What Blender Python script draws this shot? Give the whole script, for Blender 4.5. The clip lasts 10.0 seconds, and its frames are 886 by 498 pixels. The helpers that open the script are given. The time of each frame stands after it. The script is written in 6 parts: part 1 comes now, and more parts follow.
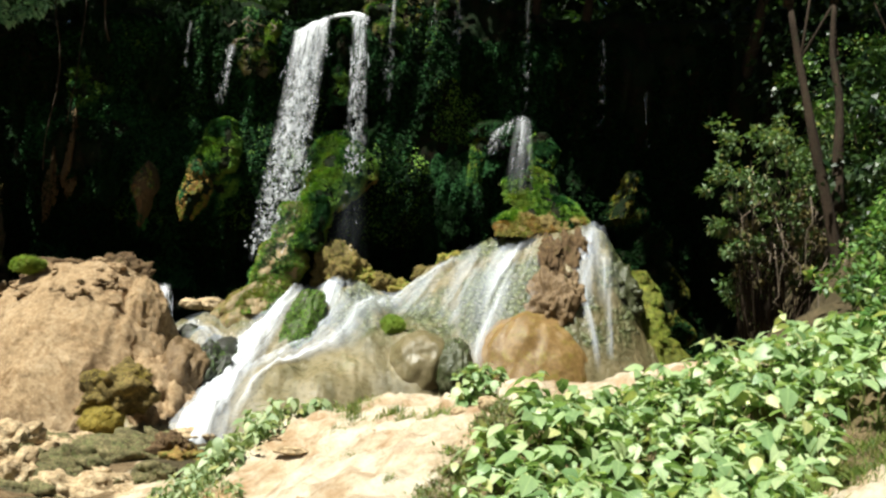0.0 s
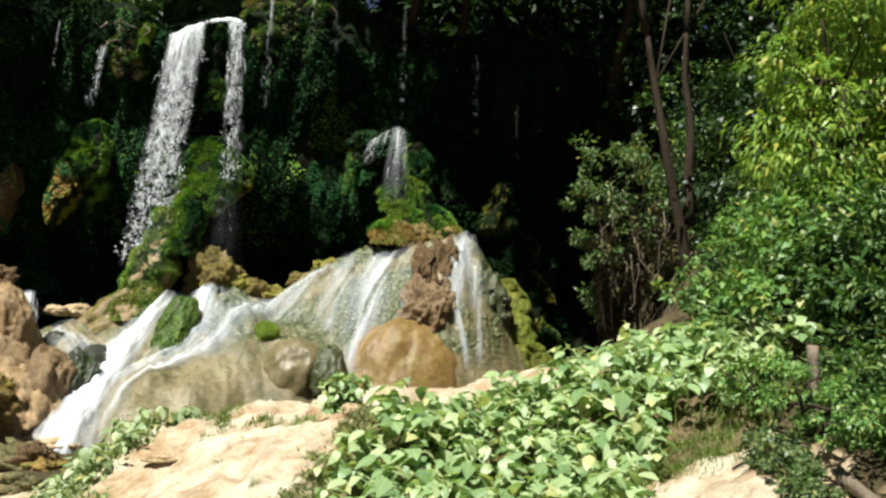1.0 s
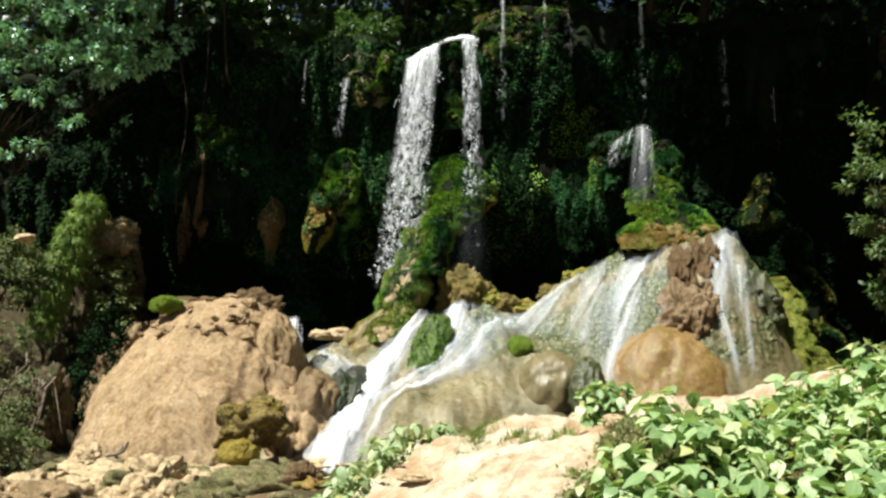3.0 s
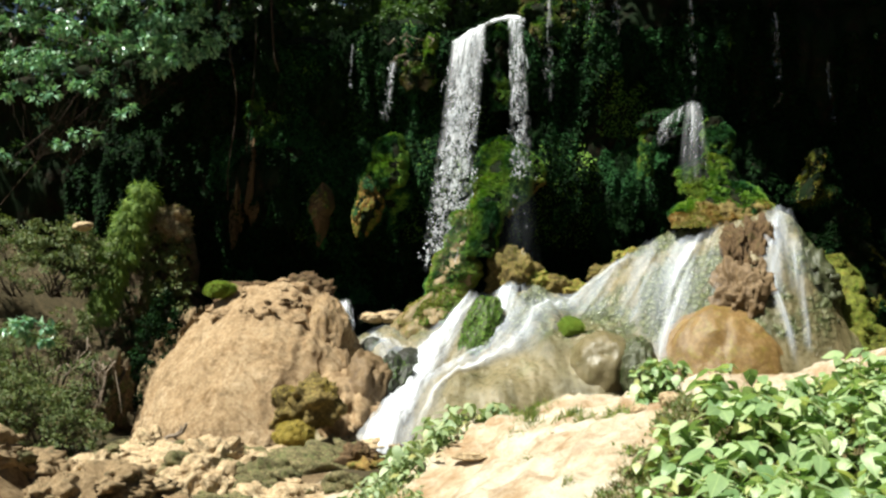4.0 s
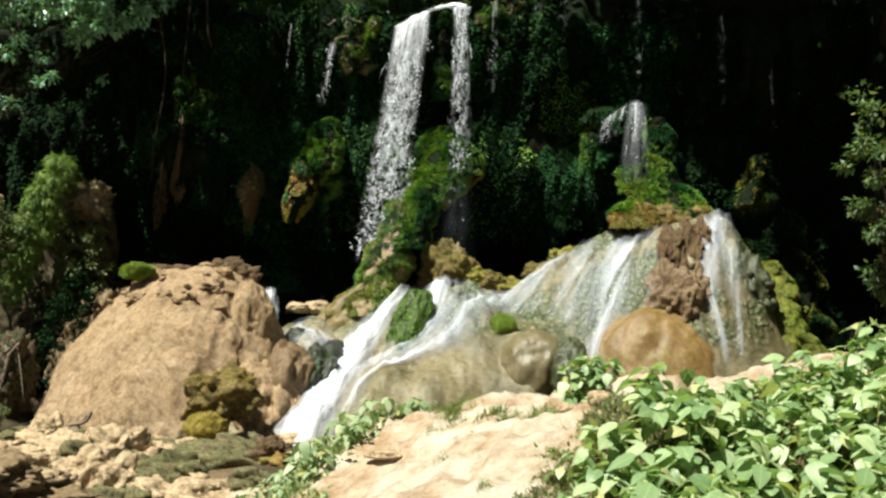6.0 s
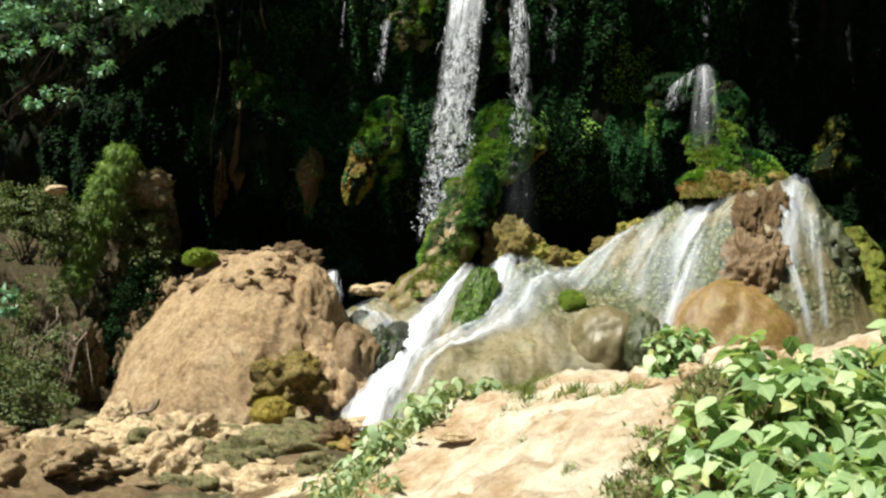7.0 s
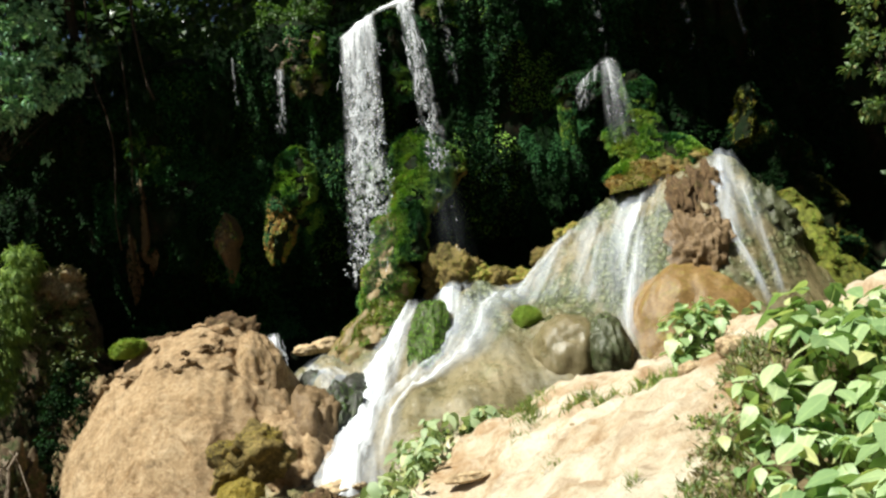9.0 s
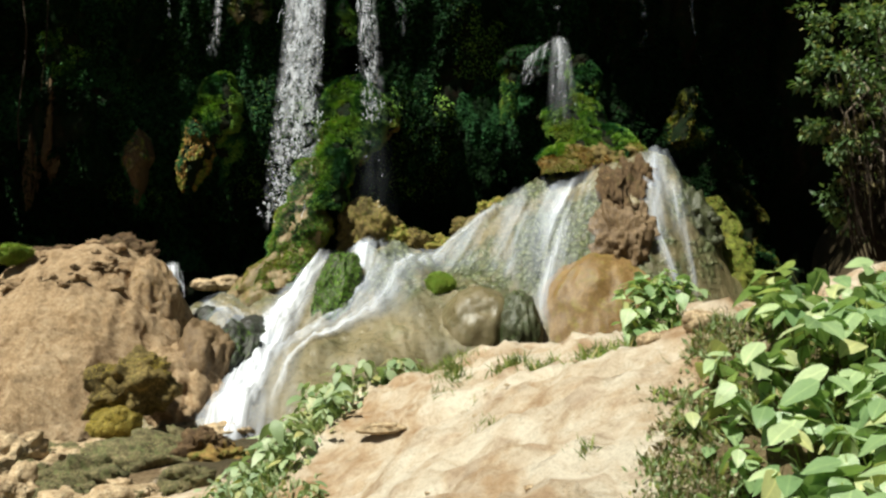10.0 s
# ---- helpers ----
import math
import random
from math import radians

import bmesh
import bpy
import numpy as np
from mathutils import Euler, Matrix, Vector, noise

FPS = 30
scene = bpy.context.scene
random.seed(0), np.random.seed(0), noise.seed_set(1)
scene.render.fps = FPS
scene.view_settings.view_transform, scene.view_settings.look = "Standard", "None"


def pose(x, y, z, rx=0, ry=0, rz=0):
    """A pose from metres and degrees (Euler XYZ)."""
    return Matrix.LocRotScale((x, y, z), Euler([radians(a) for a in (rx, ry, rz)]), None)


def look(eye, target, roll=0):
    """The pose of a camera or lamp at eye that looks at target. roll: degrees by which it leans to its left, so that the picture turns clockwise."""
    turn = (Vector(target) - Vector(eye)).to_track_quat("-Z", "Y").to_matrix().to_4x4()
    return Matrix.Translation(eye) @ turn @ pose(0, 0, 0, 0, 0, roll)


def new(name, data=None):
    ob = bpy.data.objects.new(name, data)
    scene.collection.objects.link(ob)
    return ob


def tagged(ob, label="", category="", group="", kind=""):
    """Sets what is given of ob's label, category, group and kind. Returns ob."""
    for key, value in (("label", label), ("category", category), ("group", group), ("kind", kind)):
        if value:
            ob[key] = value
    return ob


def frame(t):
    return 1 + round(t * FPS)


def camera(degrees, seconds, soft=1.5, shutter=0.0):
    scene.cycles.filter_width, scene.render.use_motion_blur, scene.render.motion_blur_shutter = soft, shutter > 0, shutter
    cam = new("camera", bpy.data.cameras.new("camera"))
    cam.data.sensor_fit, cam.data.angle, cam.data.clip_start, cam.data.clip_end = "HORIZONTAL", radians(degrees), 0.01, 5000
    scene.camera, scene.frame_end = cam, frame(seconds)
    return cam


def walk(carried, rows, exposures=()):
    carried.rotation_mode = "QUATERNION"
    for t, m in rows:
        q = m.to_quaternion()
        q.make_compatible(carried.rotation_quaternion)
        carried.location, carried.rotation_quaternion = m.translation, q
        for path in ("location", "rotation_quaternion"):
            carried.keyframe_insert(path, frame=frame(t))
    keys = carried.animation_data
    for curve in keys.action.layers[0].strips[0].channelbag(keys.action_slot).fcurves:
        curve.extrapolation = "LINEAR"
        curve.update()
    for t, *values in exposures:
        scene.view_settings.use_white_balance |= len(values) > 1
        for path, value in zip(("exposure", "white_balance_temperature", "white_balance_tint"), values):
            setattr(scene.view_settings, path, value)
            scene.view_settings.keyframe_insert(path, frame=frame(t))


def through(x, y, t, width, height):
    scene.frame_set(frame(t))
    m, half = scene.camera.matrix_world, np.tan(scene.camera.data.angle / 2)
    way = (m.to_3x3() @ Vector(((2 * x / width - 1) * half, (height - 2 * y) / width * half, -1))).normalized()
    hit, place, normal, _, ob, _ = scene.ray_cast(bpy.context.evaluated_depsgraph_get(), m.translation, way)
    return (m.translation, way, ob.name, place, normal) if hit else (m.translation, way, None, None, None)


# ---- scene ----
cam = camera(52.5, 10.0, soft=2.5)
PATH = [
    (0, (-0.174, -0.346, 1.725), (0.069, 1.63, 1.916), 4.6),
    (0.5, (-0.147, -0.593, 1.766), (0.249, 1.357, 1.97), 5.2),
    (1, (-0.115, -0.95, 1.816), (0.386, 0.974, 2.034), 4.3),
    (1.5, (-0.058, -1.077, 1.844), (0.434, 0.849, 2.067), 3.2),
    (2, (-0.056, -0.708, 1.779), (0.32, 1.243, 2.001), 2.6),
    (2.5, (0.002, -0.265, 1.716), (0.177, 1.714, 1.942), 1.9),
    (3, (0.047, -0.014, 1.686), (0.0, 1.972, 1.913), 2.0),
    (3.2, (0.014, -0.08, 1.694), (-0.101, 1.906, 1.906), 2.4),
    (4.3, (-0.007, -0.027, 1.619), (-0.16, 1.96, 1.785), 1.5),
    (4.5, (0.0, 0.0, 1.6), (-0.139, 1.99, 1.74), 2.0),
    (5, (0.013, 0.172, 1.56), (-0.026, 2.169, 1.664), 1.3),
    (5.2, (-0.005, 0.214, 1.553), (0.003, 2.21, 1.679), 2.6),
    (6.3, (0.189, 1.068, 1.554), (0.143, 3.058, 1.745), 4.4),
    (6.5, (0.182, 1.222, 1.528), (0.093, 3.214, 1.676), 4.0),
    (7, (0.058, 1.394, 1.465), (-0.092, 3.383, 1.61), 2.1),
    (7.5, (-0.097, 1.478, 1.436), (-0.256, 3.465, 1.591), 0.5),
    (8, (-0.112, 1.937, 1.402), (-0.186, 3.927, 1.597), 3.2),
    (8.5, (-0.324, 2.147, 1.372), (-0.3, 4.13, 1.632), -0.6),
    (9, (-0.492, 2.33, 1.342), (-0.454, 4.316, 1.573), -9.3),
    (9.5, (-0.641, 2.734, 1.239), (-0.553, 4.729, 1.343), -2.4),
    (10, (-0.849, 3.069, 1.13), (-0.604, 5.048, 1.282), -1.0),
]
walk(cam, [(t, look(eye, target, roll)) for t, eye, target, roll in PATH], [(0.0, 1.02), (1.0, 0.95), (2.0, 0.96), (3.0, 1.08), (4.5, 1.01), (5.0, 0.95), (7.0, 0.96), (9.0, 1.0), (9.5, 0.97), (10.0, 0.68)])

# ---- daylight ----
SUN = Vector((-0.40, -0.32, 0.86)).normalized()
sky = bpy.data.worlds.new("sky")
scene.world = sky
sky.use_nodes = True
air = sky.node_tree.nodes.new("ShaderNodeTexSky")
air.sky_type, air.sun_disc = "NISHITA", False
air.sun_elevation, air.sun_rotation = math.asin(SUN.z), math.atan2(SUN.x, SUN.y)
sky.node_tree.nodes["Background"].inputs["Strength"].default_value = 0.02
sky.node_tree.links.new(air.outputs["Color"], sky.node_tree.nodes["Background"].inputs["Color"])
sun = new("sun", bpy.data.lights.new("sun", "SUN"))
sun.data.energy, sun.data.angle, sun.data.color = 5.0, radians(0.6), (1.0, 1.0, 0.91)
sun.matrix_world = look(SUN * 60, (0, 0, 0))

# ---- mesh tools ----


def rnd3(ix, iy, iz, seed):
    """Repeatable random numbers 0..1 for whole-number lattice points."""
    h = (ix * 374761393 + iy * 668265263 + iz * 2147483647 + seed * 974634541) & 0xFFFFFFFF
    h = ((h ^ (h >> 13)) * 1274126177) & 0xFFFFFFFF
    h = ((h ^ (h >> 16)) * 2246822519) & 0xFFFFFFFF
    return ((h ^ (h >> 15)) & 0xFFFFFF) / float(0xFFFFFF)


def vnoise(p, seed=0):
    """Smooth value noise, -1..1, at points p of shape (n, 3)."""
    i = np.floor(p).astype(np.int64)
    f = p - i
    f = f * f * f * (f * (f * 6 - 15) + 10)
    out = 0.0
    for dx in (0, 1):
        for dy in (0, 1):
            for dz in (0, 1):
                w = (f[:, 0] if dx else 1 - f[:, 0]) * (f[:, 1] if dy else 1 - f[:, 1]) * (f[:, 2] if dz else 1 - f[:, 2])
                out = out + w * rnd3(i[:, 0] + dx, i[:, 1] + dy, i[:, 2] + dz, seed)
    return out * 2 - 1


def fbm(p, octaves=4, seed=0, gain=0.5):
    out, amp = np.zeros(len(p)), 1.0
    for o in range(octaves):
        out += amp * vnoise(p * 2.0**o + 17.3 * o, seed + o)
        amp *= gain
    return out


def array_mesh(name, verts, faces, smooth=True):
    """A mesh from number arrays; all faces have the same number of corners."""
    verts, faces = np.asarray(verts, np.float32), np.asarray(faces, np.int32)
    me = bpy.data.meshes.new(name)
    k = faces.shape[1]
    me.vertices.add(len(verts))
    me.vertices.foreach_set("co", verts.ravel())
    me.loops.add(faces.size)
    me.loops.foreach_set("vertex_index", faces.ravel())
    me.polygons.add(len(faces))
    me.polygons.foreach_set("loop_start", np.arange(0, faces.size, k, dtype=np.int32))
    me.polygons.foreach_set("loop_total", np.full(len(faces), k, np.int32))
    me.polygons.foreach_set("use_smooth", np.full(len(faces), smooth))
    me.update()
    me.validate()
    return me


def mesh_thing(name, verts, faces, material, parent=None, label="", category="", group="", kind="", smooth=True, at=None):
    me = array_mesh(name, verts, faces, smooth)
    me.materials.append(material)
    ob = new(name, me)
    if at is not None:
        ob.location = at
    if parent is not None:
        ob.parent = parent
    return tagged(ob, label, category, group, kind)


def part(name, me, parent, label=""):
    ob = new(name, me)
    ob.parent = parent
    return tagged(ob, label)


def empty(name, at, label, category, group=""):
    ob = new(name)
    ob.location = at
    return tagged(ob, label, category, group)


def grid_faces(nu, nv, wrap=False):
    """Quads of a grid of nu by nv points, row by row; wrap closes the rows."""
    i, j = np.meshgrid(np.arange(nu - 1), np.arange(nv if wrap else nv - 1), indexing="ij")
    a, j2 = i * nv + j, (j + 1) % nv
    b = i * nv + j2
    return np.stack([a, b, b + nv, a + nv], -1).reshape(-1, 4)


ICO = {}


def ico(sub):
    if sub not in ICO:
        bm = bmesh.new()
        bmesh.ops.create_icosphere(bm, subdivisions=sub, radius=1.0)
        bm.verts.index_update()
        ICO[sub] = (np.array([v.co[:] for v in bm.verts]), np.array([[v.index for v in f.verts] for f in bm.faces]))
        bm.free()
    return ICO[sub]


def turn_z(v, degrees):
    c, s = np.cos(np.radians(degrees)), np.sin(np.radians(degrees))
    return v @ np.array([[c, s, 0], [-s, c, 0], [0, 0, 1]])


def blob(radii, seed, amp=0.25, freq=1.4, fine=0.06, sub=5, ribs=0.0, rib_count=9.0, turn=0.0, box=1.0, lean=(0, 0), taper=0.0):
    """A lump of rock: a ball drawn out to radii, squared off by box, broken by coarse and fine noise and by upright ribs."""
    d, faces = ico(sub)
    d = np.sign(d) * np.abs(d) ** box
    d = d / np.maximum(np.linalg.norm(d, axis=1, keepdims=True) ** 0.8, 1e-6)
    r = 1 + amp * fbm(d * freq + seed * 7.7, 4, seed)
    r += fine * fbm(d * freq * 5 + seed * 3.1, 3, seed + 50)
    if ribs:
        a = np.arctan2(d[:, 1], d[:, 0])
        a = a + 0.25 * vnoise(d * 2.5 + seed, seed + 9)
        r += ribs * np.sin(a * rib_count) * np.clip(1.2 - np.abs(d[:, 2]), 0, 1)
    v = d * r[:, None] * np.array(radii)
    v[:, :2] *= (1 - taper * v[:, 2:] / radii[2])
    v[:, 0] += lean[0] * v[:, 2]
    v[:, 1] += lean[1] * v[:, 2]
    return turn_z(v, turn), faces


def vertex_normals(v, faces):
    n = np.zeros_like(v)
    a, b, c = v[faces[:, 0]], v[faces[:, 1]], v[faces[:, 2]]
    fn = np.cross(b - a, c - a)
    for k in range(faces.shape[1]):
        np.add.at(n, faces[:, k], fn)
    return n / np.maximum(np.linalg.norm(n, axis=1, keepdims=True), 1e-9)


# leaf shapes: along +y, face up +z, one unit long
LEAF = (np.array([[0, 0, 0], [-0.26, 0.4, 0.05], [0, 0.5, -0.02], [0.26, 0.4, 0.05], [0, 1, -0.12]], float),
        np.array([[0, 2, 1], [0, 3, 2], [1, 2, 4], [2, 3, 4]]))
LEAF2 = (np.array([[0, 0, 0], [-0.25, 0.42, 0.05], [0.25, 0.42, 0.05], [0, 1, -0.1]], float), np.array([[0, 2, 1], [1, 2, 3]]))
BLADE = (np.array([[-0.04, 0, 0], [0.04, 0, 0], [-0.035, 0.5, 0.1], [0.035, 0.5, 0.1], [0, 1, 0.0]], float),
         np.array([[0, 1, 3], [0, 3, 2], [2, 3, 4], [2, 4, 4]])[:3])
FROND = (np.array([[0, 0, 0], [-0.17, 0.3, 0.0], [0.17, 0.3, 0.0], [-0.12, 0.7, -0.1], [0.12, 0.7, -0.1], [0, 1, -0.25]], float),
         np.array([[0, 2, 1], [1, 2, 4], [1, 4, 3], [3, 4, 5]]))


SLIM = (np.array([[0, 0, 0], [-0.15, 0.42, 0.04], [0.15, 0.42, 0.04], [0, 1, -0.2]], float), np.array([[0, 2, 1], [1, 2, 3]]))
SPIKE = (np.array([[-0.13, 0, 0], [0.13, 0, 0], [0, 1, 0]], float), np.array([[0, 1, 2]]))


def unit(v):
    return v / np.maximum(np.linalg.norm(v, axis=-1, keepdims=True), 1e-9)


def strew(shape, at, way, up, size):
    """Many copies of one small shape, joined: at, the way it points, the way it faces, and its length."""
    tv, tf = shape
    y = unit(way)
    x = unit(np.cross(y, up))
    z = np.cross(x, y)
    size = np.broadcast_to(size, (len(at),))
    loc = tv[None] * size[:, None, None]
    v = at[:, None] + loc[..., 0:1] * x[:, None] + loc[..., 1:2] * y[:, None] + loc[..., 2:3] * z[:, None]
    f = tf[None] + (np.arange(len(at)) * len(tv))[:, None, None]
    return v.reshape(-1, 3), f.reshape(-1, tf.shape[1])


def crown_points(rng, balls, clumps, leaves, spread=0.33, shell=0.75):
    """Leaf places in sprays on the outside of some ellipsoids (x, y, z, rx, ry, rz): place, outward way."""
    at, out = [], []
    vol = np.array([b[3] * b[4] * b[5] for b in balls]) ** 0.67
    for b, share in zip(balls, vol / vol.sum()):
        nc = max(3, int(clumps * share))
        d = unit(rng.normal(size=(nc, 3)))
        c = d * (shell + (1 - shell) * rng.random((nc, 1))) * np.array(b[3:6]) * rng.uniform(0.75, 1.15, (nc, 1)) + np.array(b[:3])
        nl = max(4, int(leaves * share / nc))
        e = unit(rng.normal(size=(nc, nl, 3)))
        r = spread * min(b[3:6]) * rng.uniform(0.4, 1.2, (nc, 1, 1)) * rng.random((nc, nl, 1)) ** 0.5
        p = c[:, None] + e * r * np.array([1.2, 1.2, 0.7])
        at.append(p.reshape(-1, 3))
        out.append((0.7 * d[:, None] + e).reshape(-1, 3))
    return np.concatenate(at), unit(np.concatenate(out))


def leaf_mass(rng, balls, clumps, leaves, size, shape=LEAF, droop=0.5, spread=0.33, shell=0.75):
    if shape is None:
        shape = LEAF2
    at, out = crown_points(rng, balls, clumps, leaves, spread, shell)
    way = unit(out + rng.normal(size=at.shape) * 0.6 + np.array([0, 0, -droop]))
    up = unit(out * 0.5 + np.array([0, 0, 0.9]) + rng.normal(size=at.shape) * 0.35)
    return strew(shape, at, way, up, size * rng.uniform(0.55, 1.25, len(at)))


def fur(rng, v, faces, count, size, shape=SPIKE, droop=0.8, keep=None):
    """Short moss or fern blades over the outside of a lump."""
    count *= 2
    n = vertex_normals(v, faces)
    i = rng.integers(0, len(faces), count)
    w = rng.dirichlet((1, 1, 1), count)
    tri = faces[i][:, :3]
    at = (v[tri] * w[..., None]).sum(1)
    nn = unit((n[tri] * w[..., None]).sum(1))
    if keep is not None:
        k = keep(at, nn)
        at, nn = at[k], nn[k]
    way = rng.normal(size=at.shape) * 0.6 + np.array([0, 0, -droop])
    way = unit(way + nn * (0.3 + np.clip(-(way * nn).sum(1, keepdims=True), 0, None)))
    return strew(shape, at - nn * 0.005, way, unit(nn + np.array([0, 0, 0.5])), size * rng.uniform(0.5, 1.3, len(at)))


def tube(points, radii, sides=8, seed=0, rough=0.0):
    """A tapered limb along points, with closed ends."""
    p, radii = np.asarray(points, float), np.asarray(radii, float)
    t = unit(np.gradient(p, axis=0))
    ref = np.array([0.3, 1.0, 0.1]) if abs(t[0, 2]) > 0.6 else np.array([0.1, 0.2, 1.0])
    x = unit(np.cross(t, ref))
    y = np.cross(t, x)
    a = np.linspace(0, 2 * np.pi, sides, endpoint=False)
    ring = np.cos(a)[None, :, None] * x[:, None] + np.sin(a)[None, :, None] * y[:, None]
    rr = radii[:, None, None] * np.ones((1, sides, 1))
    if rough:
        rr = rr * (1 + rough * vnoise((p[:, None] + ring).reshape(-1, 3) * 3.0, seed).reshape(len(p), sides, 1))
    v = (p[:, None] + ring * rr).reshape(-1, 3)
    f = grid_faces(len(p), sides, wrap=True)
    n = len(v)
    v = np.concatenate([v, p[:1], p[-1:]])
    k = np.arange(sides)
    cap1 = np.stack([np.full(sides, n), (k + 1) % sides, k, k], -1)
    cap2 = np.stack([np.full(sides, n + 1), n - sides + k, n - sides + (k + 1) % sides, n - sides + (k + 1) % sides], -1)
    tri = np.concatenate([f[:, [0, 1, 2]], f[:, [0, 2, 3]], cap1[:, :3], cap2[:, :3]])
    return v, tri


def joined(*pieces):
    vs, fs, n = [], [], 0
    for v, f in pieces:
        vs.append(v)
        fs.append(np.asarray(f) + n)
        n += len(v)
    return np.concatenate(vs), np.concatenate(fs)


def bent(a, b, n=8, sway=0.1, seed=0):
    """Points from a to b with a natural sway."""
    t = np.linspace(0, 1, n)[:, None]
    p = np.asarray(a, float) * (1 - t) + np.asarray(b, float) * t
    k = np.stack([vnoise(np.stack([t[:, 0] * 3 + seed * 5.3 + o * 31, t[:, 0] * 0, t[:, 0] * 0], -1), seed + o) for o in range(3)], -1)
    return p + k * sway * np.sin(t * np.pi) ** 0.5


# ---- materials ----


def shader(name, roughness=0.8, spec=0.3):
    m = bpy.data.materials.new(name)
    m.use_nodes = True
    b = m.node_tree.nodes["Principled BSDF"]
    b.inputs["Roughness"].default_value = roughness
    b.inputs["Specular IOR Level"].default_value = spec
    return m, m.node_tree, b


def node(nt, kind, **values):
    n = nt.nodes.new(kind)
    for key, value in values.items():
        n.inputs[key.replace("_", " ")].default_value = value
    return n


def ramp(nt, source, stops):
    r = nt.nodes.new("ShaderNodeValToRGB")
    e = r.color_ramp.elements
    while len(e) < len(stops):
        e.new(0.5)
    for k, (pos, col) in enumerate(stops):
        e[k].position, e[k].color = pos, (*col, 1) if len(col) == 3 else col
    nt.links.new(source, r.inputs["Fac"])
    return r.outputs["Color"]


def coords(nt, stretch=(1, 1, 1)):
    t = nt.nodes.new("ShaderNodeTexCoord")
    m = nt.nodes.new("ShaderNodeMapping")
    m.inputs["Scale"].default_value = stretch
    nt.links.new(t.outputs["Object"], m.inputs["Vector"])
    return m.outputs["Vector"]


def tex(nt, vector, scale, detail=6, rough=0.6, distort=0.0):
    n = node(nt, "ShaderNodeTexNoise", Scale=scale, Detail=detail, Roughness=rough, Distortion=distort)
    nt.links.new(vector, n.inputs["Vector"])
    return n.outputs["Fac"]


def mix(nt, fac, a, b, blend="MIX"):
    n = nt.nodes.new("ShaderNodeMix")
    n.data_type, n.blend_type = "RGBA", blend
    for k, s in ((0, fac), (6, a), (7, b)):
        if isinstance(s, (int, float)):
            n.inputs[k].default_value = s
        elif isinstance(s, tuple):
            n.inputs[k].default_value = (*s, 1)
        else:
            nt.links.new(s, n.inputs[k])
    return n.outputs[2]


def maths(nt, op, a, b=0.0, clamp=False):
    n = nt.nodes.new("ShaderNodeMath")
    n.operation, n.use_clamp = op, clamp
    for k, s in ((0, a), (1, b)):
        if isinstance(s, (int, float)):
            n.inputs[k].default_value = s
        else:
            nt.links.new(s, n.inputs[k])
    return n.outputs[0]


def relief(nt, b, height, strength, distance=0.05):
    n = node(nt, "ShaderNodeBump", Strength=strength, Distance=distance)
    nt.links.new(height, n.inputs["Height"])
    nt.links.new(n.outputs["Normal"], b.inputs["Normal"])


def rock_material(name, dark, mid, light, scale=1.0, streak=(1, 1, 0.45), roughness=0.85, bump=0.6, growth=None, amount=0.5, wet=None, spec=0.3, speckle=0.75, depth=1.0, pits=0.0):
    """Stone with coarse staining, drawn-out streaks and fine pits; growth: a moss colour in patches; wet: a gloss in patches."""
    m, nt, b = shader(name, roughness, spec)
    v, plain = coords(nt, streak), coords(nt)
    big, fine = tex(nt, v, 0.9 * scale, 6, 0.66, 0.5), tex(nt, plain, 7 * scale, 9, 0.74, 0.05)
    grain = tex(nt, plain, 30 * scale, 6, 0.7)
    col = ramp(nt, big, [(0.30, dark), (0.5, mid), (0.70, light)])
    col = mix(nt, 0.55, col, ramp(nt, fine, [(0.34, dark), (0.5, mid), (0.66, light)]))
    col = mix(nt, speckle, col, ramp(nt, grain, [(0.36, (0.4, 0.38, 0.36)), (0.5, (0.95, 0.95, 0.95)), (0.66, (1.25, 1.25, 1.25))]), "MULTIPLY")
    if growth:
        patch = tex(nt, plain, 1.9 * scale, 10, 0.78, 0.8)
        mask = ramp(nt, patch, [(0.62 - 0.3 * amount, (0, 0, 0)), (0.74 - 0.3 * amount, (1, 1, 1))])
        green = ramp(nt, fine, [(0.3, tuple(0.45 * c for c in growth)), (0.65, growth)])
        col = mix(nt, mask, col, green)
    if pits:
        hole = tex(nt, plain, 4.0 * scale, 4, 0.6, 0.1)
        col = mix(nt, pits, col, ramp(nt, hole, [(0.36, (0.35, 0.3, 0.25)), (0.46, (1, 1, 1)), (0.6, (1.12, 1.12, 1.12))]), "MULTIPLY")
        fine = maths(nt, "ADD", fine, maths(nt, "MULTIPLY", hole, 1.2))
    nt.links.new(col, b.inputs["Base Color"])
    if wet:
        nt.links.new(ramp(nt, big, [(0.35, (wet,) * 3), (0.65, (roughness,) * 3)]), b.inputs["Roughness"])
    h = maths(nt, "ADD", maths(nt, "MULTIPLY", fine, 0.7), maths(nt, "MULTIPLY", grain, 0.3))
    relief(nt, b, h, min(1.0, bump), 0.055 * depth / scale)
    return m


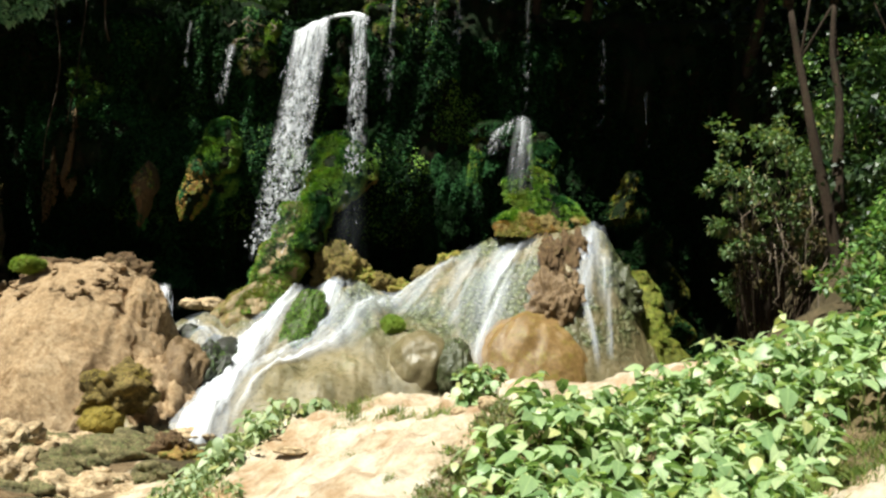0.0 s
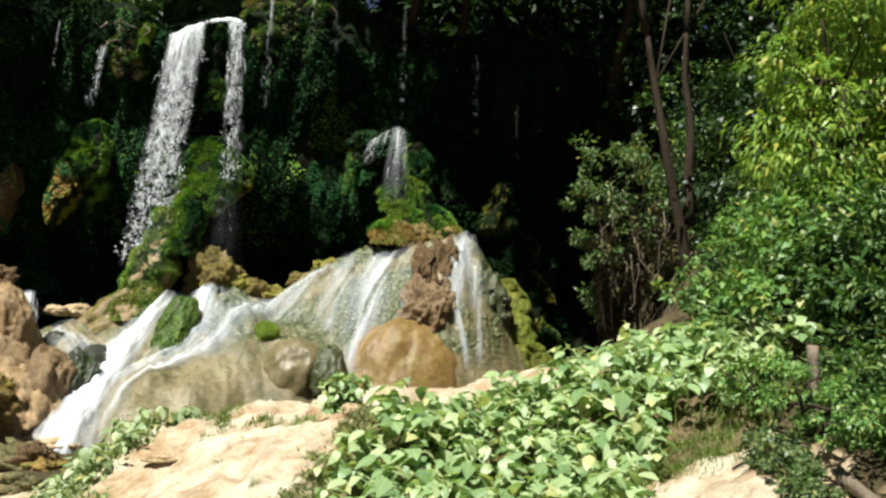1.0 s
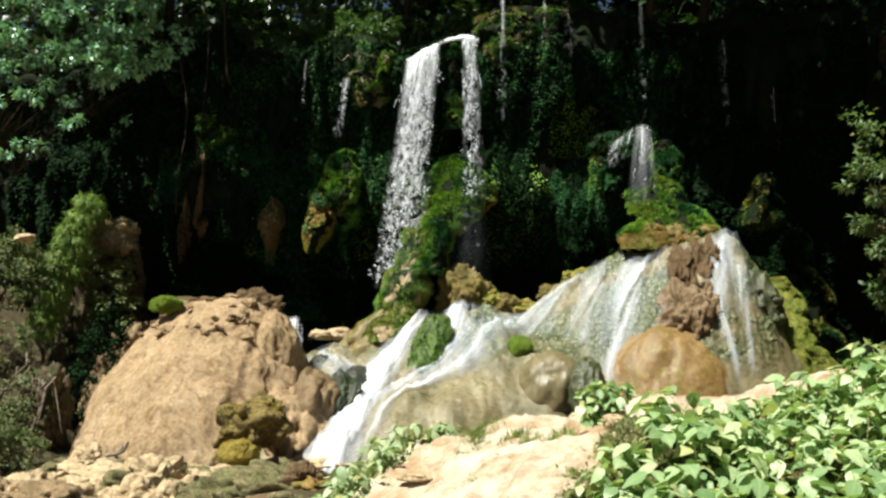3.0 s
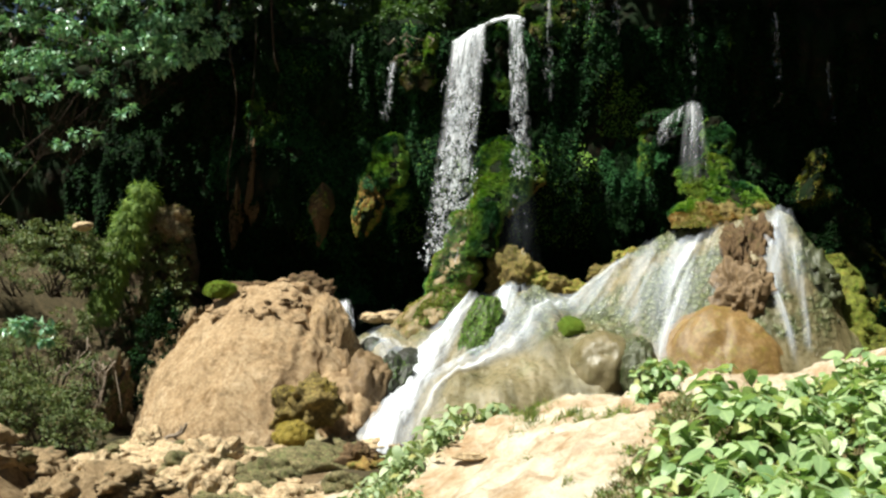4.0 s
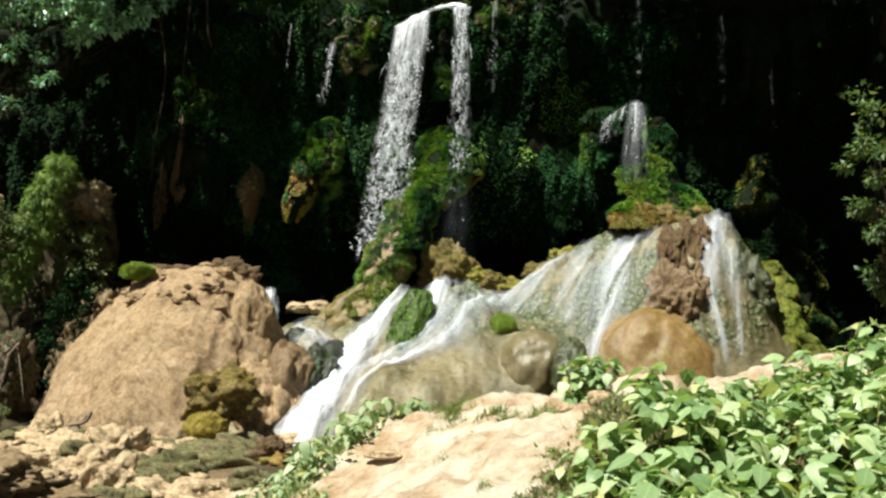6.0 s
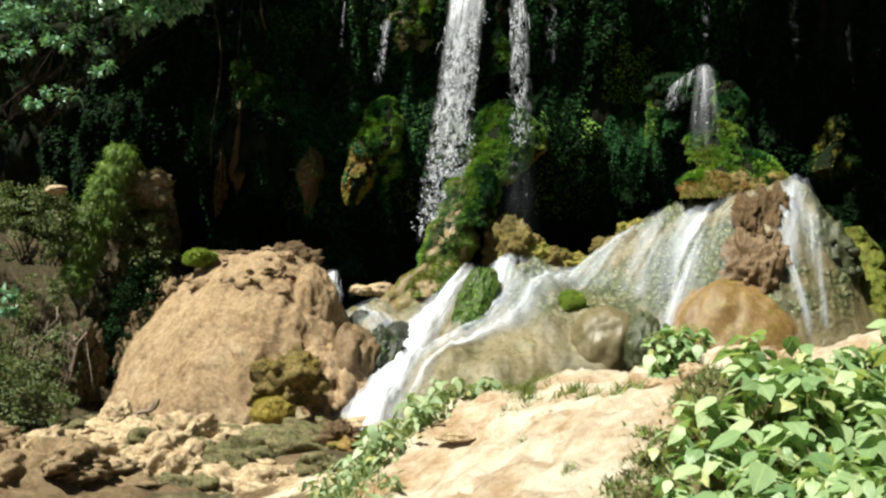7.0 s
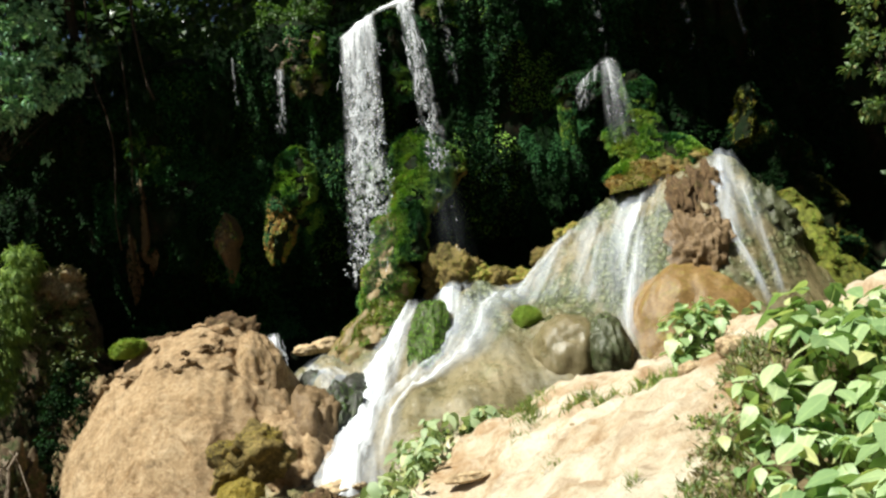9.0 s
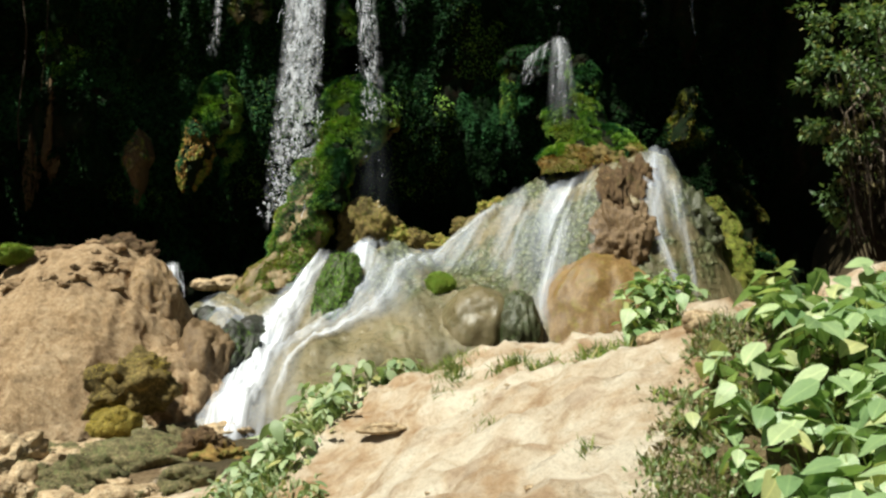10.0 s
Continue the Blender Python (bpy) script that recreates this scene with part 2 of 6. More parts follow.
def leaf_material(name, dark, mid, light, gloss=0.45, through=0.3, odd=None, spec=0.4):
    """Leaves that differ one from the next and let some light through; odd: the colour of a few yellowed ones."""
    m, nt, b = shader(name, gloss, spec)
    g = nt.nodes.new("ShaderNodeNewGeometry")
    o = nt.nodes.new("ShaderNodeObjectInfo")
    r = maths(nt, "FRACT", maths(nt, "ADD", g.outputs["Random Per Island"], o.outputs["Random"]))
    stops = [(0.0, dark), (0.5, mid), (0.92, light)]
    if odd:
        stops = [(0.0, dark), (0.45, mid), (0.86, light), (0.95, odd)]
    col = ramp(nt, r, stops)
    n = tex(nt, coords(nt), 1.3, 4, 0.6)
    col = mix(nt, 0.55, col, ramp(nt, n, [(0.3, (0.5, 0.55, 0.5)), (0.7, (1.15, 1.1, 0.95))]), "MULTIPLY")
    vein = tex(nt, coords(nt), 45.0, 3, 0.6)
    col = mix(nt, 0.4, col, ramp(nt, vein, [(0.35, (0.7, 0.72, 0.65)), (0.6, (1, 1, 1))]), "MULTIPLY")
    nt.links.new(col, b.inputs["Base Color"])
    relief(nt, b, vein, 0.25, 0.01)
    t = nt.nodes.new("ShaderNodeBsdfTranslucent")
    nt.links.new(mix(nt, 1.0, col, (1.0, 1.1, 0.5), "MULTIPLY"), t.inputs["Color"])
    s = nt.nodes.new("ShaderNodeMixShader")
    s.inputs[0].default_value = through
    nt.links.new(b.outputs[0], s.inputs[1])
    nt.links.new(t.outputs[0], s.inputs[2])
    nt.links.new(s.outputs[0], nt.nodes["Material Output"].inputs["Surface"])
    return m


def veined(m):
    """Pale midrib and side veins on a leaf that lies along its own y."""
    nt = m.node_tree
    b = nt.nodes["Principled BSDF"]
    old = b.inputs["Base Color"].links[0].from_socket
    t = nt.nodes.new("ShaderNodeTexCoord")
    p = nt.nodes.new("ShaderNodeSeparateXYZ")
    nt.links.new(t.outputs["Object"], p.inputs[0])
    ax = maths(nt, "ABSOLUTE", p.outputs[0])
    rib = ramp(nt, ax, [(0.008, (1, 1, 1)), (0.03, (0, 0, 0))])
    wave = maths(nt, "ABSOLUTE", maths(nt, "SINE", maths(nt, "MULTIPLY", maths(nt, "SUBTRACT", p.outputs[1], maths(nt, "MULTIPLY", ax, 0.8)), 22.0)))
    side = ramp(nt, wave, [(0.05, (0.75, 0.75, 0.75)), (0.3, (0, 0, 0))])
    col = mix(nt, 0.5, old, mix(nt, rib, mix(nt, side, (1, 1, 1), (1.35, 1.3, 1.25)), (1.9, 1.7, 1.6)), "MULTIPLY")
    nt.links.new(col, b.inputs["Base Color"])
    return m


def water_material(name, fill, across=4.0, along=0.4, soft=0.35, most=1.0, thin=0.0, colour=(0.9, 0.93, 0.97), fade=1.2, head=0.0, tail=0.0, clots=0.0):
    """Running water: soft threads along the flow over clear water; fill says how closed it is, fade how it thins to its sides,
    thin how it thins on its way, head and tail how much of its length it takes to begin and end, clots how it breaks into lumps."""
    m, nt, b = shader(name, 0.55, 0.3)
    uv, rim = nt.nodes.new("ShaderNodeUVMap"), nt.nodes.new("ShaderNodeUVMap")
    uv.uv_map, rim.uv_map = "flow", "rim"
    parts = nt.nodes.new("ShaderNodeSeparateXYZ")
    nt.links.new(rim.outputs[0], parts.inputs[0])

    def threads(kx, ky, detail, distort):
        mp = nt.nodes.new("ShaderNodeMapping")
        mp.inputs["Scale"].default_value = (kx, ky, 1)
        nt.links.new(uv.outputs[0], mp.inputs["Vector"])
        return tex(nt, mp.outputs[0], 1.0, detail, 0.6, distort)

    wide, fine = threads(across, along, 3, 0.4), threads(across * 3.2, along * 2.0, 4, 0.3)
    n = maths(nt, "ADD", maths(nt, "MULTIPLY", wide, 0.65), maths(nt, "MULTIPLY", fine, 0.35))
    if clots:
        lump = threads(4.2, 2.6, 5, 1.2)
        way = maths(nt, "MULTIPLY", parts.outputs[1], clots, True)
        n = maths(nt, "ADD", maths(nt, "MULTIPLY", n, maths(nt, "SUBTRACT", 1.0, way)), maths(nt, "MULTIPLY", lump, way))
    level = maths(nt, "SUBTRACT", maths(nt, "ADD", n, fill - 0.5), maths(nt, "MULTIPLY", parts.outputs[1], thin))
    a = ramp(nt, level, [(0.5 - soft, (0, 0, 0)), (0.5 + soft, (1, 1, 1))])
    side = maths(nt, "ABSOLUTE", maths(nt, "SUBTRACT", maths(nt, "MULTIPLY", parts.outputs[0], 2.0), 1.0))
    side = maths(nt, "ADD", side, maths(nt, "MULTIPLY", maths(nt, "SUBTRACT", wide, 0.5), 0.3))
    a = maths(nt, "MULTIPLY", a, maths(nt, "MULTIPLY", maths(nt, "SUBTRACT", 1.0, side, True), fade, True))
    if head:
        a = maths(nt, "MULTIPLY", a, maths(nt, "DIVIDE", parts.outputs[1], head, True))
    if tail:
        a = maths(nt, "MULTIPLY", a, maths(nt, "DIVIDE", maths(nt, "SUBTRACT", 1.0, parts.outputs[1]), tail, True))
    a = maths(nt, "MULTIPLY", a, most)
    # darker between the threads: foam shading is put into the base colour
    nt.links.new(ramp(nt, fine, [(0.36, tuple(0.62 * c for c in colour)), (0.58, colour)]), b.inputs["Base Color"])
    relief(nt, b, fine, 0.3, 0.05)
    clear = nt.nodes.new("ShaderNodeBsdfTransparent")
    s = nt.nodes.new("ShaderNodeMixShader")
    nt.links.new(a, s.inputs[0])
    nt.links.new(clear.outputs[0], s.inputs[1])
    nt.links.new(b.outputs[0], s.inputs[2])
    nt.links.new(s.outputs[0], nt.nodes["Material Output"].inputs["Surface"])
    return m


def drop_material(name, clear):
    m, nt, b = shader(name, 0.25, 0.5)
    b.inputs["Base Color"].default_value = (0.88, 0.92, 0.96, 1)
    t = nt.nodes.new("ShaderNodeBsdfTransparent")
    s = nt.nodes.new("ShaderNodeMixShader")
    s.inputs[0].default_value = clear
    nt.links.new(b.outputs[0], s.inputs[1])
    nt.links.new(t.outputs[0], s.inputs[2])
    nt.links.new(s.outputs[0], nt.nodes["Material Output"].inputs["Surface"])
    return m


def earth_material():
    """Trodden sandy earth: pale dry crust, warm brown patches, grit and small clods."""
    m, nt, b = shader("path_earth", 0.95, 0.2)
    plain = coords(nt)
    big, mid = tex(nt, plain, 0.75, 5, 0.65, 0.8), tex(nt, plain, 2.6, 7, 0.72, 0.5)
    fine, grit = tex(nt, plain, 11.0, 8, 0.75), tex(nt, plain, 60.0, 4, 0.7)
    col = ramp(nt, big, [(0.38, (0.36, 0.225, 0.115)), (0.47, (0.50, 0.38, 0.245)), (0.55, (0.66, 0.585, 0.45))])
    col = mix(nt, 0.5, col, ramp(nt, mid, [(0.39, (0.31, 0.18, 0.088)), (0.46, (0.49, 0.365, 0.23)), (0.56, (0.66, 0.585, 0.45))]))
    col = mix(nt, 0.5, col, ramp(nt, fine, [(0.34, (0.62, 0.56, 0.5)), (0.5, (1, 1, 1)), (0.68, (1.15, 1.15, 1.15))]), "MULTIPLY")
    col = mix(nt, 0.4, col, ramp(nt, grit, [(0.36, (0.55, 0.5, 0.45)), (0.5, (1, 1, 1))]), "MULTIPLY")
    moss = ramp(nt, tex(nt, plain, 1.4, 8, 0.75, 0.8), [(0.63, (0, 0, 0)), (0.72, (0.7, 0.7, 0.7))])
    col = mix(nt, moss, col, (0.15, 0.12, 0.05))
    covers = (("soil", (0.06, 0.045, 0.022), (0.15, 0.112, 0.056), (0.27, 0.2, 0.11)),
              ("bank", (0.06, 0.038, 0.018), (0.165, 0.112, 0.058), (0.31, 0.225, 0.13)),
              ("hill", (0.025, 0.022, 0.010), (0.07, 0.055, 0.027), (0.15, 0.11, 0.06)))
    worn = maths(nt, "MULTIPLY", maths(nt, "SUBTRACT", mid, 0.5), 1.6)
    for key, dark, middle, light in covers:
        at = nt.nodes.new("ShaderNodeAttribute")
        at.attribute_name = key
        tone = mix(nt, 0.5, ramp(nt, mid, [(0.35, dark), (0.5, middle), (0.66, light)]), ramp(nt, fine, [(0.35, dark), (0.5, middle), (0.66, light)]))
        col = mix(nt, ramp(nt, maths(nt, "ADD", at.outputs["Fac"], worn), [(0.4, (0, 0, 0)), (0.6, (1, 1, 1))]), col, tone)
    nt.links.new(col, b.inputs["Base Color"])
    h = maths(nt, "ADD", maths(nt, "MULTIPLY", mid, 1.0), maths(nt, "ADD", maths(nt, "MULTIPLY", fine, 0.8), maths(nt, "MULTIPLY", grit, 0.08)))
    relief(nt, b, h, 1.0, 0.07)
    return m


def bed_material():
    """Wet tufa under running water: smooth olive-tan crust, and stretches of small green nodules with shade-dark gaps.
    """
    m, nt, b = shader("wet_tufa", 0.45, 0.5)
    v, plain = coords(nt, (1.3, 0.7, 0.5)), coords(nt)
    big, fine = tex(nt, v, 1.1, 6, 0.6, 0.5), tex(nt, plain, 8.0, 8, 0.7, 0.2)
    crust = ramp(nt, big, [(0.3, (0.075, 0.07, 0.032)), (0.46, (0.155, 0.13, 0.066)), (0.6, (0.21, 0.172, 0.094)), (0.74, (0.14, 0.14, 0.058))])
    crust = mix(nt, 0.6, crust, ramp(nt, fine, [(0.34, (0.6, 0.6, 0.55)), (0.62, (1.25, 1.22, 1.15))]), "MULTIPLY")
    cell = nt.nodes.new("ShaderNodeTexVoronoi")
    cell.inputs["Scale"].default_value, cell.inputs["Randomness"].default_value = 6.5, 1.0
    warp = nt.nodes.new("ShaderNodeVectorMath")
    warp.operation = "MULTIPLY_ADD"
    n = node(nt, "ShaderNodeTexNoise", Scale=5.0, Detail=3.0)
    nt.links.new(plain, n.inputs["Vector"])
    nt.links.new(n.outputs["Color"], warp.inputs[0])
    warp.inputs[1].default_value = (0.22, 0.22, 0.22)
    nt.links.new(plain, warp.inputs[2])
    nt.links.new(warp.outputs[0], cell.inputs["Vector"])
    knob = ramp(nt, cell.outputs["Distance"], [(0.15, (1, 1, 1)), (0.75, (0, 0, 0))])
    # colour follows knob height: light tops, crevice shade painted into the gaps
    green = ramp(nt, knob, [(0.1, (0.045, 0.052, 0.02)), (0.55, (0.095, 0.112, 0.045)), (0.95, (0.18, 0.19, 0.1))])
    green = mix(nt, 0.5, green, ramp(nt, fine, [(0.36, (0.5, 0.55, 0.45)), (0.6, (1.3, 1.3, 1.2))]), "MULTIPLY")
    mask = ramp(nt, tex(nt, plain, 0.55, 6, 0.7, 0.4), [(0.44, (0, 0, 0)), (0.54, (1, 1, 1))])
    high = nt.nodes.new("ShaderNodeSeparateXYZ")
    nt.links.new(plain, high.inputs[0])
    mask = mix(nt, 1.0, mask, ramp(nt, maths(nt, "ADD", maths(nt, "MULTIPLY", high.outputs[2], 0.2), maths(nt, "MULTIPLY", fine, 0.2)), [(0.36, (0, 0, 0)), (0.46, (1, 1, 1))]), "MULTIPLY")
    nt.links.new(mix(nt, mask, crust, green), b.inputs["Base Color"])
    nt.links.new(ramp(nt, fine, [(0.35, (0.16,) * 3), (0.65, (0.55,) * 3)]), b.inputs["Roughness"])
    knobs = nt.nodes.new("ShaderNodeMath")
    knobs.operation = "MULTIPLY"
    nt.links.new(knob, knobs.inputs[0])
    nt.links.new(mask, knobs.inputs[1])
    relief(nt, b, maths(nt, "ADD", maths(nt, "MULTIPLY", fine, 0.6), maths(nt, "MULTIPLY", knobs.outputs[0], 0.8)), 1.0, 0.06)
    return m


TAN = rock_material("tan_tufa", (0.19, 0.118, 0.056), (0.355, 0.245, 0.135), (0.50, 0.385, 0.245), 1.5, (1, 1, 0.6), 0.9, 1.0, (0.29, 0.18, 0.086), 0.4, depth=1.6, pits=0.4)
DOME = rock_material("dome_tufa", (0.085, 0.047, 0.014), (0.19, 0.112, 0.038), (0.33, 0.22, 0.095), 1.3, (1.8, 1.8, 0.28), 0.42, 0.6, (0.24, 0.19, 0.035), 0.35, 0.3)
CONE = rock_material("cone_tufa", (0.09, 0.062, 0.026), (0.23, 0.16, 0.072), (0.36, 0.27, 0.14), 2.2, (1.6, 1.6, 0.35), 0.6, 0.9, (0.13, 0.13, 0.03), 0.4, 0.3)
BROWN = rock_material("brown_tufa", (0.022, 0.013, 0.006), (0.105, 0.062, 0.026), (0.2, 0.128, 0.06), 2.4, (1.2, 1.2, 0.6), 0.8, 1.0, (0.10, 0.09, 0.02), 0.25, depth=1.6)
ORANGE = rock_material("orange_tufa", (0.09, 0.05, 0.014), (0.25, 0.15, 0.04), (0.38, 0.26, 0.085), 2.4, (1, 1, 0.7), 0.85, 1.0, (0.13, 0.13, 0.02), 0.55)
WETBED = bed_material()
GREENROCK = rock_material("green_wet_rock", (0.012, 0.016, 0.008), (0.05, 0.055, 0.026), (0.17, 0.17, 0.095), 3.2, (1, 1, 0.8), 0.5, 1.0, (0.05, 0.078, 0.02), 0.35, 0.2)
DARKROCK = rock_material("dark_wet_rock", (0.012, 0.012, 0.01), (0.04, 0.04, 0.033), (0.10, 0.10, 0.08), 1.6, (1, 1, 0.5), 0.5, 0.8, (0.05, 0.08, 0.03), 0.4, 0.2)
# near-black, since the cliff's deep shade is put into the rock colour
CLIFF = rock_material("shade_black_cliff", (0.003, 0.003, 0.002), (0.011, 0.009, 0.005), (0.045, 0.026, 0.013), 0.8, (1, 1, 0.25), 0.75, 0.9, (0.008, 0.018, 0.006), 0.7, spec=0.06)
STONE = rock_material("stream_stone", (0.18, 0.11, 0.05), (0.44, 0.325, 0.185), (0.66, 0.54, 0.37), 2.2, (1, 1, 0.8), 0.8, 1.0, (0.07, 0.06, 0.022), 0.28, pits=0.6)
MOSSROCK = rock_material("mossy_stone", (0.016, 0.012, 0.005), (0.13, 0.096, 0.028), (0.40, 0.29, 0.10), 2.2, (1, 1, 0.8), 0.9, 1.0, (0.10, 0.095, 0.018), 0.2, depth=1.5)
WEEDROCK = rock_material("weedy_stone", (0.022, 0.019, 0.009), (0.12, 0.105, 0.045), (0.36, 0.285, 0.15), 2.6, (1, 1, 0.8), 0.9, 1.0, (0.14, 0.15, 0.055), 0.45, depth=1.3, pits=0.7)
EARTH = earth_material()
SOIL = rock_material("hill_soil", (0.03, 0.02, 0.01), (0.08, 0.055, 0.03), (0.20, 0.14, 0.08), 1.1, (1, 1, 1), 0.95, 0.8, (0.04, 0.06, 0.015), 0.5)
BANK = rock_material("brown_bank", (0.085, 0.055, 0.026), (0.23, 0.158, 0.082), (0.39, 0.29, 0.17), 1.7, (1, 1, 1), 0.9, 1.0, (0.05, 0.05, 0.022), 0.3)
SHOULDER = rock_material("pinkish_tufa", (0.06, 0.036, 0.016), (0.16, 0.103, 0.05), (0.27, 0.19, 0.1), 1.9, (1.4, 1.4, 0.4), 0.6, 0.9)
BARK = rock_material("bark", (0.010, 0.006, 0.003), (0.028, 0.017, 0.009), (0.06, 0.038, 0.02), 3.0, (1, 1, 0.2), 0.9, 1.0, (0.04, 0.05, 0.02), 0.25)
WOOD = rock_material("grey_wood", (0.08, 0.06, 0.045), (0.18, 0.14, 0.10), (0.32, 0.26, 0.20), 4.0, (1, 1, 0.3), 0.85, 0.8)
MOSS = leaf_material("green_moss", (0.065, 0.165, 0.018), (0.135, 0.30, 0.034), (0.26, 0.43, 0.05), 0.7, 0.2)
MOSSGOLD = leaf_material("golden_moss", (0.0803, 0.102, 0.0102), (0.17, 0.194, 0.017), (0.286, 0.276, 0.0255), 0.7, 0.2, (0.32, 0.17, 0.03))
# two darker copies of the cliff's greenery: its shade is in their colour
MOSSDARK = leaf_material("shade_toned_fern", (0.0016, 0.008, 0.002), (0.004, 0.019, 0.004), (0.010, 0.040, 0.007), 0.8, 0.2, spec=0.1)
MIDMOSS = leaf_material("dim_green_fern", (0.008, 0.04, 0.013), (0.02, 0.09, 0.027), (0.042, 0.145, 0.04), 0.7, 0.2, spec=0.15)
YELLOWROCK = rock_material("yellow_tufa", (0.10, 0.075, 0.014), (0.27, 0.21, 0.045), (0.40, 0.32, 0.10), 3.0, (1, 1, 0.8), 0.9, 1.0, (0.09, 0.085, 0.015), 0.3)
MOSSORANGE = leaf_material("rusty_moss", (0.14, 0.07, 0.013), (0.28, 0.145, 0.024), (0.40, 0.24, 0.048), 0.8, 0.15, (0.12, 0.14, 0.025))
BROAD = veined(leaf_material("broad_leaf", (0.18, 0.30, 0.13), (0.36, 0.50, 0.25), (0.55, 0.66, 0.38), 0.28, 0.36, (0.58, 0.59, 0.28), 0.5))
BANKLEAF = leaf_material("pale_bank_leaf", (0.2, 0.3, 0.14), (0.36, 0.46, 0.25), (0.52, 0.6, 0.38), 0.4, 0.3, (0.46, 0.44, 0.18))
SHRUB = leaf_material("shrub_leaf", (0.07, 0.165, 0.042), (0.14, 0.28, 0.072), (0.24, 0.40, 0.11), 0.4, 0.3, (0.32, 0.33, 0.09))
BRIGHT = leaf_material("bright_leaf", (0.12, 0.23, 0.04), (0.22, 0.36, 0.065), (0.35, 0.49, 0.10), 0.4, 0.4, (0.48, 0.45, 0.09))
# dark copy of the leaf greens, with the woods' shade in the colour
FOREST = leaf_material("shade_toned_forest", (0.00918, 0.0268, 0.00918), (0.0229, 0.0497, 0.0153), (0.0459, 0.0842, 0.0268), 0.35, 0.3)
WOODLEAF = leaf_material("wood_edge_leaf", (0.03, 0.07, 0.022), (0.065, 0.135, 0.04), (0.13, 0.22, 0.06), 0.4, 0.35)
# darker shrub green: the shade low on the slope is painted in
UNDER = leaf_material("shade_toned_undergrowth", (0.025, 0.065, 0.018), (0.065, 0.14, 0.038), (0.15, 0.25, 0.07), 0.45, 0.3, (0.2, 0.24, 0.07))
GREYBUSH = leaf_material("grey_green_leaf", (0.05, 0.08, 0.024), (0.11, 0.155, 0.048), (0.19, 0.235, 0.08), 0.6, 0.25, (0.15, 0.10, 0.05))
# pale tone paints in the sun and sky reflection on the leaves
PALE = leaf_material("sky_lit_leaf", (0.06, 0.16, 0.09), (0.19, 0.40, 0.25), (0.42, 0.64, 0.46), 0.28, 0.25)
HUMP = rock_material("smooth_wet_tufa", (0.08, 0.07, 0.03), (0.15, 0.12, 0.056), (0.2, 0.158, 0.082), 3.2, (1.5, 1.5, 0.6), 0.62, 0.6, (0.12, 0.115, 0.045), 0.3, 0.25, 0.5)
LIMEROCK = rock_material("lime_moss_rock", (0.03, 0.028, 0.007), (0.115, 0.13, 0.014), (0.25, 0.30, 0.03), 1.6, (1.4, 1.4, 0.35), 0.8, 1.0, (0.24, 0.17, 0.02), 0.3)
WEED = leaf_material("water_weed", (0.10, 0.125, 0.042), (0.2, 0.23, 0.09), (0.33, 0.35, 0.16), 0.7, 0.25, (0.46, 0.34, 0.14))
YELLOWMOSS = leaf_material("yellow_moss", (0.24, 0.175, 0.028), (0.40, 0.30, 0.05), (0.54, 0.43, 0.095), 0.8, 0.25, (0.22, 0.21, 0.03))
MOSSLIME = leaf_material("lime_moss", (0.11, 0.20, 0.02), (0.21, 0.34, 0.035), (0.33, 0.45, 0.06), 0.7, 0.25, (0.26, 0.20, 0.035))
OPENLEAF = leaf_material("sunlit_leaf", (0.045, 0.098, 0.034), (0.105, 0.175, 0.065), (0.22, 0.31, 0.135), 0.4, 0.35, (0.32, 0.30, 0.11))
PLUME = leaf_material("plume_blade", (0.08, 0.16, 0.03), (0.17, 0.28, 0.05), (0.3, 0.42, 0.08), 0.6, 0.3)
GRASS = leaf_material("grass_blade", (0.072, 0.126, 0.0225), (0.144, 0.216, 0.0405), (0.252, 0.297, 0.072), 0.6, 0.3, (0.40, 0.33, 0.15))
STRAW = leaf_material("dry_straw", (0.2, 0.15, 0.09), (0.36, 0.29, 0.19), (0.5, 0.42, 0.3), 0.8, 0.25, (0.14, 0.2, 0.06))
DRY = leaf_material("dry_weed", (0.10, 0.078, 0.03), (0.22, 0.175, 0.075), (0.37, 0.29, 0.145), 0.8, 0.25, (0.10, 0.14, 0.035))
WHITE = water_material("white_water", 0.585, 2.6, 0.2, 0.15, 0.95, colour=(0.84, 0.87, 0.91), fade=1.5, head=0.08, tail=0.05)
VEIL = water_material("water_veil", 0.45, 2.0, 0.2, 0.15, 0.8, colour=(0.84, 0.88, 0.94), fade=1.7, head=0.1, tail=0.12)
MIST = water_material("thin_veil", 0.44, 1.3, 0.14, 0.16, 0.46, colour=(0.74, 0.8, 0.88), fade=1.5, head=0.12, tail=0.15)
CURTAIN = water_material("falling_curtain", 0.51, 4.0, 0.6, 0.10, 0.68, thin=0.16, fade=2.2, clots=1.8, tail=0.12)
HAZE = water_material("spray_haze", 0.42, 1.2, 0.3, 0.35, 0.05, colour=(0.7, 0.78, 0.85), fade=1.0, head=0.25, tail=0.3)
SPOUT = water_material("spout_water", 0.47, 3.2, 0.3, 0.16, 0.62, thin=0.1, fade=1.3, head=0.12, tail=0.8)
THINFALL = water_material("thin_fall", 0.45, 6.0, 0.4, 0.10, 0.6, thin=0.08, fade=1.8, clots=1.2, tail=0.4)
DROPS = drop_material("falling_drops", 0.35)


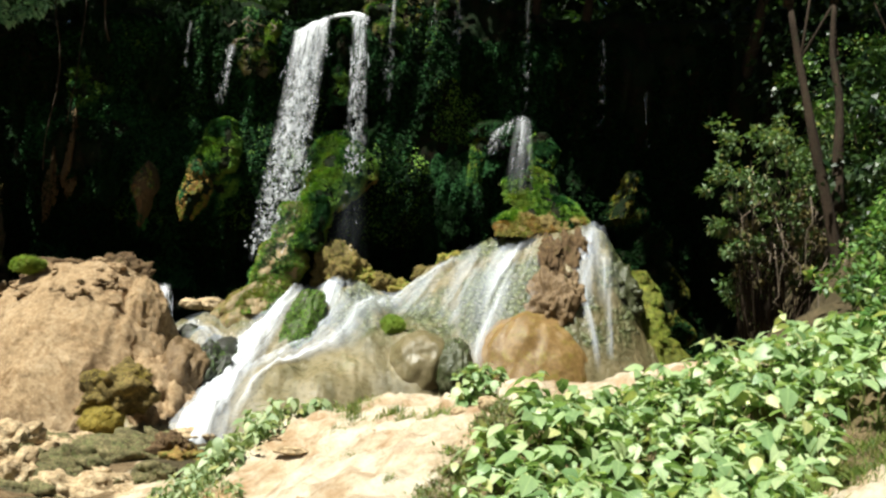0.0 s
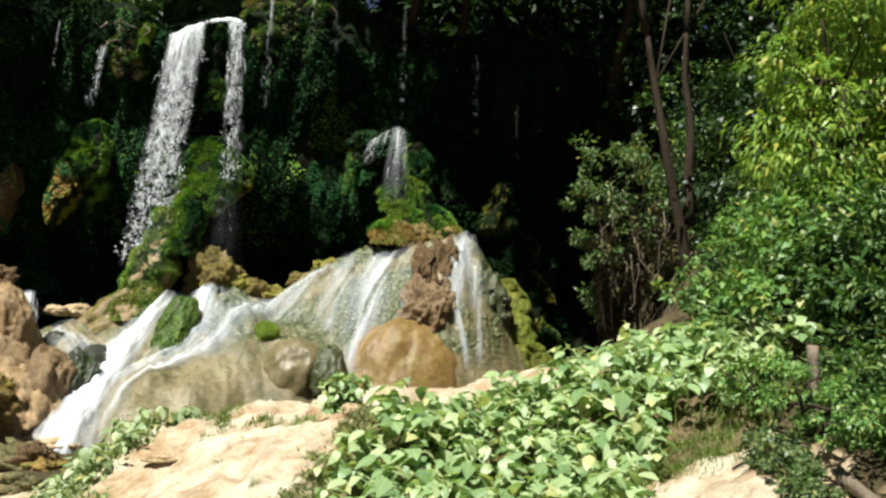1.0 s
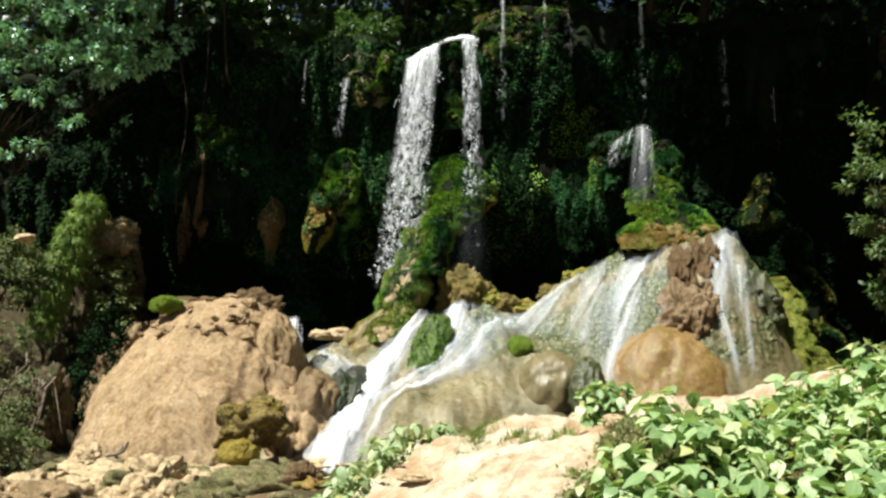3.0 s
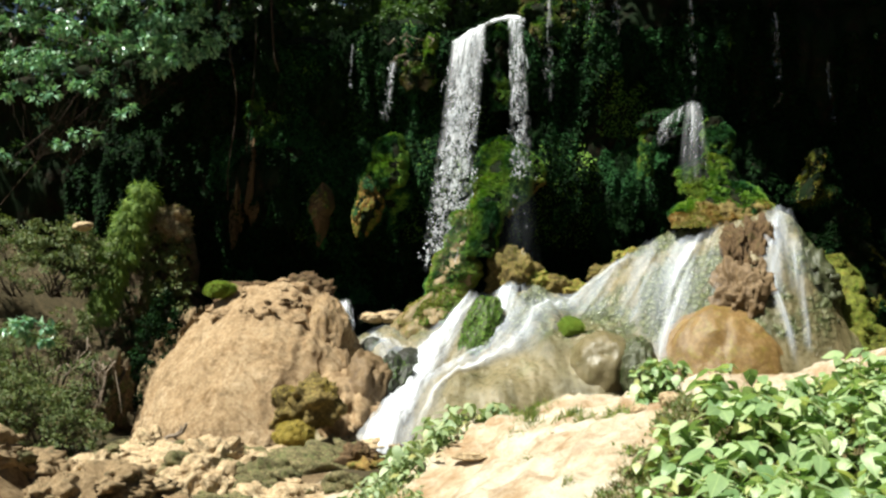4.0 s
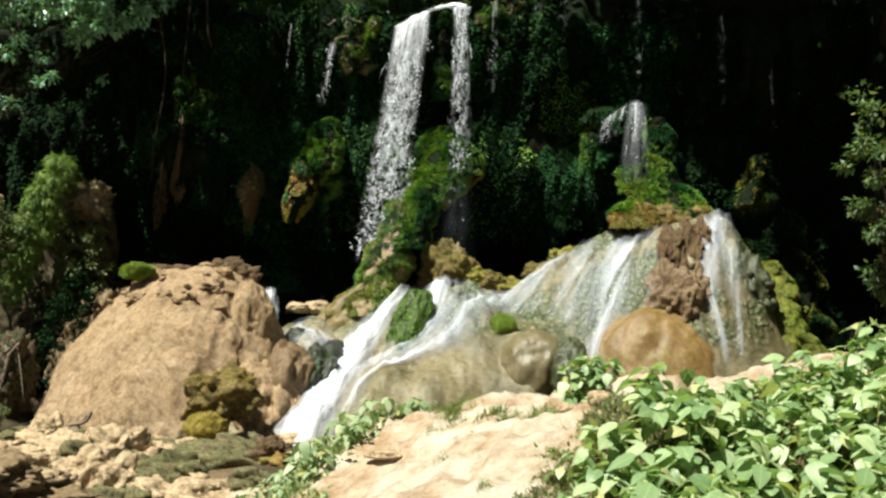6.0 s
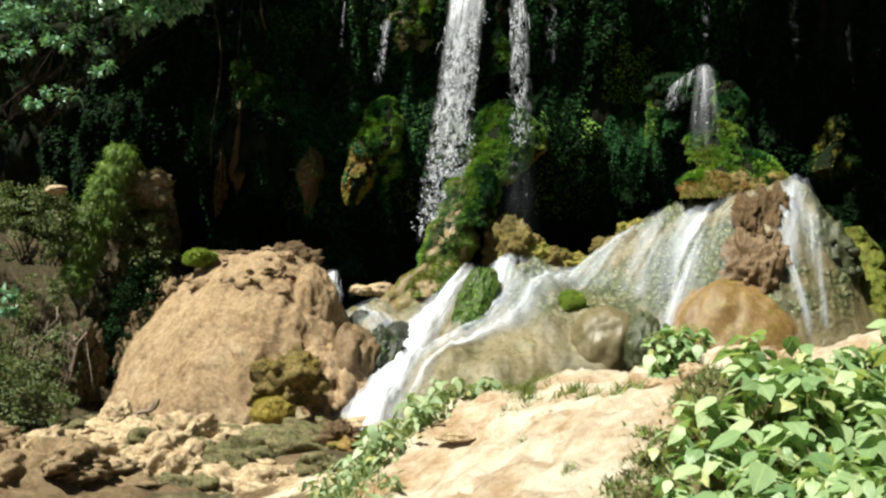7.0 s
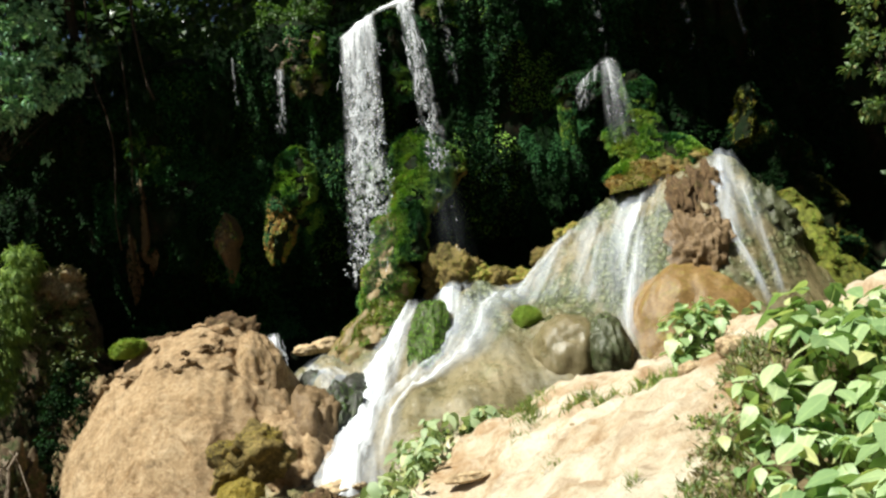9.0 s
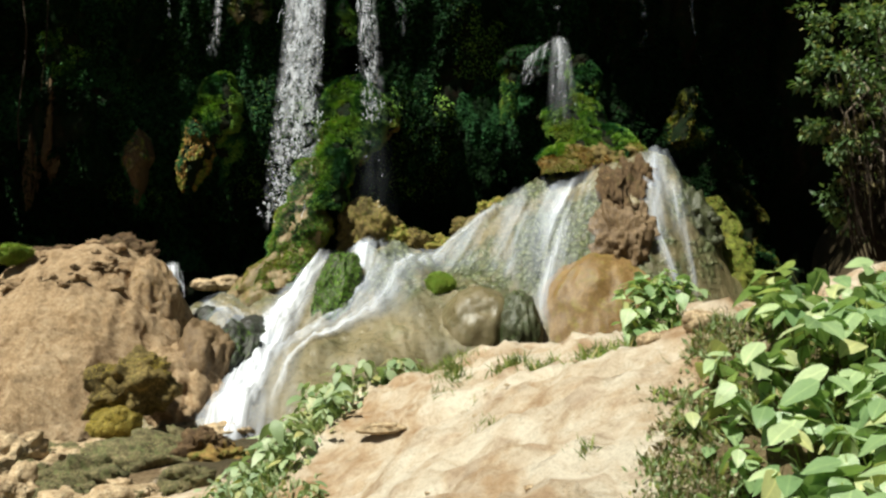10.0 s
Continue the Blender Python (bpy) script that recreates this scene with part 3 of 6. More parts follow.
def pool_material():
    m, nt, b = shader("pool_water", 0.06, 0.5)
    n = tex(nt, coords(nt), 3.0, 4, 0.6)
    nt.links.new(ramp(nt, n, [(0.3, (0.05, 0.05, 0.03)), (0.7, (0.10, 0.085, 0.05))]), b.inputs["Base Color"])
    relief(nt, b, tex(nt, coords(nt), 7.0, 3, 0.5), 0.25, 0.03)
    return m


POOLWATER = pool_material()

# ---- lie of the land ----


def step(a, b, x):
    t = np.clip((x - a) / (b - a), 0, 1)
    return t * t * (3 - 2 * t)


POOL = -1.2


def ground_z(x, y):
    """Height of the ground: a path bank that rises to the right, a stream bed to the left, slopes at both sides."""
    p = np.stack([x, y, 0 * x], -1)
    side = np.where(x < 1.6, x, 1.6 + 0.28 * (x - 1.6)) + 0.75 * np.clip(x - 3.3, 0, 2.2) + 1.5 * np.clip(x - 6.2, 0, 6)
    z = 0.36 * side + 0.03 * (y - 5) + 0.3 * np.exp(-(((x - 1.7) / 1.1) ** 2) - ((y - 9.2) / 1.8) ** 2)
    z = np.where(x > 0, z, z - 0.12 * x * x * step(0, -3, x))
    z += 0.10 * fbm(p * 0.9, 3, 3) + 0.045 * fbm(p * 2.6, 3, 11)
    z += 0.36 * np.exp(-(((y - 12.7 - 0.3 * x) / 1.3) ** 2)) * step(-2.2, -0.5, x) * step(1.6, 0.6, x)
    cap = np.interp(x, (-3, -1, 0, 0.7, 1.6, 3, 4.5, 6, 8, 14), (-0.4, 0.28, 0.46, 0.62, 0.84, 1.30, 1.42, 1.75, 3.0, 6))
    z += 0.16 * step(10.4, 11.8, y) * step(1.8, 2.8, x) * step(6, 4.5, x)
    over = np.clip(z - cap, 0, None) * step(9.0, 10.0, y)
    z -= over
    z += (0.13 * np.abs(fbm(p @ np.array([[0.6, 1.1, 0], [-0.5, 2.0, 0], [0, 0, 1.0]]) + 4, 4, 16, 0.55)) - 0.05) * step(14, 12, y) * step(-2.5, -1.0, x)
    z += (0.035 * fbm(p * 4.5, 4, 13, 0.6) + 0.14 * np.abs(fbm(p * 1.2 + 9, 3, 14))) * step(20, 12, y)
    z -= 0.55 * step(11.7, 13.0, y) * step(1.2, 2.2, x)
    z -= 0.38 * step(8.7, 7.3, y) * step(0.2, 1.3, x)
    far = step(13.0, 14.8, y - 0.55 * np.clip(x, -3, 3))
    z = z + (np.clip(2.0 * (x - 7.9 - 0.36 * np.clip(y - 14.5, 0, 12)), -0.9, 3.0 + 0.45 * np.clip(x - 9.5, 0, 40)) - z) * far
    bed = POOL - 0.10 + 0.16 * fbm(p * 1.1, 4, 5)
    left = step(-1.7, -3.6, x + 0.25 * np.clip(y - 12, -4, 4))
    z = z + (bed - z) * left
    brown = np.exp(-(((x + 8.2) / 3.0) ** 2) - ((y - 13.2) / 2.6) ** 2)
    z += 0.75 * brown * (0.8 + 0.4 * vnoise(p * 1.1, 8)) + brown * (0.22 * np.abs(fbm(p * 1.6 + 3, 4, 15, 0.5)) - 0.08)
    hill = np.clip(-10.0 - x + 0.15 * (y - 22), 0, None)
    z += 0.55 * hill * step(19, 27, y) + 0.10 * np.clip(-9 - x, 0, None)
    z += np.clip(x - 10, 0, 60) * 0.25
    back = step(30, 36, y)
    return z + (12.5 + 0.12 * (y - 36) - z) * back


RIDGE = ((-5.2, 1.0, 25.6), (-3.8, 1.75, 25.9), (-2.7, 1.95, 25.8), (-1.15, 2.5, 25.2), (0.1, 2.9, 25.5), (1.0, 2.8, 25.8), (1.7, 2.7, 26.0),
         (2.5, 3.3, 26.0), (4.4, 4.65, 25.8), (5.3, 4.75, 25.1), (6.1, 4.9, 24.6), (6.9, 4.95, 24.4), (7.4, 4.8, 24.4), (8.0, 4.15, 24.5), (8.6, 2.8, 24.6), (9.2, 1.2, 24.6), (10.2, 0.0, 24.4))
FOOT = ((-5.2, -1.3, 19.8), (-2.7, -1.2, 18.9), (-1.0, -1.0, 20.0), (1.0, -0.6, 21.0), (3.0, -0.4, 21.4), (6.0, -0.3, 21.5), (9.0, 0.2, 22.4), (10.2, 0.3, 22.5))


def bed_z(x, y, rough=1.0):
    """Height of the tufa steps over which the water runs."""
    r, f = np.array(RIDGE), np.array(FOOT)
    top, yr = np.interp(x, r[:, 0], r[:, 1]), np.interp(x, r[:, 0], r[:, 2])
    low, yf = np.interp(x, f[:, 0], f[:, 1]), np.interp(x, f[:, 0], f[:, 2])
    p = np.stack([x, y, 0 * x], -1)
    s = (yr - y) / (yr - yf) + 0.04 * fbm(p * 0.8, 2, 21)
    k = 1.05 + 0.75 * step(-1.8, 1.2, x)
    c = np.clip(s, 0, 1.25)
    z = top - (top - low) * c**k
    z = z - np.clip(-s, 0, 1) * 9.0 * (yr - yf) / 5
    calm = 1 - 0.75 * step(0.5, 0.8, c) * step(5.0, 3.5, x)
    z += rough * (0.16 * fbm(p * 1.1, 3, 31) + calm * 0.07 * fbm(p * np.array([3.4, 3.0, 1]), 4, 33, 0.6) + calm * 0.09 * (0.4 - np.abs(fbm(p * np.array([2.6, 0.7, 1]), 3, 37)))) * step(-0.15, 0.1, c + 0.05)
    z += rough * 0.08 * np.abs(vnoise(p * 3.4, 35)) * step(1.0, 2.5, x)
    z += 0.38 * np.exp(-(((c - 0.78) / 0.16) ** 2)) * step(-2.4, -1.2, x) * step(3.4, 2.2, x)
    ledge = np.sin(c * 15 + 1.5 * vnoise(p * 0.7, 41))
    return z + rough * 0.09 * ledge


# ---- ground meshes ----


def spaced(lo, hi, n, dense_lo, dense_hi, n_dense):
    """Positions that are close together in one stretch and wide apart elsewhere."""
    a = np.linspace(dense_lo, dense_hi, n_dense)
    k = np.linspace(0, 1, n + 1)[1:] ** 2.2
    return np.concatenate([(dense_lo + (lo - dense_lo) * k)[::-1], a, dense_hi + (hi - dense_hi) * k])


gx, gy = spaced(-400, 400, 40, -14, 9, 210), spaced(-400, 500, 40, 2, 24, 250)
xx, yy = [a.ravel() for a in np.meshgrid(gx, gy, indexing="ij")]
zz = ground_z(np.clip(xx, -60, 40), np.clip(yy, -20, 60))
ground = mesh_thing("ground", np.stack([xx, yy, zz], -1), grid_faces(len(gx), len(gy)), EARTH, None,
                    "pale sandy earth path and bank with stones and sparse grass", "ground", "", "structure")
wob = 0.5 * fbm(np.stack([xx, yy, 0 * xx], -1) * 0.7, 3, 4)
mid = xx + wob
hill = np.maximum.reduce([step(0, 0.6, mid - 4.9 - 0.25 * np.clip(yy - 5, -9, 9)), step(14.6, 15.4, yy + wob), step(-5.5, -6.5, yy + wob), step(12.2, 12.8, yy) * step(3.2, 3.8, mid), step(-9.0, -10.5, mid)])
bank = step(-2.8, -3.4, mid) * step(20.4, 19.6, yy + wob) * step(1, 3, yy + wob)
# brown soil under the plants beside the path and along its stream side
soil = step(-0.25, 0.25, xx - np.interp(yy, (4, 6, 7, 8, 9, 10), (1.05, 0.45, 0.58, 1.15, 1.95, 2.8))) * step(4.2, 5.0, yy + 0.2 * xx) * step(10.6, 10.0, yy)
soil *= 1 - step(-0.1, 0.25, xx - 3.05 - 0.5 * (yy - 5.1)) * step(7.0, 6.5, yy)
soil = np.maximum(soil, step(-1.2, -2.0, xx) * step(14, 13, yy))
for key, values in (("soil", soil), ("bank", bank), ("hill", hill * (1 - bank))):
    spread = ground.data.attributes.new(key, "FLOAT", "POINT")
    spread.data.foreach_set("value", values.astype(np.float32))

px = np.array([[-14, 12, POOL], [6, 12, POOL], [6, 27, POOL], [-14, 27, POOL]], float)
pool = mesh_thing("water", px, np.array([[0, 1, 2, 3]]), POOLWATER, None, "shallow brown stream water among the stones", "water", "", "structure")

bx, by = np.linspace(-5.2, 10.2, 350), np.linspace(18.4, 28.2, 240)
xx, yy = [a.ravel() for a in np.meshgrid(bx, by, indexing="ij")]
cascade_bed = mesh_thing("cascade_bed", np.stack([xx, yy, np.maximum(bed_z(xx, yy), -2.5)], -1), grid_faces(350, 240), WETBED, None,
                         "wet tan and green tufa slope under the cascades", "rock slope", "", "structure")

TOPLINE = ((-22, 9.5), (-9, 10.2), (-5.5, 10.7), (-4.1, 11.4), (-2.4, 11.2), (-1.9, 11.0), (-1.0, 11.4), (-0.2, 11.6), (0.4, 11.5), (0.7, 12.4), (3.1, 12.6), (6, 12.3), (9, 12.8), (20, 12.5))


def cliff_y(x, z):
    """How far back the cliff face stands."""
    p = np.stack([x, 0 * x, z], -1)
    y = 28.2 - 0.055 * np.clip(x - 7, 0, 30) ** 1.7 + 0.12 * np.clip(-8 - x, 0, 30)
    y -= 0.75 * np.exp(-(((z - 10.6) / 1.6) ** 2)) + 0.5 * np.exp(-(((z - 6.4) / 1.3) ** 2))
    y += 0.9 * np.exp(-(((z - 3.3) / 1.5) ** 2))
    return y + 0.45 * fbm(p * np.array([0.7, 1, 0.3]), 4, 61) + 0.16 * fbm(p * np.array([3.2, 1, 0.8]), 3, 67)


cx, cs = np.linspace(-24, 18, 320), np.linspace(0, 1.35, 170)
xx, ss = [a.ravel() for a in np.meshgrid(cx, cs, indexing="ij")]
top = np.interp(xx, *np.array(TOPLINE).T) + 0.25 * fbm(np.stack([xx * 0.9, 0 * xx, 0 * xx], -1), 3, 71)
zz = -2.0 + (top + 2.0) * np.minimum(ss, 1)
yy = cliff_y(xx, zz)
over = np.clip(ss - 1, 0, 1) / 0.35
yy += 9 * over**1.3
zz += 0.5 * np.sin(np.clip(over * 6, 0, 1.57)) * 0.6 + 0.9 * over
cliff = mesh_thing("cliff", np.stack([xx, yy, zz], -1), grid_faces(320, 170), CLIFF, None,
                   "wet cliff hung with moss and ferns, near-black for shade", "cliff", "", "structure")
rng = np.random.default_rng(5)


def cliff_cover(count, size, material, name, label, boxx, boxz, thresh, seed, shape=FROND, droop=0.7):
    x, z = rng.uniform(*boxx, count), rng.uniform(*boxz, count)
    n = fbm(np.stack([x * 0.55, 0 * x, z * 0.45], -1), 3, seed)
    x, z = x[n > thresh], z[n > thresh]
    z = np.minimum(z, np.interp(x, *np.array(TOPLINE).T))
    at = np.stack([x, cliff_y(x, z) - 0.03, z], -1)
    way = unit(np.array([0, -1, -droop]) + rng.normal(size=at.shape) * 0.5)
    v, f = strew(shape, at, way, unit(np.array([0, -0.6, 0.8]) + 0.3 * rng.normal(size=at.shape)), size * rng.uniform(0.5, 1.4, len(at)))
    return mesh_thing(name, v, f, material, None, label, "fern", "", "stuff", smooth=False)


cliff_cover(95000, 0.17, MOSSDARK, "cliff_ferns", "ferns and moss hanging on the cliff, coloured dark for shade", (-15, 12), (1.5, 12.2), -0.45, 81, LEAF2)
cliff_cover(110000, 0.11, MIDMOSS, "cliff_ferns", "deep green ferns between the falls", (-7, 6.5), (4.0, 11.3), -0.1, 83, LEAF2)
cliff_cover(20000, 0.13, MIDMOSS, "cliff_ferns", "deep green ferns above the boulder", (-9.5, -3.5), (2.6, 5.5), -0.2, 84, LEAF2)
# moss in a brighter green, which also stands for the cliff's lit zones
cliff_cover(34000, 0.09, MOSS, "cliff_moss", "green moss in patches on the cliff", (-6.5, 7), (4.5, 11.5), 0.22, 85, LEAF2)

cliff_cover(40000, 0.13, MIDMOSS, "cliff_ferns", "deep green ferns on the cliff above the boulder", (-9.8, -3.8), (5.0, 10.8), -0.1, 86, LEAF2)
cliff_cover(14000, 0.11, MOSS, "cliff_moss", "green moss in patches above the boulder", (-9.5, -4.2), (4.6, 10.6), 0.2, 87, LEAF2)

# ---- rocks of the falls ----


def rock(name, at, radii, material, seed, label, category="rock", group="", fur_of=None, fur_n=0, fur_size=0.12, fur_up=-2.0, fur_droop=0.8, **shape):
    v, f = blob(radii, seed, **shape)
    ob = mesh_thing(name, v, f, material, None, label, category, group, at=at)
    if fur_of:
        r = np.random.default_rng(seed)
        patch = lambda p, n: (n[:, 2] + 0.5 * fbm(p * 1.6 + seed, 3, seed) > fur_up)
        fv, ff = fur(r, v, f, fur_n, fur_size, droop=fur_droop, keep=patch)
        mesh_thing("moss", fv, ff, fur_of, ob, "short hanging moss", kind="stuff", smooth=False)
    return ob


def boulder():
    """The big boulder: swelling smooth flanks, a crumbled crust on top, and pits where it has flaked."""
    v, f = blob((3.15, 3.2, 3.45), 3, amp=0.07, freq=1.5, fine=0.008, sub=7, box=0.78, taper=0.17, lean=(0.10, 0.24))
    n = vertex_normals(v, f)
    crumb = step(1.9, 2.7, v[:, 2] + 0.35 * fbm(v * 0.9, 3, 18))
    lumps = 0.12 * np.abs(fbm(v * 2.2, 4, 19)) + 0.04 * fbm(v * 6.0, 3, 20) - 0.06
    angle = np.arctan2(v[:, 1], v[:, 0]) + 0.12 * vnoise(v * 0.9, 27)
    fold = 0.045 * np.abs(vnoise(np.stack([angle * 4.0, 0 * angle, v[:, 2] * 0.35], -1), 28)) + 0.018 * np.sin(angle * 46 + 2 * vnoise(v * 1.5, 29)) * step(0.2, 1.4, v[:, 0])
    plain = fold - 0.05 + 0.012 * fbm(v * 4.5 + 2, 3, 24) + 0.022 * fbm(v * np.array([2.6, 2.6, 1.8]), 5, 22, 0.65) - 0.03 * step(0.35, 0.6, fbm(v * 1.9 + 5, 3, 23))
    v = v + n * (0.6 * crumb * lumps + (1 - crumb) * plain)[:, None]
    return mesh_thing("tufa_boulder", v, f, TAN, None, "huge tan tufa boulder with a crumbled top beside the cascade", "boulder", at=(-6.6, 23.9, -0.5))


big = boulder()
rock("tufa_ramp", (-3.75, 22.0, -0.4), (0.85, 1.7, 1.15), TAN, 8, "tan tufa ramp below the big boulder", "rock", amp=0.22, sub=5, lean=(-0.3, 0.2))
rng = np.random.default_rng(11)
shell = np.array([v.co[:] for v in big.data.vertices])
brow = shell[(shell[:, 2] > 2.3) & (shell[:, 1] < 0.9)]
for k, i in enumerate(rng.integers(0, len(brow), 60)):
    s = rng.uniform(0.05, 0.15)
    at = brow[i] + np.array(big.location)
    rock("crust_lump", at, (s * 1.5, s, s * 0.7), (TAN, TAN, BROWN)[k % 3], 100 + k, "crumbly brown tufa lump on top of the big boulder", "rock",
         "tufa lumps on the boulder", amp=0.6, fine=0.25, sub=3, turn=rng.uniform(0, 180), box=0.7)
rock("boulder_drape", (-4.8, 23.5, 1.35), (0.7, 0.75, 1.15), TAN, 16, "ribbed tufa drape with brown growth on the boulder's end", "rock", amp=0.12, fine=0.05, ribs=0.02, rib_count=16,
     fur_of=MOSSORANGE, fur_n=1500, fur_size=0.06, fur_up=0.2, fur_droop=2.0)
for k, (x, z, w, h) in enumerate(((-8.3, 6.3, 0.22, 1.2), (-7.4, 6.7, 0.2, 0.9), (-8.8, 5.4, 0.2, 0.9))):
    rock("rock_curtain", (x, 28.1, z), (w, 0.3, h), BROWN, 110 + k, "brown drip-rock hanging on the shaded cliff", "rock", "drip rocks on the cliff", amp=0.55, fine=0.2, ribs=0.14, rib_count=7,
         fur_of=MOSSDARK, fur_n=900, fur_size=0.14, fur_up=0.1)
rock("brown_ledge", (-6.7, 25.9, 2.25), (1.7, 0.7, 0.95), BROWN, 113, "rough brown tufa ledge behind the big boulder", "rock", amp=0.3, fine=0.12, freq=1.9, sub=6,
     fur_of=MOSSDARK, fur_n=1500, fur_size=0.1, fur_up=0.6)
rock("moss_cushion", (-7.8, 23.6, 2.68), (0.36, 0.3, 0.2), MOSSROCK, 14, "yellow-green moss cushion on top of the boulder", "moss",
     fur_of=MOSSLIME, fur_n=5000, fur_size=0.08, fur_droop=0.2, amp=0.3, sub=4)
for k, (x, y, z, rx, rz) in enumerate(((-3.0, 24.1, 0.75, 0.5, 0.5), (-2.55, 23.3, 0.95, 0.32, 0.3), (-3.7, 24.6, 1.05, 0.5, 0.45), (-2.6, 22.9, 0.75, 0.4, 0.4))):
    rock("basin_rock", (x, y, z), (rx, rx * 0.9, rz), DARKROCK, 135 + k, "dark wet rock washed by the basin's cascade", "rock", "dark rocks below the basin", amp=0.22, fine=0.05, sub=4)
rock("tan_block", (-3.55, 21.9, 0.1), (0.6, 0.8, 1.0), SHOULDER, 18, "rounded tan tufa block beside the dark wet rock", "rock", amp=0.18, fine=0.06, freq=1.4, box=0.8, lean=(0.15, 0.1))
rock("dark_rock", (-2.85, 22.4, 0.1), (0.5, 0.75, 0.95), DARKROCK, 17, "dark wet rock with green growth beside the white chute", "rock",
     fur_of=MOSS, fur_n=1600, fur_size=0.06, fur_up=0.2, amp=0.25, fine=0.08, lean=(0.25, 0))
for k, (x, s) in enumerate(((-4.0, 0.32), (-3.5, 0.42), (-3.0, 0.30))):
    rock("basin_stone", (x, 26.0 + 0.15 * k, 2.05 + 0.05 * (k == 1)), (s, s * 0.6, s * 0.45), STONE, 130 + k, "pale flat stone at the basin under the fall", "stone", "stones in the basin", amp=0.25, sub=4)
rock("mossy_rock", (-4.36, 19.75, 0.0), (0.7, 0.6, 0.58), MOSSROCK, 22, "dark rock capped with yellow-brown moss", "rock",
     fur_of=YELLOWMOSS, fur_n=9000, fur_size=0.05, fur_up=0.45, fur_droop=0.4, amp=0.36, fine=0.1, freq=1.7, lean=(0.25, 0), box=0.75)
rock("yellow_stone", (-4.60, 19.3, -0.60), (0.42, 0.36, 0.30), YELLOWROCK, 25, "rounded yellow mossy stone under the dark rock", "stone",
     fur_of=YELLOWMOSS, fur_n=6000, fur_size=0.05, fur_up=-0.5, amp=0.15)
rock("ribbed_green_rock", (-0.75, 23.5, 1.6), (0.46, 0.62, 1.0), GREENROCK, 29, "ribbed green wet rock that parts the cascade", "rock",
     fur_of=MOSS, fur_n=8000, fur_size=0.07, fur_up=-0.6, amp=0.18, fine=0.10, lean=(0.18, 0.2))
rock("moss_ball", (1.56, 23.1, 1.82), (0.33, 0.30, 0.33), MOSSLIME, 31, "round green moss ball on the wet slope", "moss",
     fur_of=MOSSLIME, fur_n=6000, fur_size=0.06, fur_up=-1.6, fur_droop=0.3, amp=0.2, sub=4)
rock("rounded_tufa", (2.3, 22.5, 0.75), (0.85, 0.8, 1.05), HUMP, 33, "rounded wet tufa hump with a thin trickle", "rock", amp=0.10, fine=0.025)
rock("mossy_hump", (3.1, 22.2, 0.8), (0.55, 0.6, 0.88), GREENROCK, 36, "dark mossy hump at the foot of the cascade", "rock",
     fur_of=MOSS, fur_n=2500, fur_size=0.05, fur_up=0.45, amp=0.14, fine=0.06)
rock("tufa_dome", (5.32, 22.9, -0.25), (2.05, 1.35, 2.95), DOME, 39, "smooth wet orange tufa dome", "rock", amp=0.06, freq=1.3, fine=0.012, sub=6, ribs=0.01, rib_count=24, box=0.9, lean=(0.06, 0.1))
rock("tufa_shoulder", (5.95, 23.2, 2.35), (0.82, 0.72, 1.3), SHOULDER, 41, "pinkish brown tufa shoulder above the dome", "rock", amp=0.2, fine=0.09, freq=1.8, sub=6, ribs=0.05, rib_count=15, taper=-0.1)
nodular = rock("nodular_rock", (7.75, 23.6, 2.2), (0.7, 0.6, 1.9), GREENROCK, 43, "nodular green wet rock beside the cascade", "rock", amp=0.14, fine=0.06, freq=1.6, sub=5)
rng = np.random.default_rng(43)
NODULES = [array_mesh("nodule", *blob((1, 0.7, 0.8), 440 + k, amp=0.3, fine=0.12, sub=2)) for k in range(4)]
for me in NODULES:
    me.materials.append(GREENROCK)


def nodules(ob, count, lo, hi, size):
    """Rounded knobs of tufa over the front of a rock."""
    pts = np.array([v.co[:] for v in ob.data.vertices])
    pts = pts[(pts[:, 1] < 0.1) & (pts[:, 2] > lo) & (pts[:, 2] < hi)]
    for i in rng.integers(0, len(pts), count):
        knob = part("nodule", NODULES[rng.integers(4)], ob)
        k = size * rng.uniform(0.5, 1.3)
        knob.matrix_basis = Matrix.Translation(pts[i]) @ Euler((rng.normal() * 0.4, rng.normal() * 0.5, rng.normal() * 0.6)).to_matrix().to_4x4() @ Matrix.Diagonal((k, k, k, 1))


nodules(nodular, 70, -1.8, 1.4, 0.13)
rng = np.random.default_rng(9)
for k, (x, y, z, w, h) in enumerate(((5.75, 23.62, 4.0, 0.32, 0.7), (6.2, 23.55, 3.9, 0.34, 0.95), (6.55, 23.8, 4.35, 0.3, 0.55))):
    rock("brown_column", (x, y, z), (w, 0.45, h), BROWN, 160 + k, "brown cracked tufa column above the dome", "rock", "brown columns", amp=0.25, fine=0.16, freq=2.4, box=0.65, taper=-0.15, sub=5, lean=(0.1, 0.5),
         fur_of=MOSSORANGE, fur_n=400, fur_size=0.06, fur_up=0.7)
for k, (x, y, z, s) in enumerate(((0.05, 26.3, 3.35, 0.72), (0.75, 26.3, 3.2, 0.5), (1.35, 26.2, 3.05, 0.45), (1.9, 26.2, 2.95, 0.4), (2.7, 26.3, 3.35, 0.45), (3.4, 26.2, 3.9, 0.42))):
    rock("tufa_wedge", (x, y, z), (s, s * 0.7, s * (1.15 if k == 0 else 0.8)), (MOSSROCK, YELLOWROCK)[k % 2], 150 + k, "mossy orange tufa lump on the crest of the slope", "rock", "lumps on the crest",
         fur_of=(MOSSGOLD, MOSSLIME)[k % 2], fur_n=int(3500 * s), fur_size=0.07, fur_up=0.0, amp=0.3, fine=0.12, freq=1.6, sub=5)

# mossy columns and cushions that stand out from the cliff


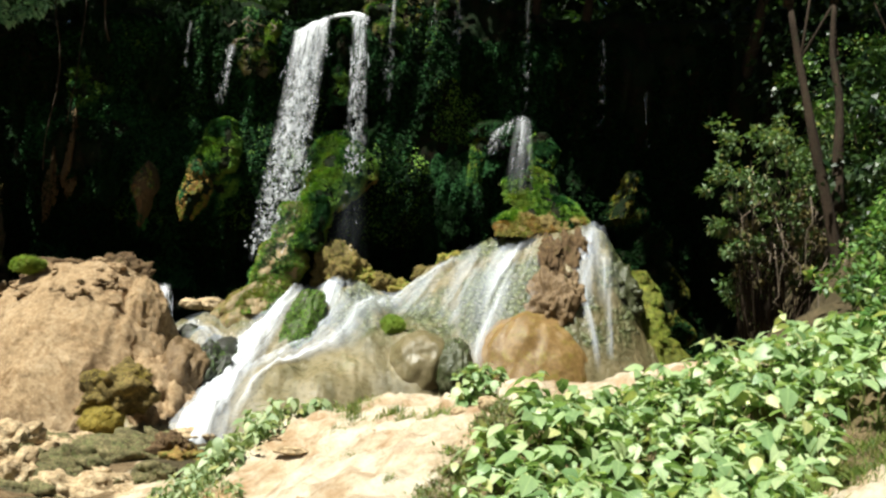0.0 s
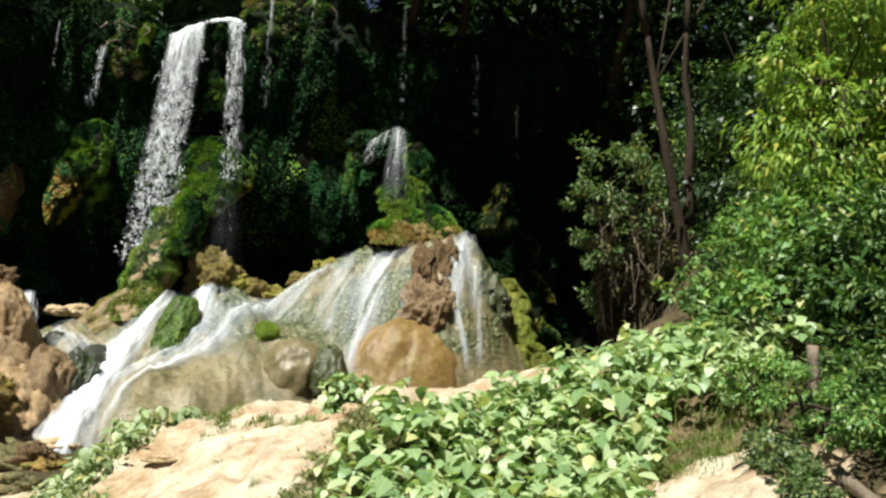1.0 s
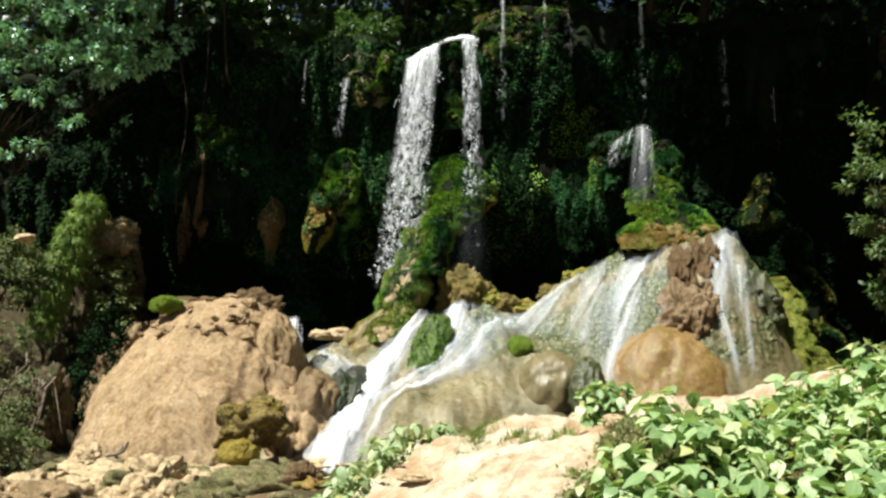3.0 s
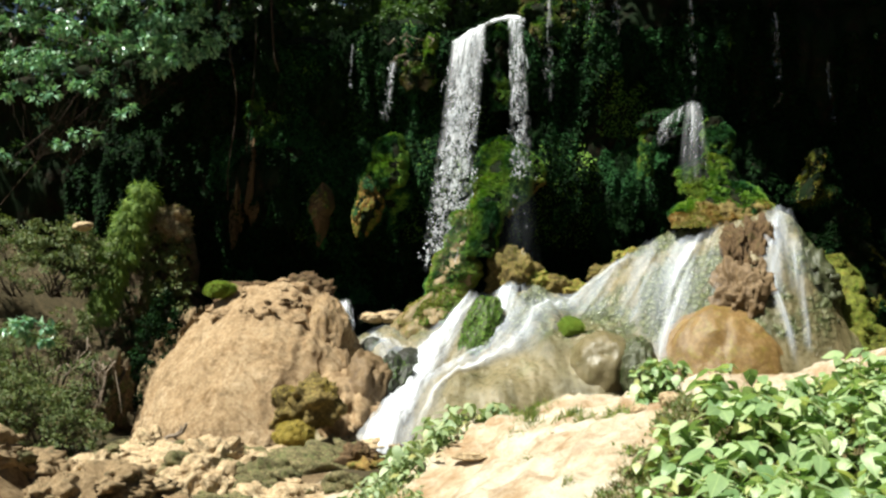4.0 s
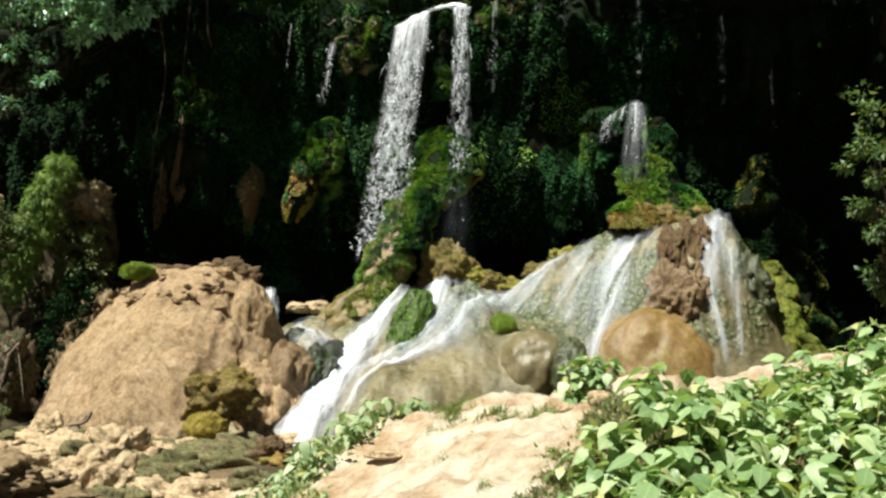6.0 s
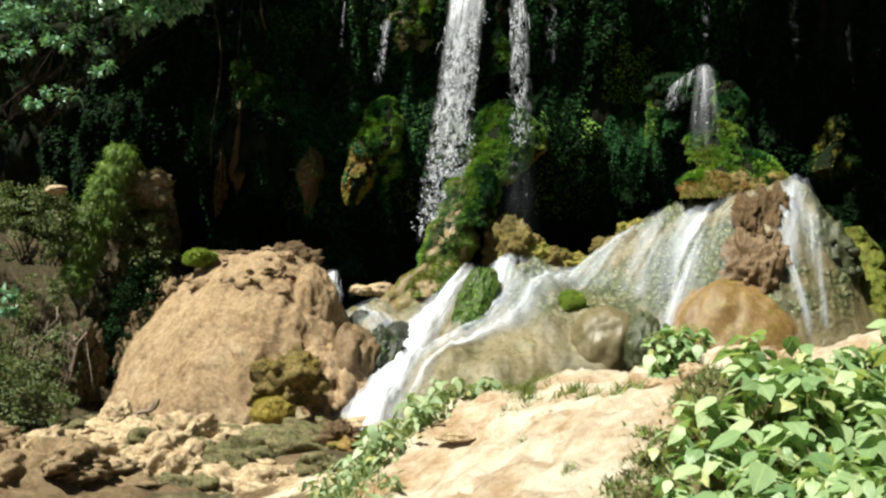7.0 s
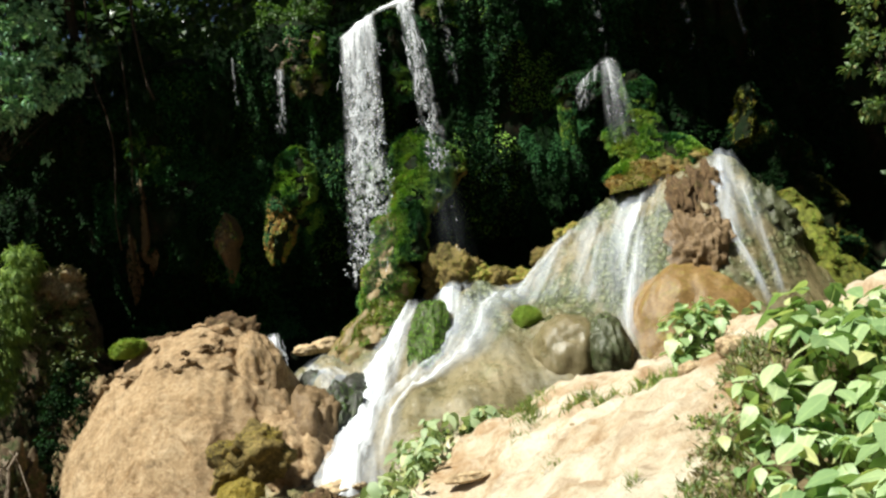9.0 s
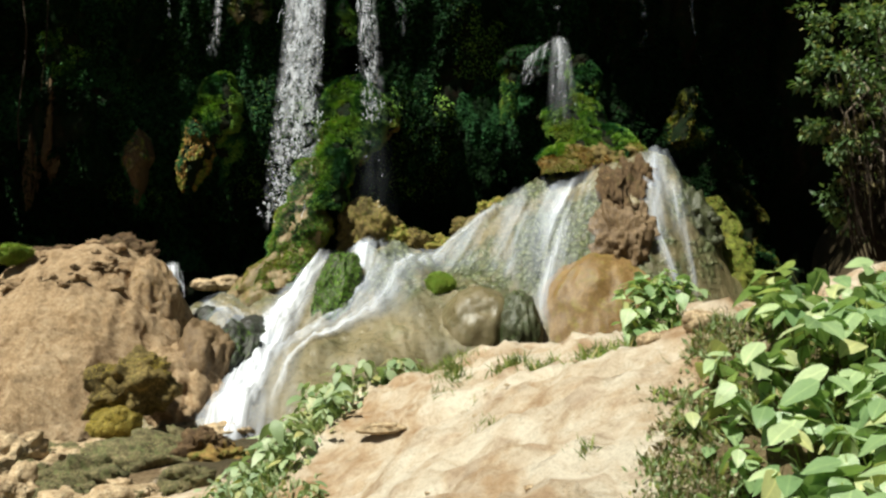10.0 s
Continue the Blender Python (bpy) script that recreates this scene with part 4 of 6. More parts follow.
def drape(name, at, size, core, skin, seed, label, blades=6000, blade=0.15, lean=0.0, group="", point=0.0, droop=1.1, extra=None, category="moss"):
    """A hanging mass of moss: uneven lumps one below the other, thick with short blades, and a fringe below. size: width, depth, height; point: how much it narrows."""
    q = np.random.default_rng(seed)
    w, d, h = size
    v, f = blob((w * 0.5, d * 0.6, h * 0.5), seed, amp=0.42, freq=2.0, fine=0.16, sub=4 if blades < 5000 else 5, lean=(lean, 0), taper=-0.45 * point)
    ob = mesh_thing(name, v, f, core, None, label, category, group, at=at)
    patch = lambda p, n: n[:, 1] < 0.6
    fv, ff = fur(q, v, f, int(blades * 2.2), blade * 0.8, droop=droop, keep=patch)
    mesh_thing("moss", fv, ff, skin, ob, kind="stuff", smooth=False)
    if extra:
        patch = lambda p, n: (n[:, 1] < 0.5) & (fbm(p * 1.5 + seed + 40, 3, seed + 4) > 0.15)
        fv, ff = fur(q, v, f, blades, blade * 0.8, droop=droop, keep=patch)
        mesh_thing("moss", fv, ff, extra, ob, kind="stuff", smooth=False)
    if skin is MOSS and extra:
        rust = lambda p, n: (n[:, 1] < 0.5) & (fbm(p * 1.9 + seed + 70, 3, seed + 9) - 0.25 * p[:, 2] / h > 0.42)
        fv, ff = fur(q, v, f, blades, blade * 0.8, droop=droop, keep=rust)
        if len(ff):
            mesh_thing("moss", fv, ff, MOSSORANGE, ob, "rusty dead moss", kind="stuff", smooth=False)
    return ob


def moss_apron(name, rows, seed, label, skins, count, blade=0.11, tiers=5, bulge=0.4, core=None, gaps=-0.35, category="moss", shape=LEAF2, droop=0.35):
    """Moss and fern hanging in uneven tiers from the rock. rows: (z, left x, right x, y) from the top down; skins: (material, share)."""
    q = np.random.default_rng(seed)
    count, blade = int(count * 1.35), blade * 0.72
    rows = np.array(rows, float)
    nu, nv = 64, 40
    t = np.linspace(0, 1, nu)
    k = np.linspace(0, 1, len(rows))
    z, xl, xr, yb = (np.interp(t, k, rows[:, c]) for c in range(4))
    for line in (xl, xr, yb):
        line[1:-1] = (line[:-2] + line[1:-1] + line[2:]) / 3
    side = np.stack([z * 1.7, 0 * z, 0 * z], -1)
    w = xr - xl
    xl, xr = xl + 0.16 * w * fbm(side + 3.3, 3, seed), xr + 0.16 * w * fbm(side + 9.1, 3, seed + 1)
    v = np.linspace(-1, 1, nv)
    x = xl[:, None] + (xr - xl)[:, None] * (v[None] + 1) / 2
    zz = np.repeat(z[:, None], nv, 1)
    p = np.stack([x, 0 * x, zz], -1).reshape(-1, 3)
    round_ = np.sqrt(np.clip(1 - v**2, 0, 1))[None]
    phase = tiers * t[:, None] + 1.8 * fbm(p * np.array([1.5, 1, 0.5]), 3, seed + 2).reshape(nu, nv)
    hang = 0.5 - 0.5 * np.cos(2 * np.pi * phase)
    y = yb[:, None] + 0.55 - (0.55 + bulge * 0.5) * round_ - 0.16 * bulge * hang * round_ * (0.5 + 0.5 * vnoise(p * 2.2, seed + 3).reshape(nu, nv))
    y -= (0.13 * fbm(p * 2.3, 4, seed + 4, 0.6).reshape(nu, nv)) * round_
    pts = np.stack([x, y, zz], -1).reshape(-1, 3)
    at = pts.mean(0)
    pts = pts - at
    quad = grid_faces(nu, nv)
    faces = np.concatenate([quad[:, [0, 2, 1]], quad[:, [0, 3, 2]]])
    # the default core's near-black stands for shade between the blades
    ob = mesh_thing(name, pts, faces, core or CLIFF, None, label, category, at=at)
    n = vertex_normals(pts, faces)
    n = n * np.where(n[:, 1:2] > 0, -1, 1)
    area = np.linalg.norm(np.cross(pts[faces[:, 1]] - pts[faces[:, 0]], pts[faces[:, 2]] - pts[faces[:, 0]]), axis=1)
    pick = q.choice(len(faces), count, p=area / area.sum())
    mixw = q.dirichlet((1, 1, 1), count)
    b_at = (pts[faces[pick]] * mixw[..., None]).sum(1)
    nn = unit((n[faces[pick]] * mixw[..., None]).sum(1))
    keep = fbm(b_at * 2.4 + seed, 3, seed + 5) > gaps
    b_at, nn = b_at[keep], nn[keep]
    tone = 0.5 + 0.42 * fbm(b_at * np.array([1.5, 1.5, 1.0]) + seed * 2, 3, seed + 6) + 0.07 * q.normal(size=len(b_at))
    order = np.argsort(np.argsort(tone)) / max(1, len(tone))
    lo = 0.0
    total = sum(share for _, share in skins)
    for material, share in skins:
        hi = lo + share / total
        sel = (order >= lo) & (order < hi + (hi > 0.999))
        lo = hi
        way = unit(nn[sel] + q.normal(size=(int(sel.sum()), 3)) * 0.4 + np.array([0, -0.2, -droop]))
        fv, ff = strew(shape, b_at[sel] - nn[sel] * 0.02, way, unit(0.35 * nn[sel] + np.array([-0.2, -0.2, 0.8]) + 0.3 * q.normal(size=way.shape)), blade * q.uniform(0.5, 1.4, len(way)))
        mesh_thing("moss", fv, ff, material, ob, kind="stuff", smooth=False)
    return ob


moss_apron("moss_buttress", ((7.8, -0.8, 0.2, 27.6), (7.2, -1.05, 0.6, 27.25), (6.6, -1.15, 0.9, 26.9), (6.0, -1.2, 0.75, 26.6), (5.3, -1.35, 0.3, 26.3), (4.6, -1.5, -0.3, 26.0), (3.9, -1.85, -0.7, 25.8)), 52,
           "yellow-green moss buttress between the two falls", ((MIDMOSS, 0.34), (MOSS, 0.5), (MOSSLIME, 0.12), (MOSSORANGE, 0.04)), 42000, 0.10, 6, 0.4)
moss_apron("moss_cone", ((5.3, -1.7, -0.8, 26.4), (4.4, -2.0, -0.8, 26.0), (3.5, -2.4, -0.9, 25.65), (2.7, -2.8, -1.0, 25.3), (1.9, -3.15, -1.1, 24.9)), 54,
           "mossy tufa cone built up under the main fall", ((MIDMOSS, 0.2), (MOSS, 0.4), (MOSSLIME, 0.2), (MOSSGOLD, 0.2)), 19000, 0.09, 3, 0.3, CONE, -0.6)
rock("tufa_cone_foot", (-2.1, 25.45, 2.1), (1.0, 0.6, 1.0), CONE, 55, "tan foot of the tufa cone beside the chute", "rock", amp=0.16, fine=0.05, lean=(0.55, 0.15), ribs=0.06, taper=0.35,
     fur_of=MOSSGOLD, fur_n=3500, fur_size=0.07, fur_up=0.2)
moss_apron("moss_mound", ((7.85, -4.05, -3.45, 27.6), (7.4, -4.35, -3.3, 27.2), (6.8, -4.55, -3.3, 26.8), (6.2, -4.8, -3.4, 26.5), (5.8, -4.7, -3.7, 26.7), (5.4, -4.5, -4.0, 27.1)), 57,
           "rounded green moss mound lit from above", ((MIDMOSS, 0.35), (MOSS, 0.45), (MOSSLIME, 0.2)), 15000, 0.10, 3, 0.35)
moss_apron("moss_drape", ((6.5, -4.9, -3.3, 27.1), (5.9, -5.0, -3.2, 27.0), (5.3, -4.9, -3.4, 27.0), (4.5, -4.6, -3.9, 27.1)), 58,
           "dark green fern drape under the moss mound", ((MOSSDARK, 0.3), (MIDMOSS, 0.55), (MOSS, 0.15)), 14000, 0.14, 4, 0.3)
moss_apron("rusty_tuft", ((6.4, -4.45, -4.2, 26.6), (6.0, -4.65, -4.0, 26.4), (5.5, -4.8, -3.95, 26.3), (5.0, -4.8, -4.2, 26.35), (4.6, -4.65, -4.45, 26.5)), 59,
           "rusty orange hanging tuft of dead moss", ((MIDMOSS, 0.35), (MOSSORANGE, 0.45), (MOSSGOLD, 0.2)), 5500, 0.17, 2, 0.15, None, -0.15, droop=1.6)
moss_apron("fern_curtain", ((10.0, -8.1, -7.4, 28.0), (9.4, -8.5, -7.0, 27.8), (8.6, -8.7, -6.7, 27.7), (7.9, -8.6, -6.9, 27.8), (7.4, -8.0, -7.2, 27.9)), 58,
           "dim green fern curtain on the shaded cliff", ((MIDMOSS, 0.5), (MOSS, 0.3), (MOSSDARK, 0.2)), 13000, 0.13, 4, 0.5, None, -0.2)
moss_apron("stalactite", ((6.2, -5.9, -5.8, 27.1), (5.8, -6.15, -5.6, 26.9), (5.4, -6.25, -5.5, 26.7), (4.9, -6.1, -5.68, 26.7), (4.2, -5.95, -5.85, 26.9)), 60,
           "thick brown tufa stalactite with ragged moss", ((MIDMOSS, 0.4), (MOSSGOLD, 0.25), (DRY, 0.35)), 2200, 0.18, 2, 0.25, BROWN, 0.1, "rock", FROND, 1.6)
moss_apron("moss_mound", ((7.05, 5.4, 6.4, 26.4), (6.5, 4.9, 6.8, 26.0), (5.9, 4.75, 7.0, 25.6), (5.3, 4.75, 6.95, 25.2), (4.9, 4.8, 6.7, 24.9)), 620,
           "bright green ferny moss mound under the spout", ((MIDMOSS, 0.25), (MOSS, 0.5), (MOSSLIME, 0.25)), 30000, 0.11, 4, 0.4)
moss_apron("gold_ledge", ((5.6, 5.3, 7.2, 25.3), (5.35, 4.9, 7.2, 25.0), (5.05, 4.6, 6.9, 24.75), (4.7, 4.45, 5.9, 24.5)), 145,
           "golden mossy tufa ledge over the brown columns", ((MOSSLIME, 0.15), (MOSSGOLD, 0.45), (MOSSORANGE, 0.4)), 12000, 0.09, 2, 0.2, MOSSROCK, -0.35, "rock", droop=0.9)
moss_apron("moss_cushion", ((8.2, 5.75, 6.3, 26.5), (7.7, 5.6, 6.5, 26.3), (7.2, 5.7, 6.4, 26.3)), 625,
           "small green moss cushion beside the spout", ((MIDMOSS, 0.5), (MOSS, 0.5)), 5000, 0.10, 2, 0.3)
rock("spout_rock", (4.75, 26.8, 8.0), (0.75, 0.7, 0.42), CLIFF, 64, "mossy rock lip from which a small spout falls", "rock",
     fur_of=MIDMOSS, fur_n=4000, fur_size=0.1, fur_up=-0.8, fur_droop=1.6, amp=0.4)
moss_apron("moss_drape", ((8.0, 3.95, 4.4, 26.6), (7.4, 3.75, 4.3, 26.4), (6.9, 3.75, 4.2, 26.4), (6.4, 3.85, 4.15, 26.5)), 65,
           "narrow moss drape beside the spout", ((MIDMOSS, 0.5), (MOSS, 0.3), (MOSSGOLD, 0.2)), 6500, 0.11, 3, 0.25)
# the spire's shade comes mostly from its near-black moss colour
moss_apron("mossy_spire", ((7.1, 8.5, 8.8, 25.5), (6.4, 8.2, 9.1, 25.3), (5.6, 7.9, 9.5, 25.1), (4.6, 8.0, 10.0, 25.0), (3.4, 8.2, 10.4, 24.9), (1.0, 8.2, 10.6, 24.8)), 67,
           "rock spire coloured dark for shade, golden moss on its edge", ((MOSSDARK, 0.62), (MIDMOSS, 0.2), (MOSSGOLD, 0.18)), 22000, 0.11, 5, 0.4, None, -0.4)
moss_apron("gold_moss", ((7.0, 8.35, 8.65, 25.1), (6.5, 8.2, 8.6, 24.95), (6.0, 8.0, 8.45, 24.8), (5.5, 7.75, 8.2, 24.7)), 68,
           "golden moss along the sunlit edge of the spire", ((MOSSDARK, 0.35), (MOSSGOLD, 0.65)), 3000, 0.09, 3, 0.2, None, 0.1)
moss_apron("gold_moss", ((4.55, 9.1, 9.5, 25.0), (4.2, 9.2, 9.95, 24.8), (3.85, 9.6, 10.25, 24.75), (3.4, 9.9, 10.35, 24.75)), 69,
           "golden moss on the low rim of the spire", ((MOSSDARK, 0.3), (MOSSGOLD, 0.7)), 3000, 0.09, 2, 0.2, None, 0.0)
moss_apron("green_curtain", ((4.0, 8.3, 8.85, 24.3), (3.4, 8.25, 9.2, 24.0), (2.6, 8.2, 9.5, 23.7), (1.6, 8.15, 9.8, 23.4), (0.2, 8.1, 10.0, 23.2)), 70,
           "green and gold mossy tufa curtain", ((MIDMOSS, 0.2), (MOSSGOLD, 0.3), (MOSSLIME, 0.5)), 20000, 0.055, 2, 0.3, LIMEROCK, -0.2, "rock", droop=0.9)
moss_apron("lip_lump", ((11.1, -3.2, -2.2, 27.6), (10.7, -3.65, -2.0, 27.25), (10.1, -3.85, -2.1, 27.0), (9.6, -3.6, -2.4, 27.0), (9.2, -3.3, -2.7, 27.2)), 72,
           "mossy lump with bare roots at the lip of the fall", ((MIDMOSS, 0.35), (MOSS, 0.3), (MOSSGOLD, 0.15), (STRAW, 0.2)), 15000, 0.09, 3, 0.4, None, -0.2, "rock")
moss_apron("moss_tuft", ((10.95, -2.75, -2.35, 27.0), (10.6, -2.85, -2.3, 26.85), (10.2, -2.8, -2.4, 26.85)), 73,
           "bright moss tuft on the lump at the lip", ((MOSS, 0.6), (MOSSLIME, 0.4)), 3500, 0.10, 2, 0.2)
moss_apron("lip_block", ((11.35, -0.75, -0.15, 27.55), (10.9, -0.85, -0.1, 27.4), (10.3, -0.8, -0.05, 27.4), (9.6, -0.75, -0.15, 27.5), (8.6, -0.7, 0.1, 27.5)), 74,
           "dark mossy block between the two falls", ((MOSSDARK, 0.35), (MIDMOSS, 0.5), (MOSS, 0.15)), 14000, 0.10, 5, 0.3, None, -0.2, "rock")
moss_apron("lip_block", ((12.65, 0.6, 1.9, 27.7), (12.3, 0.35, 2.0, 27.45), (11.8, 0.3, 2.0, 27.4), (11.2, 0.4, 1.8, 27.5), (10.6, 0.5, 1.5, 27.6)), 75,
           "mossy block over which thin streams drip", ((MIDMOSS, 0.25), (MOSS, 0.3), (STRAW, 0.25), (MOSSGOLD, 0.2)), 15000, 0.10, 4, 0.35, None, -0.15, "rock")
moss_apron("lip_block", ((12.75, 2.0, 3.2, 27.7), (12.3, 1.9, 3.2, 27.45), (11.7, 2.0, 3.1, 27.5), (10.9, 2.1, 2.9, 27.6)), 76,
           "dark mossy block over which thin streams drip", ((MIDMOSS, 0.4), (MOSS, 0.35), (STRAW, 0.25)), 11000, 0.10, 4, 0.35, None, -0.15, "rock")
rng = np.random.default_rng(12)
for k in range(26):
    x, z = rng.uniform(-9, 9), rng.uniform(4.0, 11.0)
    if abs(x + 1.8) < 1.0 or (abs(x - 5.2) < 1.2 and z < 9):
        continue
    s = rng.uniform(0.5, 1.2)
    y = float(cliff_y(np.array([x]), np.array([z]))[0]) + 0.1
    drape("hanging_moss", (x, y, z), (s, s * 0.5, s * rng.uniform(1.3, 2.4)), CLIFF, MOSSDARK, 200 + k, "hanging moss and fern on the cliff, coloured dark for shade", int(2000 * s), 0.2, rng.uniform(-0.2, 0.2),
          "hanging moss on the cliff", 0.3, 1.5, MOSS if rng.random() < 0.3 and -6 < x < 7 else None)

# stones of the stream
for k, (x, y, z, rx, ry, rz, turn) in enumerate(((-3.35, 17.3, -1.05, 0.95, 0.65, 0.55, 5), (-4.35, 16.9, -1.12, 0.95, 0.6, 0.46, 28), (-4.55, 15.6, -1.2, 0.6, 0.5, 0.36, 50), (-3.9, 17.8, -1.22, 0.7, 0.5, 0.42, 20), (-5.3, 17.6, -1.15, 0.5, 0.4, 0.35, 0))):
    rock("weedy_stone", (x, y, z - 0.2), (rx * 1.15, ry * 1.15, rz * 1.1), WEEDROCK, 80 + k, "knobbly stone under grey-green water weed", "stone", "weedy stones in the stream",
         fur_of=WEED, fur_n=3000, fur_size=0.05, fur_up=0.3, fur_droop=1.6, amp=0.4, fine=0.13, freq=1.9, turn=turn)
rock("brown_stone", (-2.75, 17.1, -0.75), (0.32, 0.3, 0.28), BROWN, 86, "dark brown stone at the end of the weedy stone", "stone", amp=0.45, fine=0.2)
rock("tan_stone", (-2.5, 17.0, -0.95), (0.36, 0.32, 0.24), ORANGE, 82, "knobbly orange stone at the end of the weedy one", "stone", amp=0.4, fine=0.12)
rock("tan_stone", (-2.2, 17.3, -1.05), (0.30, 0.3, 0.20), ORANGE, 83, "small orange stone beside the chute", "stone", amp=0.35)
for k, (x, y, rx, ry, rz, turn) in enumerate(((-3.55, 14.6, 0.78, 0.4, 0.18, 5), (-6.0, 17.9, 0.62, 0.45, 0.36, 10), (-7.4, 18.6, 0.85, 0.4, 0.22, -12), (-6.6, 19.0, 0.5, 0.4, 0.2, 15), (-5.55, 15.7, 0.5, 0.4, 0.30, 40),
                                              (-4.95, 15.4, 0.35, 0.3, 0.26, 0), (-5.0, 18.6, 0.8, 0.35, 0.22, 8), (-4.3, 18.7, 0.5, 0.35, 0.2, -10), (-7.9, 19.6, 0.4, 0.35, 0.28, 0), (-2.7, 14.3, 0.5, 0.3, 0.14, 20))):
    rock("pale_slab", (x, y, POOL + 0.3 * rz), (rx, ry, rz * 1.5), STONE, 850 + k, "sunlit pale tan slab at the stream's edge", "stone", "pale slabs in the stream", amp=0.32, fine=0.08, freq=1.7, box=0.75, turn=turn)
for k, (x, y, rx, ry, rz) in enumerate(((-7.4, 14.6, 0.6, 0.4, 0.3), (-5.9, 14.7, 0.4, 0.3, 0.2), (-6.5, 15.7, 0.5, 0.35, 0.25), (-8.3, 13.6, 0.7, 0.5, 0.4), (-7.0, 13.7, 0.8, 0.5, 0.5), (-6.2, 13.9, 0.6, 0.45, 0.36), (-7.9, 14.7, 0.75, 0.5, 0.5), (-6.9, 14.7, 0.5, 0.4, 0.4), (-5.4, 14.1, 0.45, 0.35, 0.22), (-8.7, 14.9, 0.8, 0.6, 0.6))):
    rock("bank_rock", (x, y, float(ground_z(np.array([x]), np.array([y]))[0]) - 0.1), (rx * 1.25, ry * 1.2, rz * 0.8), BANK, 870 + k, "rough brown rock in the stream bank", "rock", "brown rocks in the bank", amp=0.38, fine=0.14, freq=1.7, turn=25 * k)
rng = np.random.default_rng(13)
made = 0
while made < 110:
    x, y = rng.uniform(-8.6, -2.6), rng.uniform(14.0, 20.2)
    if (abs(x + 3.85) < 1.5 and abs(y - 17) < 0.9) or (x + 6.3) ** 2 + (y - 23.9) ** 2 < 11.5:
        continue
    s = rng.uniform(0.08, 0.36) * (0.8 if y < 16 else 1)
    z = max(POOL, float(ground_z(np.array([x]), np.array([y]))[0]))
    weed = rng.random() < 0.3
    rock("stream_stone", (x, y, z + 0.3 * s), (s * rng.uniform(1.0, 1.7), s, s * rng.uniform(0.5, 0.8)), WEEDROCK if weed else STONE, 300 + made,
         "dark weedy stone in the stream" if weed else "sunlit pale tan stone in the stream", "stone", "stones in the stream", amp=0.42, fine=0.12, freq=1.8, sub=3 if s < 0.24 else 4, turn=rng.uniform(0, 180), box=0.75)
    made += 1

# ---- falling and running water ----


def sheet(name, grid, widths, lengths, material, parent=None, label="", kind=""):
    """A water sheet from a grid of points (along, across), with its flow laid out in metres."""
    nu, nv = grid.shape[:2]
    f = grid_faces(nu, nv)
    ob = mesh_thing(name, grid.reshape(-1, 3), f, material, parent, label, kind=kind)
    u = np.linspace(0, 1, nv)[None] * np.ones((nu, 1))
    flow = np.stack([(u - 0.5) * np.asarray(widths)[:, None], np.asarray(lengths)[:, None] * np.ones((1, nv))], -1).reshape(-1, 2)
    edge = np.stack([u, np.linspace(0, 1, nu)[:, None] * np.ones((1, nv))], -1).reshape(-1, 2)
    for key, values in (("flow", flow), ("rim", edge)):
        layer = ob.data.uv_layers.new(name=key)
        layer.data.foreach_set("uv", values[f.ravel()].astype(np.float32).ravel())
    return ob


def stream(name, line, material, label, seed, lift=0.05, swell=0.06, parent=None):
    """Water over the tufa slope along a line of (x, y, width)."""
    line = np.array(line, float)
    k = np.concatenate([[0], np.cumsum(np.linalg.norm(np.diff(line[:, :2], axis=0), axis=1))])
    n = max(20, int(k[-1] / 0.06))
    s = np.linspace(0, k[-1], n)
    x, y, w = (np.interp(s, k, line[:, c]) * (1.2 if c == 2 else 1.0) for c in range(3))
    for _ in range(6):
        x[1:-1], y[1:-1] = (x[:-2] + 2 * x[1:-1] + x[2:]) / 4, (y[:-2] + 2 * y[1:-1] + y[2:]) / 4
    t = unit(np.stack([np.gradient(x), np.gradient(y)], -1))
    across = np.stack([-t[:, 1], t[:, 0]], -1)
    v = np.linspace(-0.5, 0.5, 26)
    px_ = x[:, None] + across[:, 0:1] * w[:, None] * v
    py_ = y[:, None] + across[:, 1:2] * w[:, None] * v
    base = bed_z(px_.ravel(), py_.ravel(), 0.25).reshape(px_.shape) + 0.06
    for _ in range(40):
        base[1:-1] = np.maximum(base[1:-1], (base[:-2] + base[2:]) / 2 - 0.01)
    p3 = np.stack([px_.ravel(), py_.ravel(), base.ravel()], -1)
    z = base + lift + swell * (1 - 4 * v**2)[None] * (1 + 0.8 * fbm(p3 * np.array([5, 2, 1]), 3, seed).reshape(base.shape))
    grid = np.stack([px_, py_, z], -1)
    length = np.concatenate([[0], np.cumsum(np.linalg.norm(np.diff(grid[:, 13], axis=0), axis=1))])
    ob = sheet(name, grid, w, length, material, parent, label)
    return ob if parent else tagged(ob, label, "waterfall", "cascades on the tufa slope")


